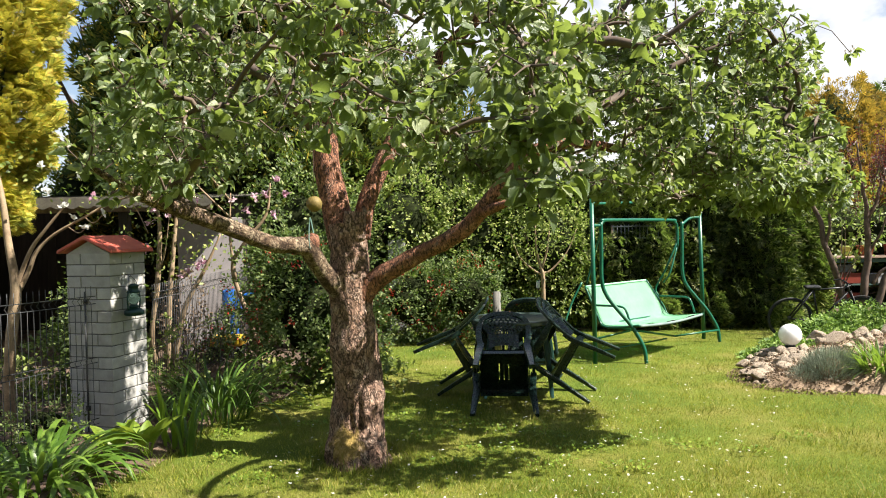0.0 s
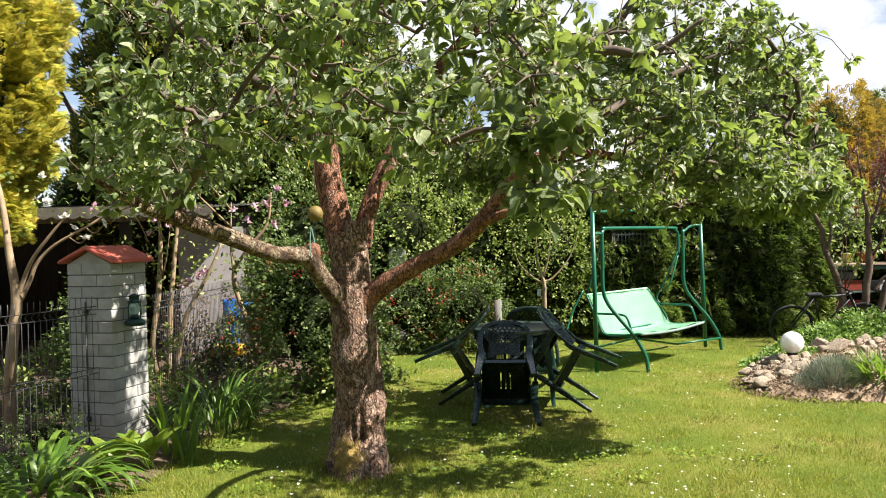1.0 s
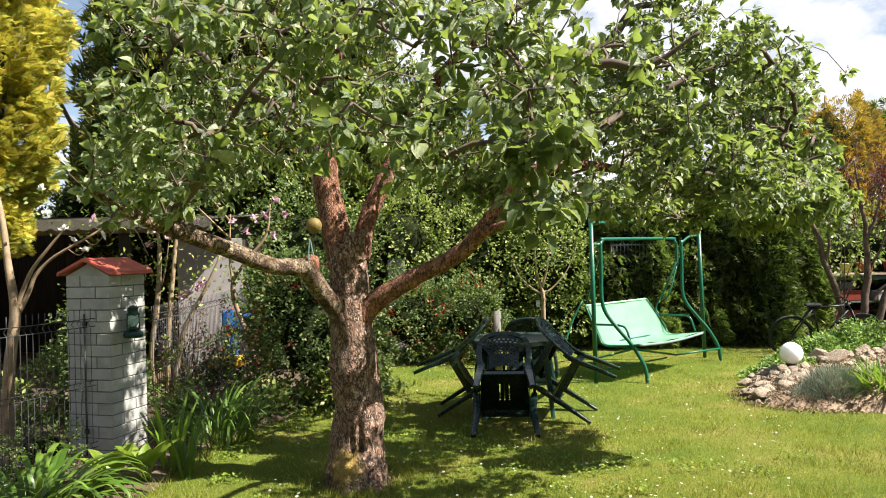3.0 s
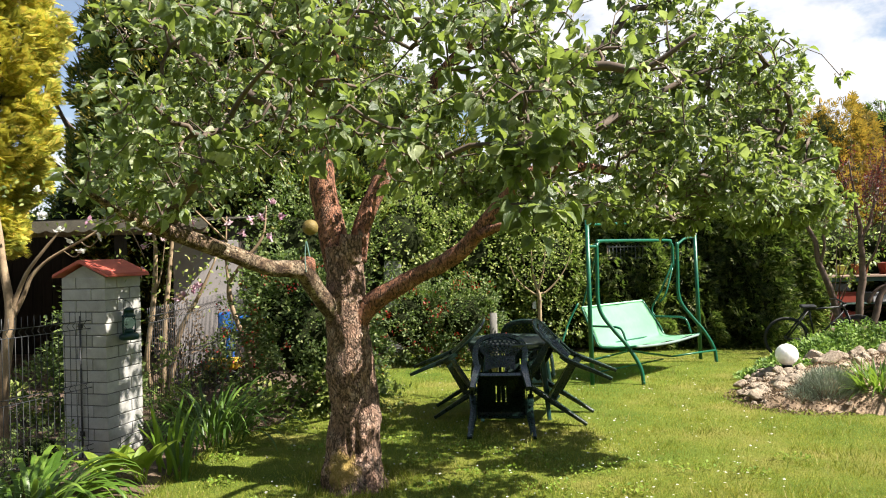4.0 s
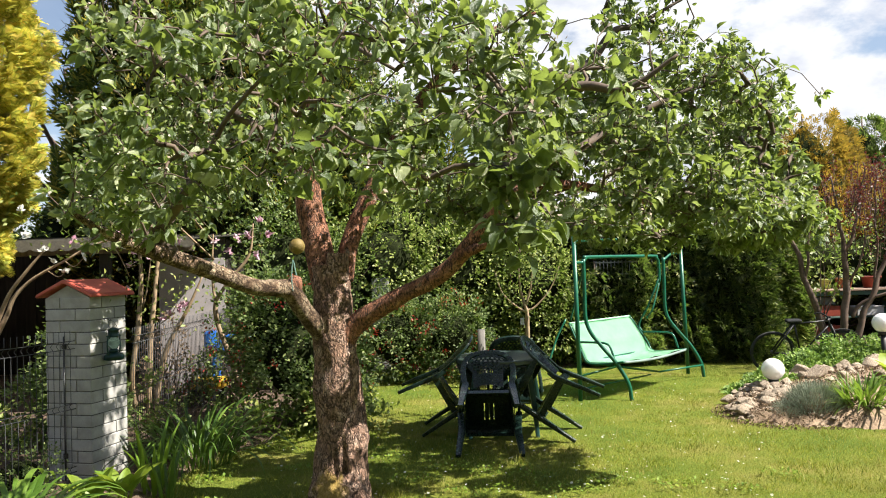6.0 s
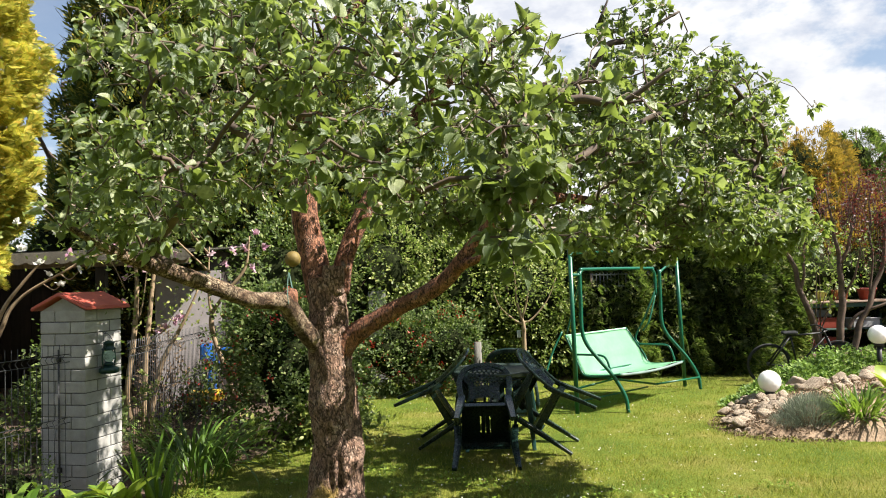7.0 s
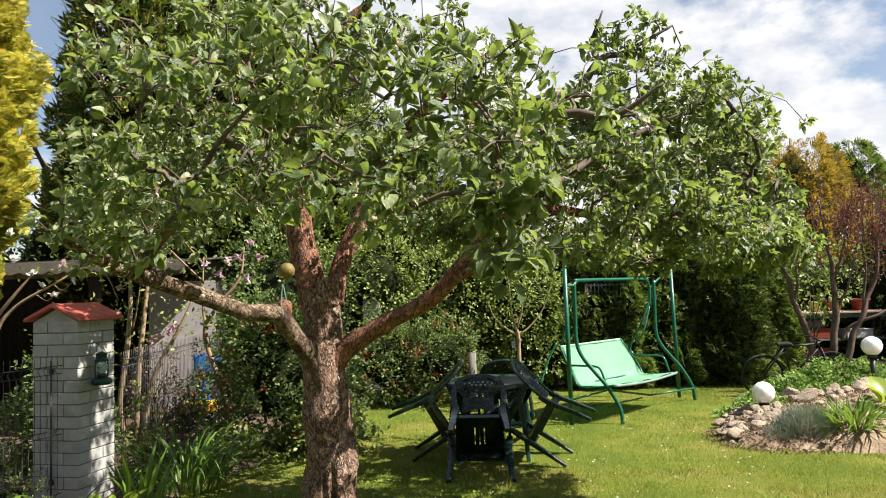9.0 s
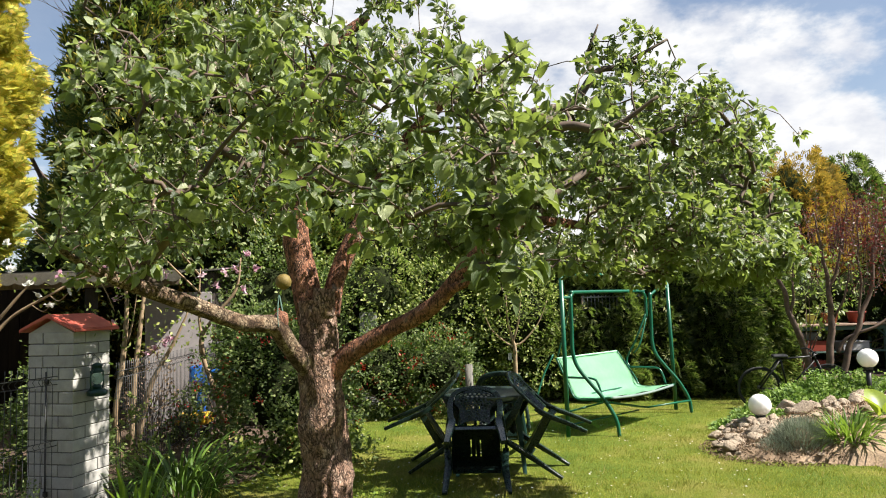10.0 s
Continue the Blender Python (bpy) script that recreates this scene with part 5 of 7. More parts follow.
def core_mesh(name, blobs, scale=0.74):
    b = bmesh.new()
    for c, rad in blobs:
        made = bmesh.ops.create_icosphere(b, subdivisions=3, radius=1.0)["verts"]
        for v in made:
            f = 1 + 0.25 * noise.noise(v.co * 2.0)
            v.co = Vector((c[0] + v.co.x * rad[0] * scale * f, c[1] + v.co.y * rad[1] * scale * f, max(0.0, c[2] + v.co.z * rad[2] * scale * f)))
    return b


def shrub(name, at, blobs, n, size, mat_key, label, category="shrub", flowers=None, template=None, core=True, stems=5, group="", seed=1, inner=0.6):
    r = np.random.default_rng(seed)
    t = thing(name, pose(at[0], at[1], 0), label, category, group)
    # leaves sit in sprigs of seven
    p, d = blob_points(blobs, n // 7 + 1, r, inner)
    tw = unit(d + 0.7 * rand_dirs(len(p), r) + (0, 0, 0.3))
    p, d = np.repeat(p, 7, axis=0)[:n], np.repeat(d, 7, axis=0)[:n]
    p = p + np.repeat(tw, 7, axis=0)[:n] * (r.random(n)[:, None] * size * 2.2) + r.normal(0, size * 0.38, (n, 3))
    hole = np.array([noise.noise((q[0] * 4.2 + seed, q[1] * 4.2, q[2] * 4.2)) for q in p])
    keep = (p[:, 2] > 0.02) & ((hole > -0.26) | (r.random(n) < 0.15))
    p, d = p[keep], d[keep]
    n = len(p)
    along = d + 0.9 * rand_dirs(n, r) + np.array((0, 0, 0.15))
    nm = d * 0.6 + np.array((0.1, -0.2, 0.8)) + 0.5 * rand_dirs(n, r)
    me = scatter("foliage", template or SMALL, p, along, nm, r.uniform(0.65, 1.25, n) * size)
    tagged(link_mesh("foliage", me, M[mat_key], t), kind="stuff")
    # solid dark core: shade deep in the shrub, seen through leaf gaps
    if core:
        part("inner_wood", core_mesh("inner", blobs, 0.5), M["dark_core"], t, "dark core standing for the shade inside the foliage", smooth=True)
    ch = []
    for k in range(stems):
        c, rad = blobs[r.integers(len(blobs))]
        e = np.array(c) + rand_dirs(1, r)[0] * np.array(rad) * 0.8
        e[2] = max(e[2], 0.3)
        s0 = np.array((r.normal(0, 0.08), r.normal(0, 0.08), -0.02))
        mid = (s0 + e) / 2 + r.normal(0, 0.06, 3)
        cc = catmull([s0, mid, e], 6)
        ch.append((cc, np.linspace(0.014, 0.004, len(cc))))
    if ch:
        tagged(link_mesh("branchwork", join_tubes("branchwork", ch), M["grey_stem"], t), kind="stuff")
    if flowers:
        key, count, fs = flowers
        q, dd = blob_points(blobs, count, r, 0.95)
        q = q[(q[:, 2] > 0.12)]
        q = np.repeat(q, 12, axis=0) + r.normal(0, fs * 0.9, (len(q) * 12, 3))
        me = scatter("blossom", SMALL, q, rand_dirs(len(q), r) + (0, 0, 0.3), rand_dirs(len(q), r), r.uniform(0.7, 1.2, len(q)) * fs)
        tagged(link_mesh("blossom", me, M[key], t, "clusters of small red blossom" if key == "red_petal" else ""), kind="stuff")
    return t


# near-black green that paints the shade inside shrubs and thujas
M["dark_core"] = surface("painted_foliage_shade", [(0.3, (0.014, 0.018, 0.008)), (0.7, (0.034, 0.042, 0.018))], 9, 60, 1.0, 0.8, 0.02, spec=0.0)


def conifer(at, height, radius, mat_key, label, n=2600, size=0.28, base=0.0, taper=0.8, seed=1, category="conifer", group="", wide=0.7, template=None, foot=0.55, swell=1.6, clumps=0.42, heart=0.70):
    """A thuja: trunk, a dark heart for the inner shade, upright flat sprays on an uneven cone."""
    r = np.random.default_rng(seed)
    t = thing("thuja", pose(at[0], at[1], 0), label, category, group)
    straight("trunk", (0, 0, -0.05), (0, 0, height * 0.9), 0.07, M["bark_tan"], t, r2=0.015)
    u = r.random(n)
    u = 1 - np.sqrt(1 - u * 0.985)
    z = base + u * (height - base)
    a = r.uniform(0, 2 * np.pi, n)
    prof = radius * np.minimum(1.0, foot + swell * u) * (1 - u ** 2.0) ** taper
    lump = np.array([noise.noise((math.cos(q) * 1.6 + seed, math.sin(q) * 1.6, w * 1.5)) + 0.6 * noise.noise((math.cos(q) * 4 + seed, math.sin(q) * 4, w * 4.0)) for q, w in zip(a, z)])
    rad = prof * (0.72 + 0.28 * r.random(n) ** 0.5) * (1 + clumps * lump)
    out = np.column_stack([np.cos(a), np.sin(a), np.zeros(n)])
    p = out * rad[:, None] + np.column_stack([np.zeros(n), np.zeros(n), z])
    along = out * wide + np.array((0, 0, 0.75 if wide < 1 else 0.15)) + 0.6 * rand_dirs(n, r)
    nm = np.cross(out, (0, 0, 1)) * r.normal(size=(n, 1)) + 0.7 * rand_dirs(n, r) + np.array((0.2, -0.1, 0.6))
    me = scatter("foliage", template or SPRAY, p - along * size * 0.2, along, nm, r.uniform(0.6, 1.2, n) * size)
    tagged(link_mesh("foliage", me, M[mat_key], t), kind="stuff")
    # closed dark cone behind the sprays, coloured as their inner shade
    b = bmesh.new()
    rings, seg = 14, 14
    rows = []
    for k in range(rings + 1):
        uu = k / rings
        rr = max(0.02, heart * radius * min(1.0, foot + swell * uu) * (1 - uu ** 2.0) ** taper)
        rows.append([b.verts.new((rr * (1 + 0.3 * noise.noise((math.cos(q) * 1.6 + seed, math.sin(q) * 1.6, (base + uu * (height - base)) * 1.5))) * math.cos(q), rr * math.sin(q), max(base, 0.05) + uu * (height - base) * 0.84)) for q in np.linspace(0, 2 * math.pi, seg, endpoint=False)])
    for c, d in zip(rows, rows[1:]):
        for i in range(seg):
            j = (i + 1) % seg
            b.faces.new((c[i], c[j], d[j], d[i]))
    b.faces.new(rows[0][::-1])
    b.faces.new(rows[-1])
    part("inner_wood", b, M["dark_core"], t, "dark core standing for the shade inside the foliage", smooth=True)
    return t


# hedge along the back; last five unseen, added to close and shade the right
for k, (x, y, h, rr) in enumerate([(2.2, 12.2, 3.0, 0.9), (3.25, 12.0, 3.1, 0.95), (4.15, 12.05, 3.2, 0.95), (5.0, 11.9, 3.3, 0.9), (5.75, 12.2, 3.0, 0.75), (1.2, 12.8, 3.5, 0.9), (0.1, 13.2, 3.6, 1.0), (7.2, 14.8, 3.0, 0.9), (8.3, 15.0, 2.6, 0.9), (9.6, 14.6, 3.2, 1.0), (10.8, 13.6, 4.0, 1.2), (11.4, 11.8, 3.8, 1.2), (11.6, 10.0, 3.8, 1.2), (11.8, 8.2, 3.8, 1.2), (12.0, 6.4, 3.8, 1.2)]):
    conifer((x, y), h, rr, "thuja_dark", "dense dark green thuja of the clipped hedge and its added unseen end", n=6800 if k < 7 else 2600, size=0.185 if k < 7 else 0.25, seed=30 + k, group="thuja hedge", taper=0.5, wide=1.0, template=FAN, foot=0.85)
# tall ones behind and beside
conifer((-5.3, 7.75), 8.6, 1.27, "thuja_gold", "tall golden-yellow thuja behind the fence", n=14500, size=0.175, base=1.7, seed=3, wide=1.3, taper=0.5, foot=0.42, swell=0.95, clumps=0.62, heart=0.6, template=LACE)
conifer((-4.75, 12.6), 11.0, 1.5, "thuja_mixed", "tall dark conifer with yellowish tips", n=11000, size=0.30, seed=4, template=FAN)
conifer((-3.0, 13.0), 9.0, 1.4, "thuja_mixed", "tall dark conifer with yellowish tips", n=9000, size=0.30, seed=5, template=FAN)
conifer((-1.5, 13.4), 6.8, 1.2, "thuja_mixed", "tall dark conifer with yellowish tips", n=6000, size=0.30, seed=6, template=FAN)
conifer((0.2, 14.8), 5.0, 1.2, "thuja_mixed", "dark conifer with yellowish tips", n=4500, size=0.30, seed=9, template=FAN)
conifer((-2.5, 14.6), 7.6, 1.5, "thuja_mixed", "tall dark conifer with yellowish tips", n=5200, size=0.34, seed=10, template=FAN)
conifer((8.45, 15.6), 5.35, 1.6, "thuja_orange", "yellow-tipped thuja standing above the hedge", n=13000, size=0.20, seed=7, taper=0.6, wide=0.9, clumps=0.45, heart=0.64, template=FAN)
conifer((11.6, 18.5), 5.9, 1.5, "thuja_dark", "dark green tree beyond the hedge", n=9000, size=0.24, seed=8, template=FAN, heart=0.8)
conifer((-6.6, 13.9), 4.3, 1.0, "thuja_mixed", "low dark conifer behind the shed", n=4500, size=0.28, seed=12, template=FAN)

# flowering shrubs on the left and behind the table
shrub("red_flowering_shrub", (-1.40, 7.6), [((0, 0, 0.75), (0.64, 0.6, 0.8)), ((0.45, -0.1, 0.45), (0.4, 0.4, 0.5)), ((-0.3, 0.2, 1.1), (0.5, 0.5, 0.5))], 15000, 0.05, "shrub_leaf", "dark leafy shrub with scattered small red blossom", flowers=("red_petal", 60, 0.034), seed=41)
shrub("red_flowering_shrub", (-0.05, 10.4), [((-0.4, 0, 0.6), (0.7, 0.5, 0.65)), ((0.4, 0, 0.6), (0.6, 0.5, 0.65))], 14000, 0.05, "shrub_leaf", "round shrub with red blossom behind the table", flowers=("red_petal", 85, 0.042), seed=42)
shrub("leafy_shrub", (-0.1, 11.7), [((-0.6, 0, 1.8), (0.9, 0.6, 0.9)), ((0.6, 0.1, 1.5), (0.8, 0.6, 0.9)), ((0, 0, 0.8), (1.2, 0.6, 0.8))], 15000, 0.062, "shrub_light", "tall light green shrub", seed=43, stems=12)
shrub("leafy_shrub", (1.75, 11.5), [((0, 0, 1.3), (0.75, 0.5, 0.9)), ((0.2, 0, 0.6), (0.7, 0.5, 0.6)), ((-0.3, 0.1, 2.0), (0.5, 0.4, 0.6))], 12500, 0.055, "shrub_light", "light yellow-green shrub before the hedge", seed=44, stems=10)
shrub("leafy_shrub", (-2.2, 11.2), [((0, 0, 1.6), (1.0, 0.7, 1.2)), ((0.8, 0.2, 1.2), (0.8, 0.6, 1.1))], 13000, 0.06, "shrub_leaf", "dense green shrub beside the shed", seed=45, stems=10)


# ---- shed, walls and what stands beyond the fence ----
def shed():
    s = thing("garden_shed", pose(-4.7, 10.2, 0), "open dark wooden shed with a pale corrugated roof", "shed")
    # corrugated roof: waves along x, falling a little to the front
    b = bmesh.new()
    nx, x0, x1, y0, y1 = 160, -3.2, 2.05, -1.95, 2.3
    top = []
    for i in range(nx + 1):
        x = x0 + (x1 - x0) * i / nx
        z = 0.022 * math.sin(x * 2 * math.pi / 0.13)
        top.append([b.verts.new((x, y, 2.06 + (y - y0) * 0.07 + z)) for y in (y0, y1)])
    for i in range(nx):
        b.faces.new((top[i][0], top[i + 1][0], top[i + 1][1], top[i][1]))
    bmesh.ops.solidify(b, geom=b.faces[:], thickness=0.012)
    part("roof_sheet", b, M["sheet"], s, "pale weathered corrugated sheet", smooth=True)
    v = bmesh.new()
    lo, hi = [], []
    for i in range(nx * 2 + 1):
        x = x0 + (x1 - x0) * i / (nx * 2)
        dip = abs(math.sin(x * math.pi / 0.17)) * 0.035
        hi.append(v.verts.new((x, y0 - 0.012, 2.085)))
        lo.append(v.verts.new((x, y0 - 0.016, 1.985 - dip)))
    for i in range(nx * 2):
        v.faces.new((lo[i], lo[i + 1], hi[i + 1], hi[i]))
    bmesh.ops.solidify(v, geom=v.faces[:], thickness=0.008)
    part("valance", v, M["sheet"], s, "scalloped pale edging of the roof")
    part("fascia_beam", box_bm(5.1, 0.06, 0.12, (-0.55, -1.84, 1.97), 0.008), M["old_wood"], s)
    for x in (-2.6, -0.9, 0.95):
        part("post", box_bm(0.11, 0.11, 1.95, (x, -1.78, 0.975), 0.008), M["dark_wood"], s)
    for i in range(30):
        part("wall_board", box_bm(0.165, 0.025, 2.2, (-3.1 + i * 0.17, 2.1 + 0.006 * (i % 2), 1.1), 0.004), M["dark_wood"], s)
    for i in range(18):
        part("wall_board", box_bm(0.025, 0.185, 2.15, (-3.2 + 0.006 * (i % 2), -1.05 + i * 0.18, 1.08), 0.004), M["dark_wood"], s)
    # right side closed with added boards, to keep the sun out of the shed
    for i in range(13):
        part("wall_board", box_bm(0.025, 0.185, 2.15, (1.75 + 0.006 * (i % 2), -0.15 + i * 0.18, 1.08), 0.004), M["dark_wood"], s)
    # lattice by the left post
    for i in range(9):
        for sgn in (1, -1):
            c = Matrix.Rotation(sgn * math.pi / 4, 4, "Y")
            part("lattice_slat", box_bm(0.02, 0.01, 0.62, (-2.45 + i * 0.09, -1.7 + 0.006 * sgn, 1.45), 0, rot=c), M["dark_wood"], s)


shed()


def slab_wall(name, x, y, w, h, t, key, label, yaw=0.0):
    ob = part(name, box_bm(w, t, h, (0, 0, h / 2), 0.01), M[key], None)
    ob.matrix_world = pose(x, y, 0, 0, 0, yaw)
    return tagged(ob, label, "wall", kind="structure")


# unseen wall added behind the camera, to dim sky light on near faces
slab_wall("wall_south", -1.0, -4.5, 26.0, 6.0, 0.3, "grey_wall", "plain unseen wall added behind the camera to cut sky light")
slab_wall("wall_shed_side", -3.18, 9.75, 0.85, 1.86, 0.10, "grey_wall", "grey rendered side wall of the shed", 16)


def block_pier(x, y, w, h, label):
    p = thing("block_pier", pose(x, y, 0), label, "pier", "block piers")
    n = int(h / 0.125)
    part("joint_core", box_bm(w - 0.02, w - 0.02, n * 0.125 - 0.01, (0, 0, n * 0.0625)), M["mortar"], p)
    for k in range(n):
        part("block", box_bm(w, w, 0.113, (0.002 * (k % 2), 0.002 * (k % 3), 0.0625 + k * 0.125), 0.005), M["block"], p)


block_pier(-0.74, 11.35, 0.26, 1.62, "pale concrete block pier among the shrubs")
block_pier(0.28, 12.0, 0.16, 1.7, "narrow pale block pier among the shrubs")
# a pale lattice glimpsed through the hedge
lat = thing("trellis_panel", pose(3.2, 11.45, 0), "pale grey trellis panel glimpsed through the hedge", "trellis")
for i in range(16):
    straight("slat", (-0.45 + i * 0.06, 0, 1.42), (-0.45 + i * 0.06, 0, 1.66), 0.008, M["block"], lat, sides=4)
straight("rail", (-0.47, 0, 1.44), (0.47, 0, 1.44), 0.012, M["block"], lat, sides=4)
straight("rail", (-0.47, 0, 1.63), (0.47, 0, 1.63), 0.012, M["block"], lat, sides=4)
straight("post", (-0.47, 0.02, 0), (-0.47, 0.02, 1.66), 0.02, M["old_wood"], lat)
straight("post", (0.47, 0.02, 0), (0.47, 0.02, 1.66), 0.02, M["old_wood"], lat)


def stem_tree(name, at, stems, stem_key, label, category, sides=8, wobble=0.0):
    t = thing(name, pose(*at, 0), label, category)
    o = np.array((at[0], at[1], 0))
    for pts in stems:
        rows = np.array(pts, float)
        rows[:, :3] -= o
        c = catmull(rows, 6)
        if wobble:
            for q in c:
                q[:2] += wobble * np.array((noise.noise((q[0] * 2, q[1] * 9, q[2] * 2.6)), noise.noise((q[0] * 2, 7.0, q[2] * 2.6)))) * min(1.0, q[2] + 0.1)
        link_mesh("stem", tube_mesh("stem", c[:, :3], c[:, 3], sides, lumps=0.08, lump_scale=9.0), M[stem_key], t)
    return t, o


def petals_at(t, o, points, key, size, r, n=9, spread=0.4, label=""):
    p = np.repeat(np.array(points, float) - o, n, axis=0)
    d = rand_dirs(len(p), r) + (0, 0, 0.5)
    me = scatter("blossom", LEAF, p + r.normal(0, size * spread * 0.3, p.shape), d, rand_dirs(len(p), r), r.uniform(0.7, 1.2, len(p)) * size)
    tagged(link_mesh("blossom", me, M[key], t, label), kind="stuff")


def leaves_at(t, o, points, key, size, r, n=30, spread=0.2, template=None):
    p = np.repeat(np.array(points, float) - o, n, axis=0) + r.normal(0, spread, (len(points) * n, 3))
    me = scatter("foliage", template or SMALL, p, rand_dirs(len(p), r), rand_dirs(len(p), r) + (0, 0, 0.8), r.uniform(0.6, 1.2, len(p)) * size)
    tagged(link_mesh("foliage", me, M[key], t), kind="stuff")


r4 = np.random.default_rng(11)
t, o = stem_tree("magnolia", (-3.62, 5.9), [
    [(-3.62, 5.9, -0.03, 0.055), (-3.6, 5.85, 0.32, 0.048), (-3.54, 5.8, 0.69, 0.045), (-3.51, 5.8, 0.96, 0.045), (-3.48, 5.8, 1.2, 0.042), (-3.53, 5.8, 1.57, 0.03), (-3.58, 5.8, 2.0, 0.025), (-3.7, 5.8, 2.5, 0.015)],
    [(-3.48, 5.8, 1.18, 0.022), (-3.44, 5.8, 1.3, 0.02), (-3.34, 5.8, 1.52, 0.016), (-3.2, 5.8, 1.7, 0.013), (-3.07, 5.8, 1.85, 0.008)],
    [(-3.48, 5.85, 1.18, 0.022), (-3.42, 5.9, 1.35, 0.018), (-3.36, 5.9, 1.49, 0.016), (-3.21, 5.9, 1.63, 0.013), (-2.95, 5.9, 1.77, 0.011), (-2.75, 5.92, 1.88, 0.009), (-2.5, 5.95, 1.95, 0.008), (-2.2, 6.0, 1.92, 0.005)],
    [(-2.95, 5.9, 1.77, 0.006), (-2.85, 5.85, 1.72, 0.004), (-2.75, 5.8, 1.78, 0.003)], [(-3.1, 5.9, 1.70, 0.005), (-2.98, 5.85, 1.64, 0.004), (-2.9, 5.8, 1.67, 0.003)],
    [(-2.6, 5.93, 1.93, 0.005), (-2.5, 5.9, 1.8, 0.004), (-2.42, 5.9, 1.62, 0.003)], [(-2.55, 5.93, 1.94, 0.006), (-2.45, 5.9, 2.05, 0.005), (-2.3, 5.85, 2.15, 0.003)]],
    "pale_stem", "slender magnolia with tan bark and a few white blossoms", "tree")
petals_at(t, o, [(-3.07, 5.8, 1.86), (-2.9, 5.8, 1.68), (-2.75, 5.8, 1.80), (-2.99, 5.8, 1.76), (-2.62, 5.85, 1.98), (-3.2, 5.8, 1.98), (-2.98, 5.9, 2.1), (-3.3, 5.9, 2.2)], "white_petal", 0.045, r4, 9)
petals_at(t, o, [(-2.85, 5.85, 1.93), (-2.5, 5.9, 1.97), (-2.35, 5.9, 1.99)], "magnolia", 0.05, r4, 8, label="pink magnolia petals")
leaves_at(t, o, [(-2.9, 5.9, 1.85), (-2.7, 5.9, 1.95), (-2.5, 5.9, 1.9), (-2.45, 5.9, 1.75), (-3.3, 5.85, 2.2), (-3.0, 5.9, 2.05), (-2.3, 5.9, 1.95), (-3.6, 5.9, 2.2)], "shrub_light", 0.05, r4, 26, 0.12)

t, o = stem_tree("magnolia", (-3.02, 7.7), [
    [(-3.0, 7.7, -0.03, 0.035), (-2.97, 7.65, 0.4, 0.032), (-2.93, 7.6, 0.87, 0.03), (-2.88, 7.6, 1.35, 0.026), (-2.83, 7.6, 1.8, 0.02), (-2.78, 7.6, 2.2, 0.012)],
    [(-3.06, 7.7, -0.03, 0.04), (-3.14, 7.65, 0.5, 0.034), (-3.05, 7.6, 1.11, 0.03), (-3.01, 7.6, 1.72, 0.022), (-3.08, 7.6, 2.15, 0.012)],
    [(-2.98, 7.72, -0.03, 0.036), (-2.86, 7.65, 0.5, 0.032), (-2.75, 7.6, 0.86, 0.028), (-2.52, 7.6, 1.28, 0.018), (-2.36, 7.6, 1.62, 0.008)],
    [(-3.0, 7.6, 1.3, 0.01), (-2.93, 7.55, 1.5, 0.008), (-2.86, 7.5, 1.85, 0.004)], [(-2.85, 7.6, 1.1, 0.01), (-2.7, 7.55, 1.2, 0.006), (-2.6, 7.5, 1.33, 0.003)]],
    "pale_stem", "young magnolia with tan stems and pink blossom", "tree")
petals_at(t, o, [(-3.14, 7.6, 1.48), (-2.77, 7.6, 1.17), (-2.61, 7.6, 1.28), (-2.9, 7.55, 1.81), (-2.62, 7.6, 2.01), (-3.05, 7.6, 1.9), (-2.68, 7.6, 2.04), (-3.12, 7.6, 1.75), (-2.72, 7.6, 1.2), (-2.55, 7.6, 1.32)], "magnolia", 0.06, r4, 9, label="pink magnolia petals")
leaves_at(t, o, [(-3.05, 7.6, 1.4), (-2.95, 7.6, 1.6), (-2.6, 7.6, 1.3), (-2.45, 7.6, 1.5), (-2.85, 7.6, 1.25), (-2.9, 7.6, 1.9), (-3.1, 7.6, 2.1), (-2.7, 7.6, 2.1)], "shrub_light", 0.055, r4, 40, 0.13)

t, o = stem_tree("magnolia", (-2.2, 8.6), [
    [(-2.2, 8.6, -0.03, 0.035), (-2.3, 8.4, 0.6, 0.03), (-2.45, 8.3, 1.2, 0.026), (-2.28, 8.2, 1.51, 0.02), (-2.02, 8.2, 1.83, 0.016), (-1.96, 8.2, 2.2, 0.008)],
    [(-2.42, 8.3, 1.1, 0.02), (-2.47, 8.3, 1.6, 0.016), (-2.45, 8.3, 2.1, 0.006)]],
    "pale_stem", "magnolia branches with pale pink blossom", "tree")
petals_at(t, o, [(-2.24, 8.2, 1.9), (-1.93, 8.2, 1.84), (-2.02, 8.2, 2.06), (-2.15, 8.2, 2.03), (-1.79, 8.2, 2.06), (-1.88, 8.2, 2.22), (-2.4, 8.2, 2.0)], "magnolia", 0.075, r4, 9, label="pale pink magnolia petals")
leaves_at(t, o, [(-2.2, 8.3, 1.6), (-2.0, 8.3, 1.95), (-2.4, 8.3, 1.4), (-1.8, 8.3, 2.1), (-2.45, 8.3, 1.9), (-2.1, 8.3, 2.3)], "shrub_leaf", 0.06, r4, 70, 0.18)

# the leafy heads of the magnolias
mp, md = blob_points([((-2.55, 6.95, 2.6), (0.8, 0.6, 0.55)), ((-3.05, 7.4, 2.7), (0.45, 0.5, 0.45))], 2300, r4, 0.3)
me = scatter("foliage", SMALL, mp - o, md + rand_dirs(len(mp), r4), rand_dirs(len(mp), r4) + (0, 0, 0.8), r4.uniform(0.05, 0.1, len(mp)))
tagged(link_mesh("foliage", me, M["shrub_leaf"], t), kind="stuff")
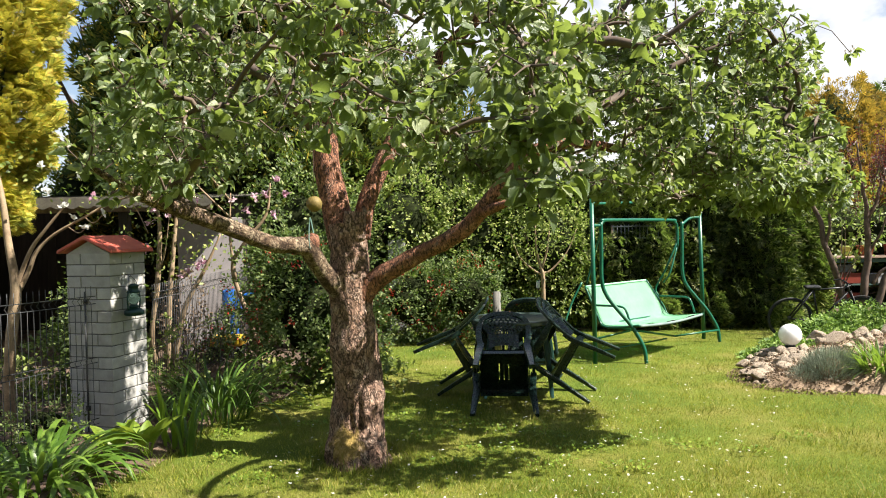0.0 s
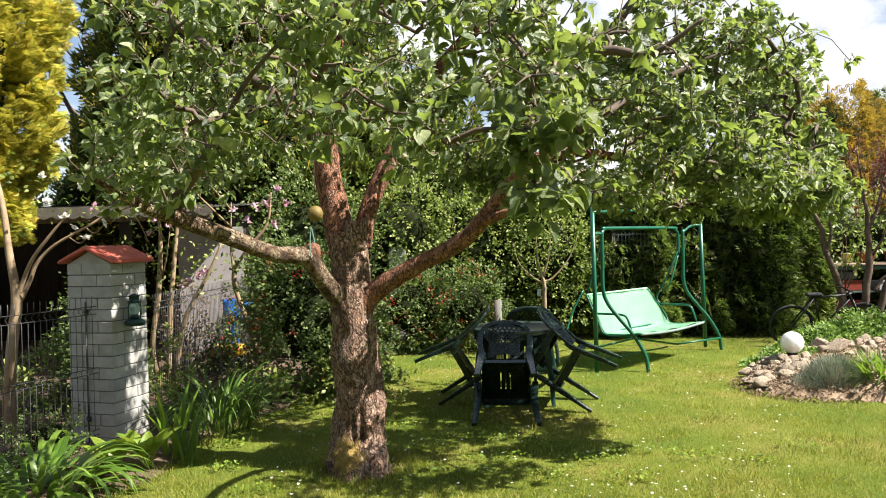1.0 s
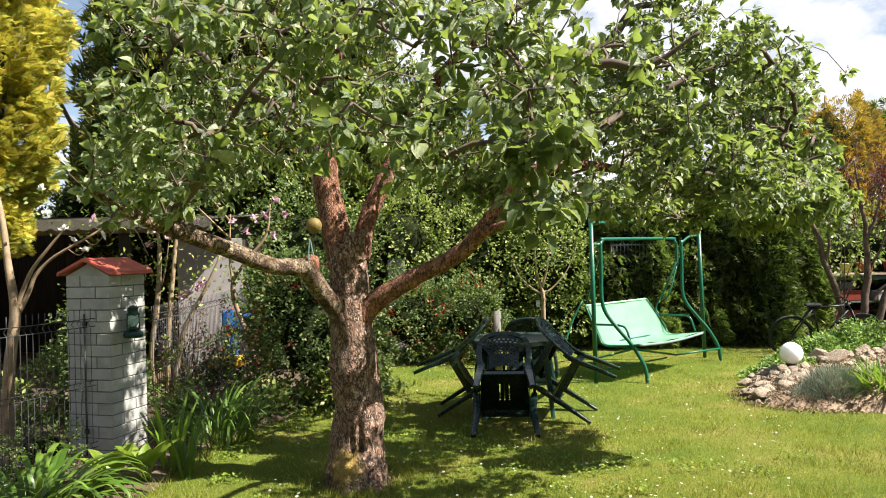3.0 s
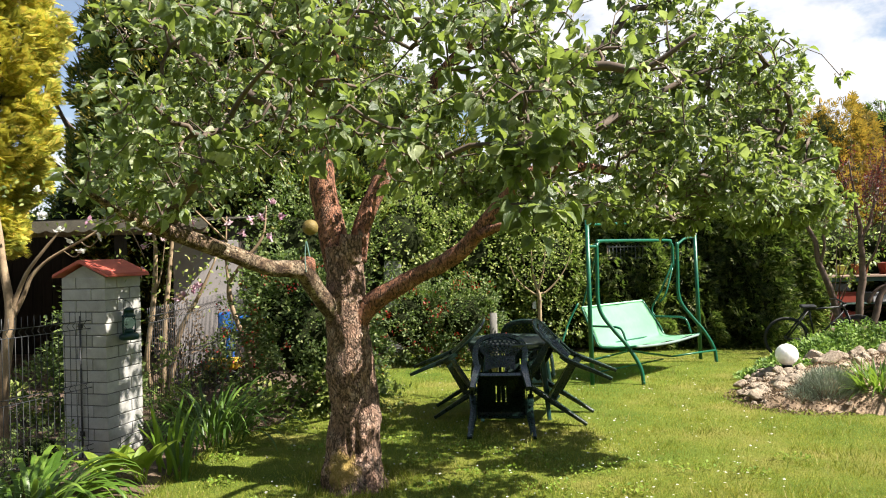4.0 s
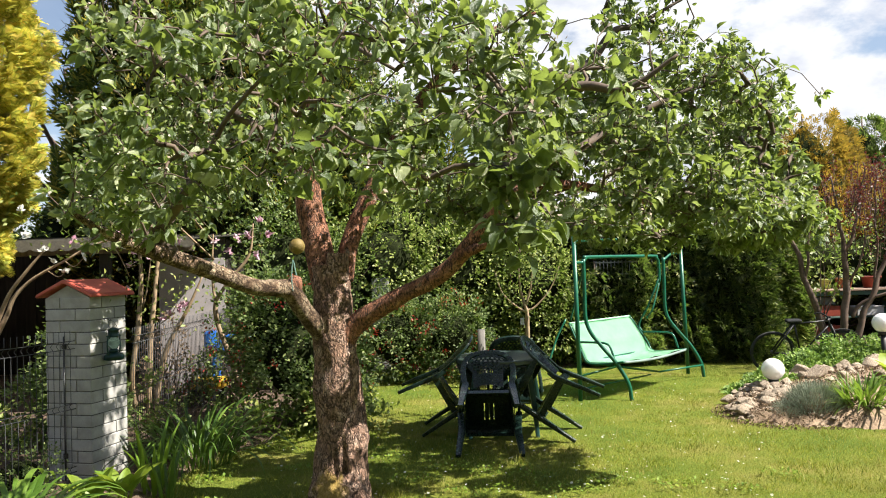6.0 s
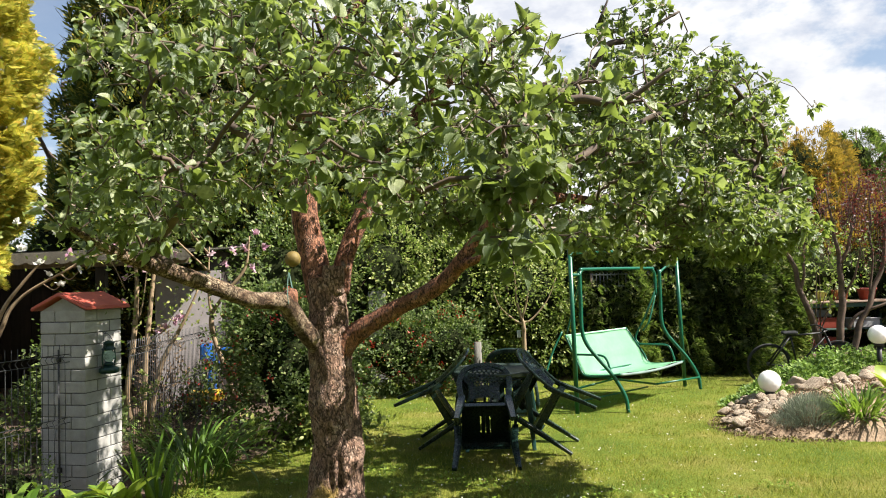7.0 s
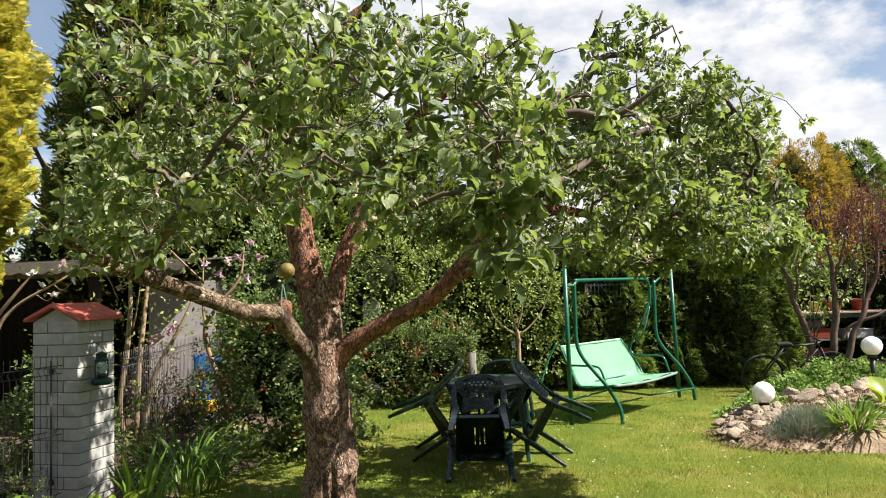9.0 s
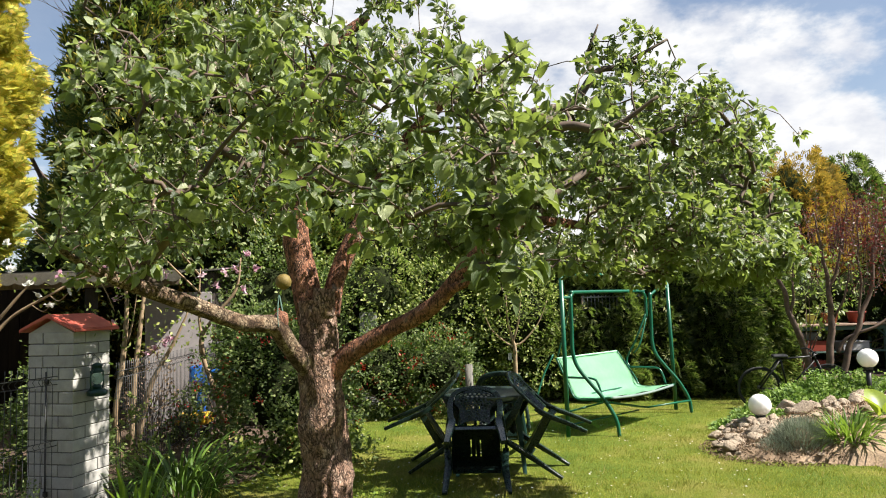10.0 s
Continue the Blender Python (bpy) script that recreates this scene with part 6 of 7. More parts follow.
for a_, b_, c_ in [((-2.45, 8.3, 2.0), (-2.5, 7.6, 2.3), (-2.5, 6.9, 2.6)), ((-2.45, 8.3, 1.8), (-2.8, 7.8, 2.3), (-3.05, 7.4, 2.75))]:
    tube("limb", [tuple(np.array(q) - o) for q in (a_, b_, c_)], [0.014, 0.011, 0.005], M["pale_stem"], t, sides=6)

# small leafy bushes by the fence
shrub("fence_bush", (-3.2, 6.75), [((-0.1, 0, 0.75), (0.34, 0.3, 0.65)), ((-0.2, 0.1, 0.4), (0.25, 0.25, 0.4)), ((0.08, 0, 1.2), (0.18, 0.2, 0.35))], 4200, 0.05, "shrub_leaf", "small-leaved green bush behind the fence", seed=51, stems=8)
shrub("fence_bush", (-4.1, 6.3), [((0, 0, 0.2), (0.5, 0.4, 0.3))], 1200, 0.06, "shrub_light", "low light green plants behind the fence", seed=52, core=False)
shrub("fence_bush", (-3.75, 7.1), [((0, 0, 0.3), (0.45, 0.35, 0.4)), ((0.3, 0.4, 0.25), (0.35, 0.35, 0.35))], 3200, 0.055, "shrub_leaf", "low dark green plants behind the fence", seed=67, core=False)
shrub("flowering_bush", (-2.68, 8.72), [((0, 0, 0.2), (0.34, 0.2, 0.26)), ((-0.1, 0, 0.4), (0.16, 0.15, 0.2))], 1300, 0.05, "shrub_leaf", "low green bush growing through the fence", flowers=("red_petal", 6, 0.04), seed=69, core=False)
shrub("flowering_bush", (-2.35, 8.7), [((-0.1, 0, 0.4), (0.34, 0.22, 0.4)), ((0.25, 0, 0.75), (0.28, 0.22, 0.4)), ((-0.2, 0, 0.85), (0.14, 0.15, 0.25))], 1700, 0.05, "shrub_leaf", "loose green bush with red blossom before the toys", flowers=("red_petal", 24, 0.045), seed=68, core=False)
shrub("box_bush", (-2.95, 5.2), [((0, 0, 0.2), (0.27, 0.24, 0.24)), ((0.1, -0.15, 0.12), (0.2, 0.2, 0.17))], 2200, 0.026, "shrub_leaf", "low dark small-leaved bush at the pillar's foot", seed=53)
shrub("climbing_plant", (-2.42, 6.4), [((0, 0.02, 0.45), (0.07, 0.16, 0.45)), ((0.02, 0.25, 0.25), (0.1, 0.2, 0.25))], 900, 0.04, "shrub_light", "thin green plant climbing beside the pillar", seed=54, core=False)
shrub("leafy_shrub", (-2.1, 9.75), [((0, 0, 0.9), (0.45, 0.4, 0.7)), ((0.4, 0, 0.6), (0.5, 0.4, 0.6))], 3200, 0.055, "shrub_leaf", "green shrub with red blossom by the fence", flowers=("red_petal", 30, 0.05), seed=55)
shrub("leafy_shrub", (-6.9, 13.2), [((0, 0, 1.9), (0.9, 0.6, 1.7)), ((-1.2, 0, 1.6), (0.9, 0.6, 1.4))], 4500, 0.10, "shrub_leaf", "tall dark shrub behind the shed", seed=64)
shrub("leafy_shrub", (-7.0, 7.0), [((0, 0, 0.9), (1.2, 0.9, 1.1)), ((-1.0, -1.5, 0.8), (1.0, 0.9, 1.0))], 2600, 0.09, "shrub_leaf", "dense green shrub beyond the fence", seed=56)
shrub("rose_shoots", (-0.98, 7.15), [((0, 0, 0.25), (0.3, 0.3, 0.3)), ((0.15, 0.2, 0.1), (0.4, 0.3, 0.15))], 1500, 0.06, "shrub_light", "light green young shoots at the foot of the shrub", seed=57, core=False)
shrub("rose_shoots", (-1.75, 6.95), [((0, 0, 0.12), (0.35, 0.3, 0.16)), ((0.3, 0.3, 0.1), (0.3, 0.3, 0.13))], 900, 0.055, "shrub_light", "low green shoots on the flower bed", seed=65, core=False)
shrub("leafy_shrub", (-0.3, 12.6), [((0, 0, 2.2), (1.3, 0.6, 1.0)), ((-1.6, 0, 2.0), (1.0, 0.6, 1.1))], 4200, 0.10, "shrub_light", "tall light green shrub", seed=58, stems=10)


shrub("withered_shrub", (-3.2, 8.75), [((0, 0, 0.4), (0.28, 0.3, 0.45)), ((0.0, 0, 0.8), (0.2, 0.2, 0.35))], 1500, 0.045, "dry", "withered brown shrub before the shed wall", seed=63, core=False, stems=26)


# ---- toys by the shed ----
def toy_things():
    s = thing("toy_slide", pose(-2.76, 9.2, 0), "blue plastic toy slide half hidden by shrubs", "toy")
    tube("rail", [(0, 0, 0.0), (0.0, 0, 0.45), (0.12, 0, 0.78), (0.35, 0, 0.86), (0.5, 0.0, 0.80)], 0.022, M["blue_plastic"], s)
    tube("rail", [(0, 0.3, 0.0), (0.0, 0.3, 0.45), (0.12, 0.3, 0.78), (0.35, 0.3, 0.86), (0.5, 0.3, 0.80)], 0.022, M["blue_plastic"], s)
    part("chute", box_bm(0.11, 0.24, 0.22, (-0.03, 0.02, 0.80), 0.03), M["blue_plastic"], s)
    for z in (0.25, 0.45):
        part("rung", box_bm(0.03, 0.3, 0.04, (0.0, 0.15, z), 0.008), M["blue_plastic"], s)
    c = thing("toy_cart", pose(-2.78, 9.1, 0), "yellow plastic toy cart on the ground", "toy")
    part("tub", box_bm(0.42, 0.3, 0.13, (0, 0, 0.26), 0.035), M["yellow_plastic"], c)
    for x in (-0.14, 0.14):
        for y in (-0.15, 0.15):
            b = bmesh.new()
            bmesh.ops.create_cone(b, cap_ends=True, segments=20, radius1=0.1, radius2=0.1, depth=0.04, matrix=Matrix.Translation((x, y, 0.1)) @ Matrix.Rotation(math.pi / 2, 4, "X"))
            bmesh.ops.bevel(b, geom=b.edges[:], offset=0.008, segments=1, affect="EDGES")
            part("wheel", b, M["black"], c)


toy_things()


# ---- strap-leaved plants ----
def strap_mesh(length, width, arch, twist, seg=8):
    """One arching leaf with a keel: it rises along z and leans over to +y."""
    V, F = [], []
    y = z = 0.0
    for k in range(seg + 1):
        t = k / seg
        w = width * (0.55 + 0.9 * t if t < 0.35 else 0.88 * (1 - ((t - 0.35) / 0.65) ** 2.2) + 0.004)
        a = arch * t ** 1.5
        if k:
            y += length / seg * math.sin(a)
            z += length / seg * math.cos(a)
        tw = twist * t
        cx, sx = math.cos(tw), math.sin(tw)
        V += [(-w * cx, y - w * sx + 0.25 * w, z), (0, y, z), (w * cx, y + w * sx + 0.25 * w, z)]
    for k in range(seg):
        a = 3 * k
        F += [(a, a + 1, a + 4, a + 3), (a + 1, a + 2, a + 5, a + 4)]
    return raw_mesh("leaf", V, F)


def clump(name, at, n, shapes, key, label, category, spread=0.12, lean=(5, 35), scale=(0.7, 1.1), seed=1, z=0.03):
    r = np.random.default_rng(seed)
    t = thing(name, pose(at[0], at[1], z), label, category)
    meshes = []
    for sh in shapes:
        me = strap_mesh(*sh)
        me.materials.append(M[key])
        meshes.append(me)
    for k in range(n):
        a = r.uniform(0, 360)
        d = spread * math.sqrt(r.random())
        ob = link_mesh("leaf", meshes[k % len(meshes)], None, t)
        ob.matrix_local = pose(-d * math.sin(radians(a)), d * math.cos(radians(a)), -0.03, -r.uniform(*lean), 0, a + r.normal(0, 25)) @ Matrix.Scale(r.uniform(*scale), 4)
    return t


BROAD = [(0.62, 0.021, 1.9, 0.3), (0.68, 0.023, 2.3, -0.3), (0.52, 0.02, 1.3, 0.2), (0.7, 0.022, 2.6, 0.4)]
DAYLILY = [(0.78, 0.013, 1.7, 0.4), (0.85, 0.015, 2.1, -0.3), (0.66, 0.013, 1.2, 0.2), (0.90, 0.014, 2.4, 0.5), (0.60, 0.012, 0.8, -0.4)]
clump("daylily_clump", (-1.98, 6.2), 150, DAYLILY, "strap", "large clump of arching green daylily leaves", "daylily", 0.3, (4, 42), (0.7, 1.08), 61)
clump("daylily_clump", (-2.2, 6.75), 60, DAYLILY, "strap", "clump of arching green daylily leaves", "daylily", 0.2, (4, 35), (0.6, 1.0), 62)
clump("daylily_clump", (-2.62, 4.45), 130, BROAD, "strap_mid", "broad clump of arching green leaves", "daylily", 0.3, (6, 48), (0.8, 1.15), 63)
clump("daylily_clump", (-2.95, 4.1), 70, BROAD, "strap_mid", "broad clump of arching green leaves", "daylily", 0.22, (8, 45), (0.6, 0.95), 64)
IRIS = [(0.52, 0.019, 0.35, 0.1), (0.46, 0.021, 0.25, -0.15), (0.58, 0.018, 0.6, 0.2)]
clump("iris_clump", (-2.03, 5.32), 15, IRIS, "strap_light", "upright sword-shaped iris leaves", "iris", 0.1, (2, 20), (0.8, 1.1), 65)
clump("iris_clump", (-1.88, 5.12), 12, IRIS, "strap", "upright sword-shaped iris leaves", "iris", 0.08, (2, 16), (0.65, 0.9), 66)
GRASSY = [(0.42, 0.011, 1.1, 0.2), (0.38, 0.010, 0.7, -0.2), (0.46, 0.011, 1.5, 0.3), (0.34, 0.010, 0.4, 0.1)]


def hosta_mesh(length, width, seg=8):
    """A broad ribbed leaf on a stalk, cupped and arching over."""
    V, F = [], []
    stalk = 0.45
    y = z = 0.0
    cols = 7
    rows = seg + 4
    for k in range(rows + 1):
        t = k / rows
        a = 0.12 + 0.75 * t ** 2
        if k:
            y += length / rows * math.sin(a)
            z += length / rows * math.cos(a)
        u = (t - stalk) / (1 - stalk)
        w = 0.006 if u <= 0 else 0.006 + width * (math.sin(math.pi * u ** 0.62) ** 0.8)
        for i in range(cols):
            s = 2 * i / (cols - 1) - 1
            lift = (0.35 * abs(s) ** 1.5 + 0.05 * (i % 2)) * w
            V.append((w * s, y - lift * math.cos(a) * 0.6, z + lift * math.sin(a)))
    for k in range(rows):
        for i in range(cols - 1):
            a = k * cols + i
            F.append((a, a + 1, a + cols + 1, a + cols))
    return raw_mesh("leaf", V, F)


def hosta(at, n, key, label, z, scale=(0.8, 1.1), seed=1, size=0.33, width=0.05, lean=(0, 24)):
    r = np.random.default_rng(seed)
    t = thing("hosta", pose(at[0], at[1], z), label, "hosta")
    ms = [hosta_mesh(size, width), hosta_mesh(size * 0.85, width * 1.15), hosta_mesh(size * 1.1, width * 0.9)]
    for m_ in ms:
        m_.materials.append(M[key])
    for k in range(n):
        a = 360 * k / n + r.uniform(-20, 20)
        d = 0.05 * r.random()
        ob = link_mesh("leaf", ms[k % 3], None, t)
        ob.matrix_local = pose(-d * math.sin(radians(a)), d * math.cos(radians(a)), -0.02, -r.uniform(*lean), 0, a) @ Matrix.Scale(r.uniform(*scale), 4)


hosta((-2.30, 4.93), 11, "hosta", "young light green hosta with broad leaves", 0.04, seed=71)
hosta((-2.12, 5.02), 13, "hosta", "young light green hosta with broad leaves", 0.04, seed=72)

# small plants and crumbs on the bare soil
r5 = np.random.default_rng(12)
n = 900
p = np.column_stack([r5.uniform(-3.2, -1.6, n), r5.uniform(3.8, 7.4, n), np.zeros(n)])
p[:, 2] = [bed_height(bed_left)(a, b) for a, b in p[:, :2]]
p = p[p[:, 2] > 0.0]
me = scatter("leaf_litter", SMALL, p + (0, 0, 0.006), rand_dirs(len(p), r5) * (1, 1, 0.3), rand_dirs(len(p), r5) + (0, 0, 1.5), r5.uniform(0.015, 0.05, len(p)))
tagged(link_mesh("leaf_litter", me, M["dry"]), "dry leaf litter on the flower bed", "leaf litter", kind="stuff")


# ---- rockery ----
def stone_meshes():
    out = []
    for k in range(8):
        b = bmesh.new()
        bmesh.ops.create_icosphere(b, subdivisions=3, radius=1.0)
        r = np.random.default_rng(80 + k)
        planes = [(Vector(rand_dirs(1, r)[0]), r.uniform(0.5, 0.85)) for _ in range(11)]
        for v in b.verts:
            for nn, d in planes:
                q = v.co.dot(nn)
                if q > d:
                    v.co -= nn * (q - d) * 0.97
            v.co *= 1 + 0.10 * noise.noise(v.co * 1.8 + Vector((k * 5, 0, 0))) + 0.05 * noise.noise(v.co * 5)
        for f in b.faces:
            f.smooth = True
        me = bpy.data.meshes.new("stone")
        b.to_mesh(me)
        b.free()
        me.materials.append(M["stone"])
        out.append(me)
    return out


STONES = stone_meshes()


def stone(x, y, sx, sy, sz, k, sink=0.3, label="weathered brown fieldstone in the rockery"):
    ob = new("stone", STONES[k % 8])
    z = max(0.0, rock_height(x, y))
    ob.matrix_world = pose(x, y, z + sz * (1 - sink) - 0.01, random.uniform(-15, 15), random.uniform(-15, 15), random.uniform(0, 360)) @ Matrix.Diagonal((sx, sy, sz, 1))
    return tagged(ob, label, "stone", "rockery stones")


random.seed(4)
for x, y, sx, sy, sz in [(4.45, 8.1, 0.17, 0.10, 0.10), (4.5, 8.5, 0.14, 0.11, 0.12), (5.2, 8.3, 0.13, 0.12, 0.10), (5.55, 8.75, 0.16, 0.12, 0.10), (5.1, 8.65, 0.12, 0.1, 0.07), (4.85, 8.6, 0.10, 0.08, 0.07), (5.6, 8.25, 0.15, 0.12, 0.08), (5.85, 8.6, 0.16, 0.13, 0.1), (5.9, 9.15, 0.12, 0.1, 0.12), (6.3, 8.7, 0.2, 0.16, 0.13)]:
    stone(x, y, sx, sy, sz, random.randrange(8), label="large rounded brown boulder in the rockery")
for k in range(230):
    # the stony slope towards the lawn, thinning out along its foot
    a = math.radians(152 + 90 * random.random() ** 1.7)
    q = random.uniform(0.70, 0.97) if a < 3.5 else random.uniform(0.6, 1.0)
    y = ROCKERY[1] + ROCKERY[4 if a < math.pi else 3] * q * math.sin(a)
    x = ROCKERY[0] + ROCKERY[2] * q * math.cos(a) + ROCKERY[5] * (y - 7.4)
    s = (random.uniform(0.17, 0.29) ** 2 if a < 3.5 else random.uniform(0.12, 0.2) ** 2)
    stone(x, y, s * random.uniform(1, 1.8), s, s * random.uniform(0.45, 0.9), k, random.uniform(0.3, 0.75), label="small rough fieldstone on the rockery slope")
for k in range(70):
    x, y = random.uniform(4.3, 6.6), random.uniform(7.6, 9.0)
    s = random.uniform(0.03, 0.085)
    stone(x, y, s * random.uniform(1, 1.5), s, s * 0.8, k)


def cover_plants(name, n, region, height, size, key, label, seed, template=None, flat=0.5):
    """Low leafy cover over part of the mound: region gives x, y and thickness (0 to 1)."""
    r = np.random.default_rng(seed)
    pos, sz = [], []
    while len(pos) < n:
        x, y, k = region(r)
        if k <= 0:
            continue
        pos.append((x, y, max(0, rock_height(x, y)) + height * k * r.random() ** 0.6))
    pos = np.array(pos)
    al = rand_dirs(n, r) + (0, 0, 0.4)
    nm = rand_dirs(n, r) * flat + (0.1, -0.2, 1)
    me = scatter(name, template or SMALL, pos, al, nm, r.uniform(0.6, 1.25, n) * size)
    return tagged(link_mesh(name, me, M[key]), label, "ground cover", kind="stuff")


def patch(cx, cy, rx, ry):
    def f(r):
        a, q = r.uniform(0, 6.283), math.sqrt(r.random())
        x, y = cx + rx * q * math.cos(a), cy + ry * q * math.sin(a)
        return x, y, max(0.15, 1 - q ** 2) * (0.75 + 0.5 * noise.noise((x * 4, y * 4, 1)))
    return f


cover_plants("periwinkle", 5500, patch(4.65, 9.0, 0.55, 0.5), 0.42, 0.05, "vinca", "glossy light green ground cover over the rockery", 99)
cover_plants("periwinkle", 12500, patch(5.35, 9.25, 1.2, 0.62), 0.52, 0.05, "vinca", "glossy light green ground cover over the rockery", 91)
cover_plants("periwinkle", 2600, patch(6.4, 9.6, 0.9, 0.7), 0.40, 0.05, "vinca", "glossy light green ground cover over the rockery", 92)
cover_plants("periwinkle", 2200, patch(3.95, 8.45, 0.42, 0.5), 0.16, 0.05, "vinca", "green ground cover trailing round the lamp", 93)
cover_plants("periwinkle", 900, patch(4.4, 8.9, 0.4, 0.4), 0.26, 0.045, "vinca", "green ground cover trailing round the lamp", 97)
cover_plants("dry_stems", 3000, patch(4.9, 8.0, 1.2, 0.8), 0.06, 0.026, "dry", "dry brown stems and rosettes between the boulders", 98, flat=1.2)
cover_plants("dry_stems", 4200, patch(3.7, 7.25, 0.75, 0.75), 0.06, 0.026, "dry", "dry brown stems and rosettes on the slope", 94, flat=1.2)


def tuft(name, at, rad, n, ln, key, label, seed, z):
    """A dome of fine upright needles."""
    r = np.random.default_rng(seed)
    t = thing(name, pose(at[0], at[1], z), label, "plant")
    d = rand_dirs(n, r)
    d[:, 2] = np.abs(d[:, 2])
    p = d * np.array(rad) * (0.55 + 0.45 * r.random(n)[:, None])
    blade = (np.array([(-0.5, 0, 0), (0.5, 0, 0), (0.35, 0.6, 0.05), (-0.35, 0.6, 0.05), (0, 1, 0.16)], float), np.array([(0, 1, 2), (0, 2, 3), (3, 2, 4)]))
    me = scatter("foliage", blade, p, d + np.array((0, 0, 0.7)) + 0.35 * rand_dirs(n, r), rand_dirs(n, r), r.uniform(0.6, 1.2, n) * ln, r.uniform(0.0022, 0.004, n))
    tagged(link_mesh("foliage", me, M[key], t), kind="stuff")
    part("inner_wood", core_mesh("inner", [((0, 0, 0.0), tuple(rad))], 0.7), M["dry"], t, "brown woody heart", smooth=True)


tuft("lavender", (3.84, 7.02), (0.31, 0.28, 0.29), 7000, 0.075, "lavender", "grey-green cushion of lavender on the rockery", 95, 0.06)
tuft("lavender", (3.55, 6.98), (0.16, 0.16, 0.13), 1300, 0.06, "lavender", "grey-green cushion of lavender on the rockery", 96, 0.05)
clump("daylily_clump", (4.27, 6.95), 230, GRASSY, "strap_mid", "bright green tuft of narrow grassy leaves", "daylily", 0.17, (5, 60), (0.85, 1.25), 67, 0.12)
hosta((4.95, 7.35), 12, "hosta", "large light green hosta on the rockery", 0.16, seed=73, size=0.48, width=0.11, lean=(5, 45))


def globe_lamp(x, y, zc, label):
    t = thing("globe_lamp", pose(x, y, 0), label, "garden lamp", "garden globe lamps")
    z0 = max(0.0, rock_height(x, y))
    b = bmesh.new()
    bmesh.ops.create_uvsphere(b, u_segments=36, v_segments=22, radius=0.122, matrix=Matrix.Translation((0, 0, zc)))
    part("globe", b, M["globe"], t, "white opal globe", smooth=True)
    straight("collar", (0, 0, zc - 0.145), (0, 0, zc - 0.105), 0.055, M["black"], t, sides=20)
    straight("stake", (0, 0, z0 - 0.05), (0, 0, zc - 0.14), 0.03, M["black"], t, sides=14)


globe_lamp(3.88, 7.95, 0.362, "white globe garden lamp on a black stake")
globe_lamp(5.76, 8.9, 0.75, "white globe garden lamp beside the boulders")


# ---- bicycle, potting table and the red-leaved shrub ----
def bicycle():
    t = thing("bicycle", pose(5.75, 9.85, 0, 0, 0, 172) @ pose(0, 0, 0, -8, 0, 0) @ Matrix.Scale(0.87, 4), "old dark bicycle by the hedge, its metal blackened for the shade", "bicycle")

    def ring(name, c, rad, tr, key, par):
        b = bmesh.new()
        n, m_ = 48, 8
        vs = [[b.verts.new((c[0] + (rad + tr * math.cos(q)) * math.cos(a), c[1] + tr * math.sin(q), c[2] + (rad + tr * math.cos(q)) * math.sin(a))) for q in np.linspace(0, 2 * math.pi, m_, endpoint=False)] for a in np.linspace(0, 2 * math.pi, n, endpoint=False)]
        for i in range(n):
            for j in range(m_):
                b.faces.new((vs[i][j], vs[(i + 1) % n][j], vs[(i + 1) % n][(j + 1) % m_], vs[i][(j + 1) % m_]))
        return part(name, b, M[key], par, smooth=True)
    # rims, spokes and handlebar are black for the shade they stand in
    for cx in (0.0, 1.06):
        w = part("wheel", box_bm(0.05, 0.08, 0.05, (cx, 0, 0.34), 0.01), M["steel"], t)
        ring("tyre", (cx, 0, 0.34), 0.325, 0.019, "rubber", w)
        ring("rim", (cx, 0, 0.34), 0.300, 0.008, "black", w)
        for k in range(18):
            a = 2 * math.pi * k / 18
            straight("spoke", (cx, 0.02 * (-1) ** k, 0.34), (cx + 0.3 * math.cos(a), 0, 0.34 + 0.3 * math.sin(a)), 0.0013, M["black"], w, sides=4)
    K = M["black"]
    for a, b in (((0.0, 0.04, 0.34), (0.18, 0.03, 0.78)), ((0.0, -0.04, 0.34), (0.18, -0.03, 0.78)), ((0.18, 0, 0.76), (0.22, 0, 0.9)), ((0.2, 0, 0.84), (0.72, 0, 0.80)), ((0.2, 0, 0.76), (0.62, 0, 0.3)), ((0.62, 0, 0.3), (0.73, 0, 0.83)), ((0.62, 0.04, 0.3), (1.06, 0.05, 0.34)), ((0.74, 0.04, 0.8), (1.06, 0.05, 0.34)), ((0.74, -0.04, 0.8), (1.06, -0.05, 0.34))):
        straight("frame_tube", a, b, 0.015, K, t)
    tube("handlebar", [(0.33, -0.26, 0.9), (0.24, -0.2, 0.92), (0.21, 0, 0.9), (0.24, 0.2, 0.92), (0.33, 0.26, 0.9)], 0.011, K, t)
    part("saddle", box_bm(0.24, 0.13, 0.05, (0.74, 0, 0.85), 0.022), K, t)
    mud = [(0.36 * math.cos(a), 0, 0.34 + 0.36 * math.sin(a)) for a in np.linspace(0.5, 2.9, 12)]
    bar("mudguard", mud, 0.024, 0.2, K, t, n=2)
    straight("crank", (0.62, -0.07, 0.3), (0.74, -0.08, 0.2), 0.01, M["steel"], t)
    part("pedal", box_bm(0.09, 0.07, 0.02, (0.76, -0.12, 0.19), 0.004), K, t)


bicycle()


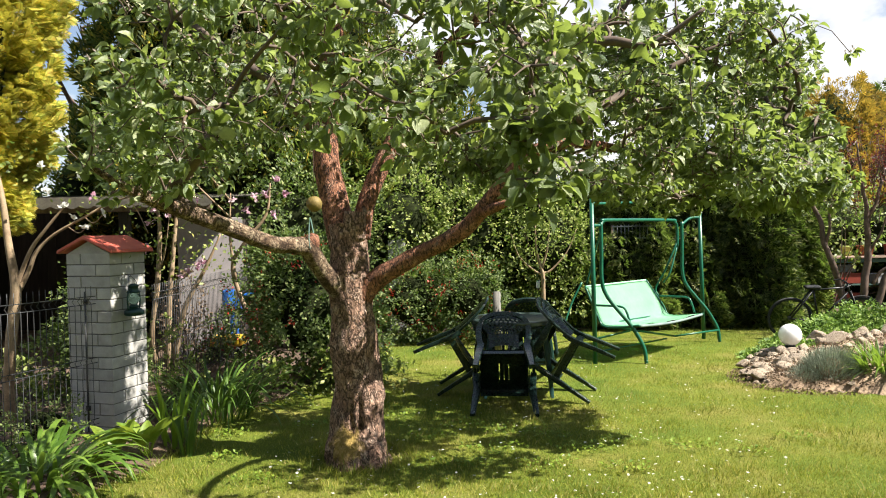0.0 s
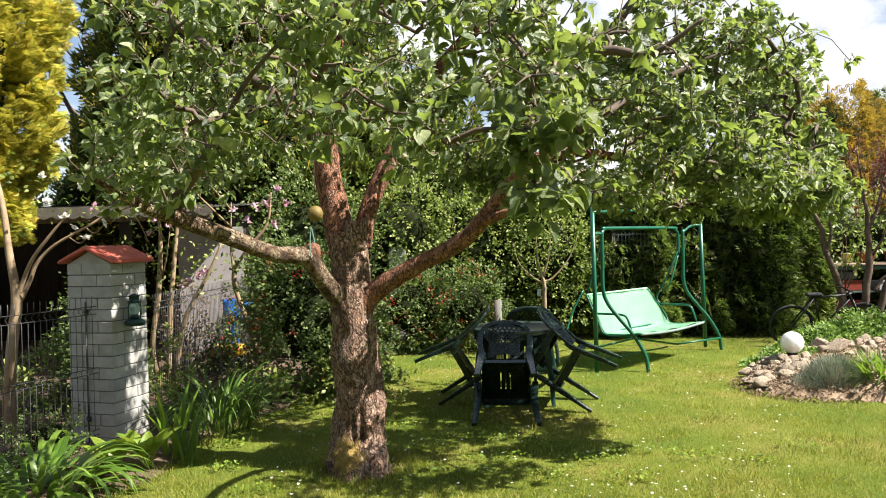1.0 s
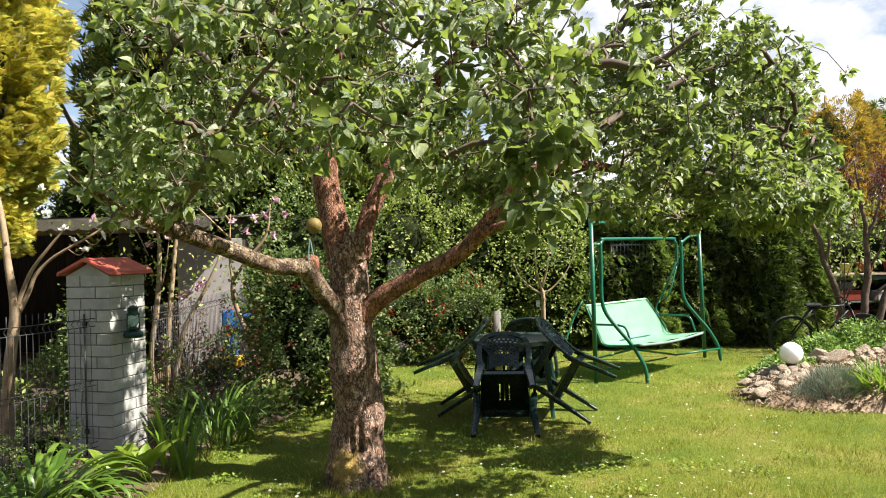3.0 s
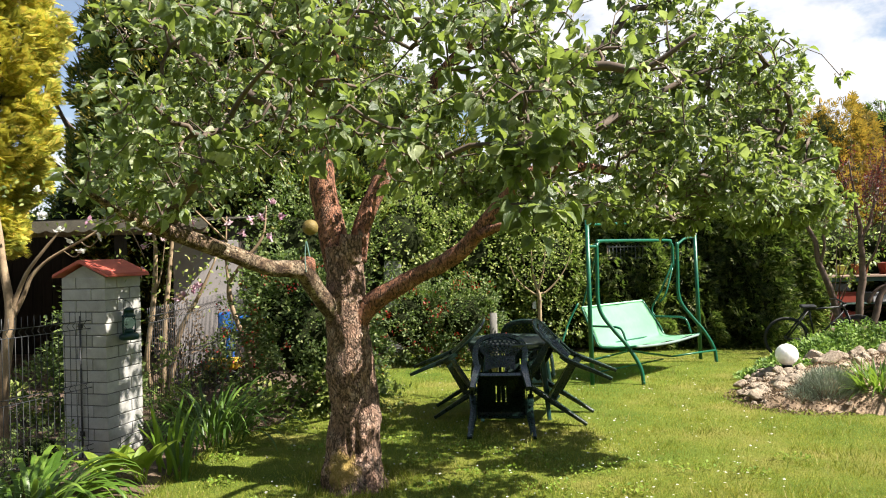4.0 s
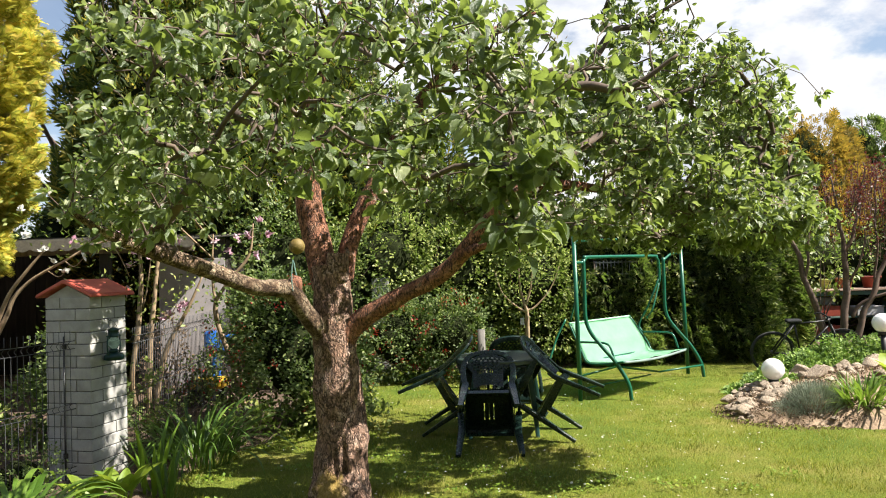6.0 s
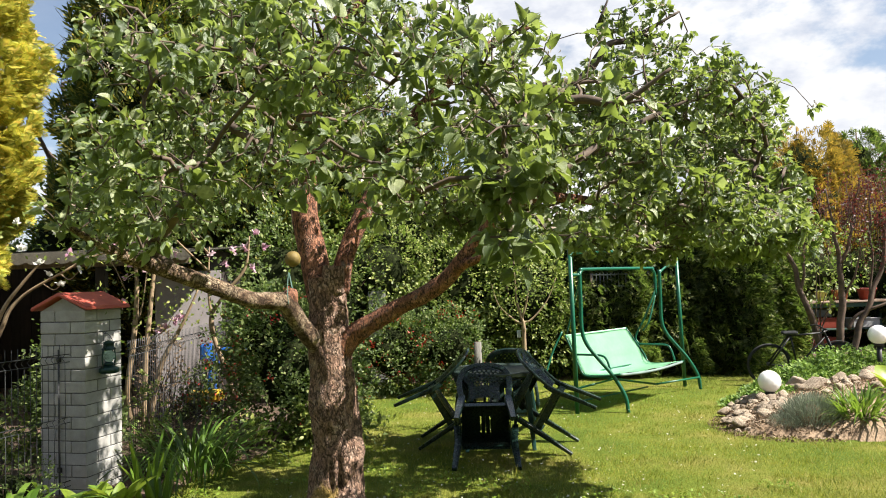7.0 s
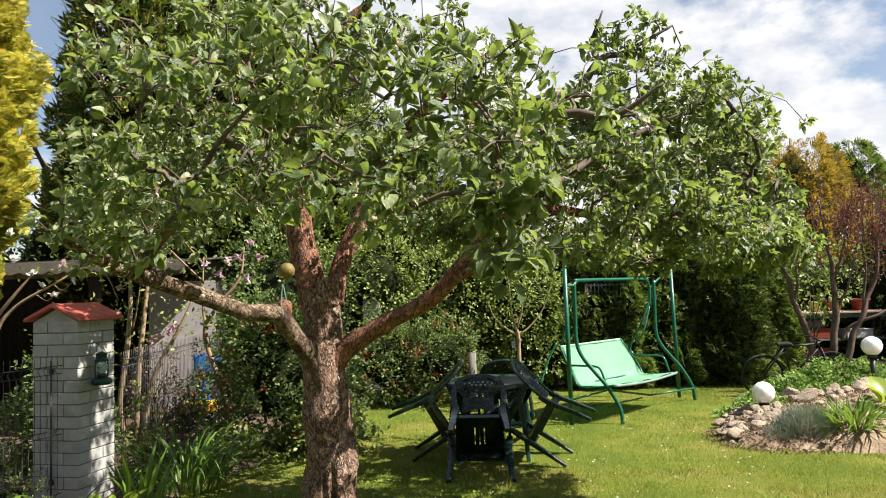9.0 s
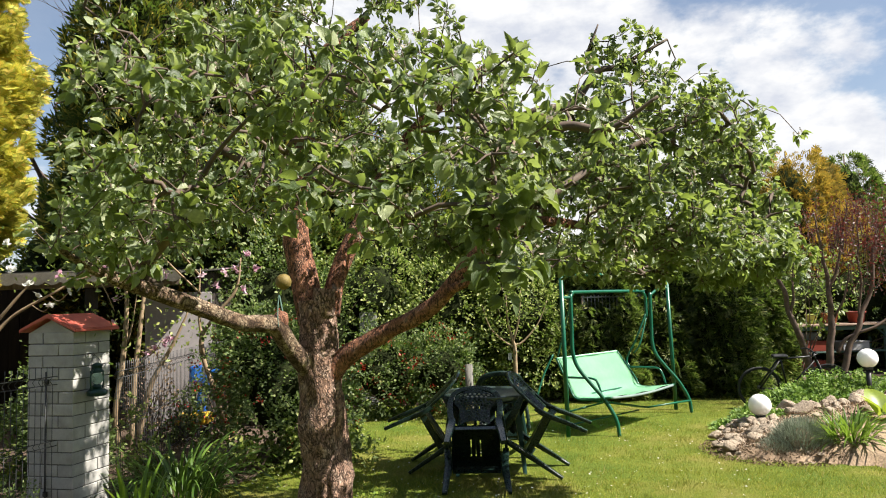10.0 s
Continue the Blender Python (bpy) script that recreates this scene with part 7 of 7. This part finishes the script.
def potting_table():
    t = thing("potting_table", pose(7.95, 13.5, 0), "green-framed potting table with a worn wooden top", "table")
    for x in (-0.9, 0.95):
        for y in (-0.25, 0.25):
            part("leg", box_bm(0.055, 0.055, 0.96, (x, y, 0.48), 0.005), M["green_frame"], t)
        straight("brace", (x, -0.25, 0.75), (x + (0.2 if x < 0 else -0.2), -0.25, 0.95), 0.016, M["green_frame"], t)
    for i in range(4):
        part("top_board", box_bm(2.1, 0.155, 0.035, (0.02, -0.26 + i * 0.165, 0.98), 0.004), M["top_wood"], t)
    part("apron", box_bm(1.9, 0.03, 0.07, (0.02, -0.27, 0.915), 0.004), M["green_frame"], t)
    for i in range(3):
        part("shelf_board", box_bm(1.85, 0.17, 0.03, (0.02, -0.18 + i * 0.18, 0.47), 0.004), M["green_frame"], t)
    return t


M["green_frame"] = surface("faded_green_wood", [(0.3, (0.06, 0.13, 0.11)), (0.7, (0.12, 0.21, 0.18))], 5, 70, 0.75, 0.3, 0.002)
M["top_wood"] = surface("sun_bleached_wood", [(0.3, (0.34, 0.22, 0.16)), (0.7, (0.50, 0.38, 0.30))], 3, 60, 0.8, 0.4, 0.002, stretch=(1, 6, 6))
potting_table()


def pot(x, y, z, r0, r1, h, key, label, name="plant_pot"):
    t = thing(name, pose(x, y, z), label, "pot", "pots on the potting table")
    b = bmesh.new()
    seg = 24
    prof = [(r0, 0), (r1, h * 0.82), (r1 * 1.08, h * 0.82), (r1 * 1.1, h), (r1 * 0.96, h), (r1 * 0.92, h * 0.85), (0.01, h * 0.84)]
    rings = [[b.verts.new((q * math.cos(2 * math.pi * i / seg), q * math.sin(2 * math.pi * i / seg), zz)) for i in range(seg)] for q, zz in prof]
    for a, c in zip(rings, rings[1:]):
        for i in range(seg):
            j = (i + 1) % seg
            b.faces.new((a[i], a[j], c[j], c[i]))
    b.faces.new(rings[0][::-1])
    part("pot", b, M[key], t, smooth=True)
    part("soil_fill", box_bm(r1 * 1.2, r1 * 1.2, 0.02, (0, 0, h * 0.85), 0.008), M["soil"], t)


pot(7.57, 13.4, 1.0, 0.08, 0.105, 0.19, "lime_pot", "lime green plastic plant pot")
pot(7.95, 13.45, 1.0, 0.12, 0.15, 0.2, "terracotta", "brown terracotta plant pot")
pot(8.45, 13.4, 1.0, 0.13, 0.16, 0.22, "red_plastic", "red plastic plant pot")


def crate(x, y, z, sx, sy, sz, key, label):
    t = thing("planter_box", pose(x, y, z), label, "planter", "boxes on the shelf")
    b = bmesh.new()
    box_bm(sx, sy, 0.015, (0, 0, 0.0075), 0.003, b)
    part("base", b, M[key], t)
    for s in (-1, 1):
        part("long_side", box_bm(sx, 0.014, sz, (0, s * (sy / 2 - 0.007), sz / 2), 0.004), M[key], t)
        part("short_side", box_bm(0.014, sy - 0.03, sz, (s * (sx / 2 - 0.007), 0, sz / 2), 0.004), M[key], t)
    for s in (-1, 1):
        part("rim", box_bm(sx + 0.02, 0.025, 0.02, (0, s * sy / 2, sz), 0.004), M[key], t)


crate(7.42, 13.4, 0.487, 0.66, 0.3, 0.19, "red_plastic", "red plastic planter box on the shelf")
crate(7.42, 13.45, 0.70, 0.56, 0.26, 0.13, "grey_box", "grey plastic box stacked on the planter")
crate(8.3, 13.35, 0.487, 0.5, 0.28, 0.17, "tag", "pale plastic tub on the shelf")
crate(7.5, 13.5, 0.10, 0.7, 0.3, 0.2, "red_plastic", "dark red box under the table")


def red_shrub():
    stems = [
        [(6.0, 10.6, 0.1, 0.075), (5.95, 10.6, 0.5, 0.07), (5.82, 10.6, 0.95, 0.062), (5.70, 10.6, 1.35, 0.05), (5.58, 10.6, 1.75, 0.042), (5.42, 10.6, 2.15, 0.03), (5.35, 10.6, 2.6, 0.015)],
        [(5.74, 10.6, 1.25, 0.03), (5.74, 10.55, 1.6, 0.026), (5.72, 10.5, 2.1, 0.018), (5.75, 10.5, 2.5, 0.008)],
        [(6.15, 10.5, 0.1, 0.075), (6.2, 10.5, 0.6, 0.07), (6.26, 10.5, 1.2, 0.06), (6.24, 10.5, 1.7, 0.045), (6.2, 10.5, 2.2, 0.03), (6.1, 10.5, 2.8, 0.012)],
        [(6.24, 10.5, 1.65, 0.035), (6.4, 10.5, 2.0, 0.028), (6.55, 10.5, 2.5, 0.02), (6.6, 10.5, 3.0, 0.008)],
        [(6.25, 10.4, 0.1, 0.07), (6.4, 10.4, 0.6, 0.06), (6.62, 10.4, 1.1, 0.05), (6.85, 10.4, 1.65, 0.038), (6.95, 10.4, 2.2, 0.026), (7.05, 10.4, 3.0, 0.01)],
        [(6.3, 10.45, 0.7, 0.035), (6.5, 10.4, 0.95, 0.03), (6.95, 10.3, 1.15, 0.022), (7.3, 10.3, 1.5, 0.012)],
        [(6.66, 10.4, 1.2, 0.024), (6.68, 10.4, 1.7, 0.02), (6.72, 10.4, 2.4, 0.014), (6.7, 10.4, 2.95, 0.006)],
        [(6.3, 10.5, 1.2, 0.025), (6.45, 10.45, 1.5, 0.02), (6.5, 10.4, 2.0, 0.012)]]
    stems = [[(x, y, z, q * 0.78) for x, y, z, q in st] for st in stems]
    t, o = stem_tree("red_leaved_plum", (6.15, 10.5), stems, "grey_stem", "multi-stemmed shrub with burgundy leaves", "shrub", 10, 0.06)
    r = np.random.default_rng(77)
    pts, ch = [], []
    for _ in range(230):
        c = np.array((6.65, 10.4, 2.4)) + r.normal(0, 1, 3) * (0.48, 0.4, 0.45)
        if not 1.5 < c[2] < 2.75:
            continue
        e = c + (r.normal(0, 0.04), r.normal(0, 0.04), r.uniform(0.25, 0.5))
        cc = catmull([c, (c + e) / 2 + r.normal(0, 0.02, 3), e], 4)
        ch.append((cc - o, np.linspace(0.006, 0.002, len(cc))))
        pts += [cc[k] + r.normal(0, 0.02, 3) for k in range(2, len(cc))]
    tagged(link_mesh("branchwork", join_tubes("branchwork", ch), M["grey_stem"], t), kind="stuff")
    # extra leaves out of view to the right, added to shade the bicycle
    more = [np.array((6.98, 9.5, 2.35)) + r.normal(0, 1, 3) * (0.35, 0.35, 0.4) for _ in range(420)]
    leaves_at(t, o, pts + more, "burgundy", 0.042, r, 3, 0.05)


red_shrub()
shrub("leafy_shrub", (6.6, 12.2), [((0, 0, 1.5), (1.0, 0.5, 0.5)), ((0.2, 0.3, 1.9), (1.2, 0.5, 0.5))], 1500, 0.085, "shrub_light", "light green shrub behind the potting table", seed=59, core=False, stems=8)
shrub("dark_shrub", (7.4, 13.9), [((0, 0, 1.6), (1.6, 0.5, 0.9)), ((1.5, 0.2, 1.4), (1.4, 0.5, 1.2)), ((3.0, -0.8, 1.2), (1.2, 0.8, 1.2))], 3800, 0.08, "shrub_leaf", "dark leafy shrub behind the potting table", seed=60)

# young tree and stump-like post before the hedge
t, o = stem_tree("young_tree", (1.38, 9.85), [
    [(1.38, 9.85, -0.03, 0.035), (1.38, 9.82, 0.4, 0.032), (1.38, 9.8, 0.95, 0.028), (1.36, 9.8, 1.05, 0.024), (1.30, 9.8, 1.3, 0.014), (1.28, 9.8, 1.7, 0.006)],
    [(1.37, 9.8, 0.98, 0.018), (1.25, 9.8, 1.05, 0.014), (1.05, 9.8, 1.25, 0.008), (0.95, 9.8, 1.55, 0.004)],
    [(1.37, 9.8, 1.0, 0.018), (1.5, 9.8, 1.05, 0.013), (1.72, 9.8, 1.3, 0.008), (1.85, 9.8, 1.6, 0.004)],
    [(1.36, 9.8, 1.05, 0.018), (1.44, 9.75, 1.35, 0.012), (1.48, 9.75, 1.75, 0.005)]],
    "pale_stem", "young garden tree with a pale trunk and thin crown", "tree")
leaves_at(t, o, [(1.3, 9.8, 1.5), (1.0, 9.8, 1.4), (1.8, 9.8, 1.5), (1.48, 9.75, 1.6), (1.2, 9.8, 1.75), (1.6, 9.8, 1.8)], "shrub_light", 0.05, r4, 130, 0.2)
part("tag", box_bm(0.05, 0.004, 0.1, (-0.07, -0.05, 0.85), 0.001), M["tag"], t, "grey plant tag")
pst = thing("wooden_post", pose(0.72, 9.55, 0), "weathered grey wooden post", "post")
straight("post", (0, 0, -0.02), (0, 0, 0.78), 0.055, M["grey_wood"], pst, sides=16, r2=0.05)

# ---- in the apple tree ----
f = thing("ball_feeder", pose(-0.80, 4.62, 1.78), "yellowish ball hanging from the apple tree on a string", "bird feeder")
b = bmesh.new()
bmesh.ops.create_icosphere(b, subdivisions=3, radius=0.052)
for v in b.verts:
    v.co *= 1 + 0.08 * noise.noise(v.co * 60)
part("ball", b, M["feeder"], f, smooth=True)
straight("string", (0, 0, 0.045), (0.0, 0.0, 0.55), 0.0015, M["twig"], f, sides=4)
tie = thing("plant_tie", pose(-0.845, 4.7, 1.47), "grey-green tie strap looped over the low limb", "tie strap")
bar("strap", [(0.01, -0.07, 0.02), (0.0, -0.05, 0.10), (0.0, 0.0, 0.22), (0.012, 0.03, 0.14), (0.03, 0.06, 0.02)], 0.009, 0.25, M["green_frame"], tie)


# a leafless tree far behind, seen against the sky
def bare_tree(x, y, h, seed):
    r = np.random.default_rng(seed)
    t = thing("bare_tree", pose(x, y, 0), "distant leafless tree with fine grey twigs", "tree")
    straight("trunk", (0, 0, -0.05), (0, 0, h * 0.45), 0.09, M["grey_stem"], t, r2=0.05)
    ch = []

    def grow(p, d, ln, rad, depth):
        pts = [p]
        for k in range(4):
            d = unit(d + r.normal(0, 0.16, 3) + (0, 0, 0.04))
            pts.append(pts[-1] + d * ln / 4)
        ch.append((np.array(pts), np.linspace(rad, rad * 0.55, 5)))
        if depth:
            for k in range(4):
                grow(pts[1 + k % 4], unit(d + r.normal(0, 0.55, 3)), ln * r.uniform(0.5, 0.8), rad * 0.55, depth - 1)
    for k in range(5):
        grow(np.array((0, 0, h * (0.25 + 0.05 * k))), unit(np.array((r.normal(0, 0.5), r.normal(0, 0.5), 1.0))), h * 0.4, 0.045, 3)
    tagged(link_mesh("branchwork", join_tubes("branchwork", ch, 4), M["grey_stem"], t), kind="stuff")


bare_tree(-7.25, 14.0, 9.5, 131)
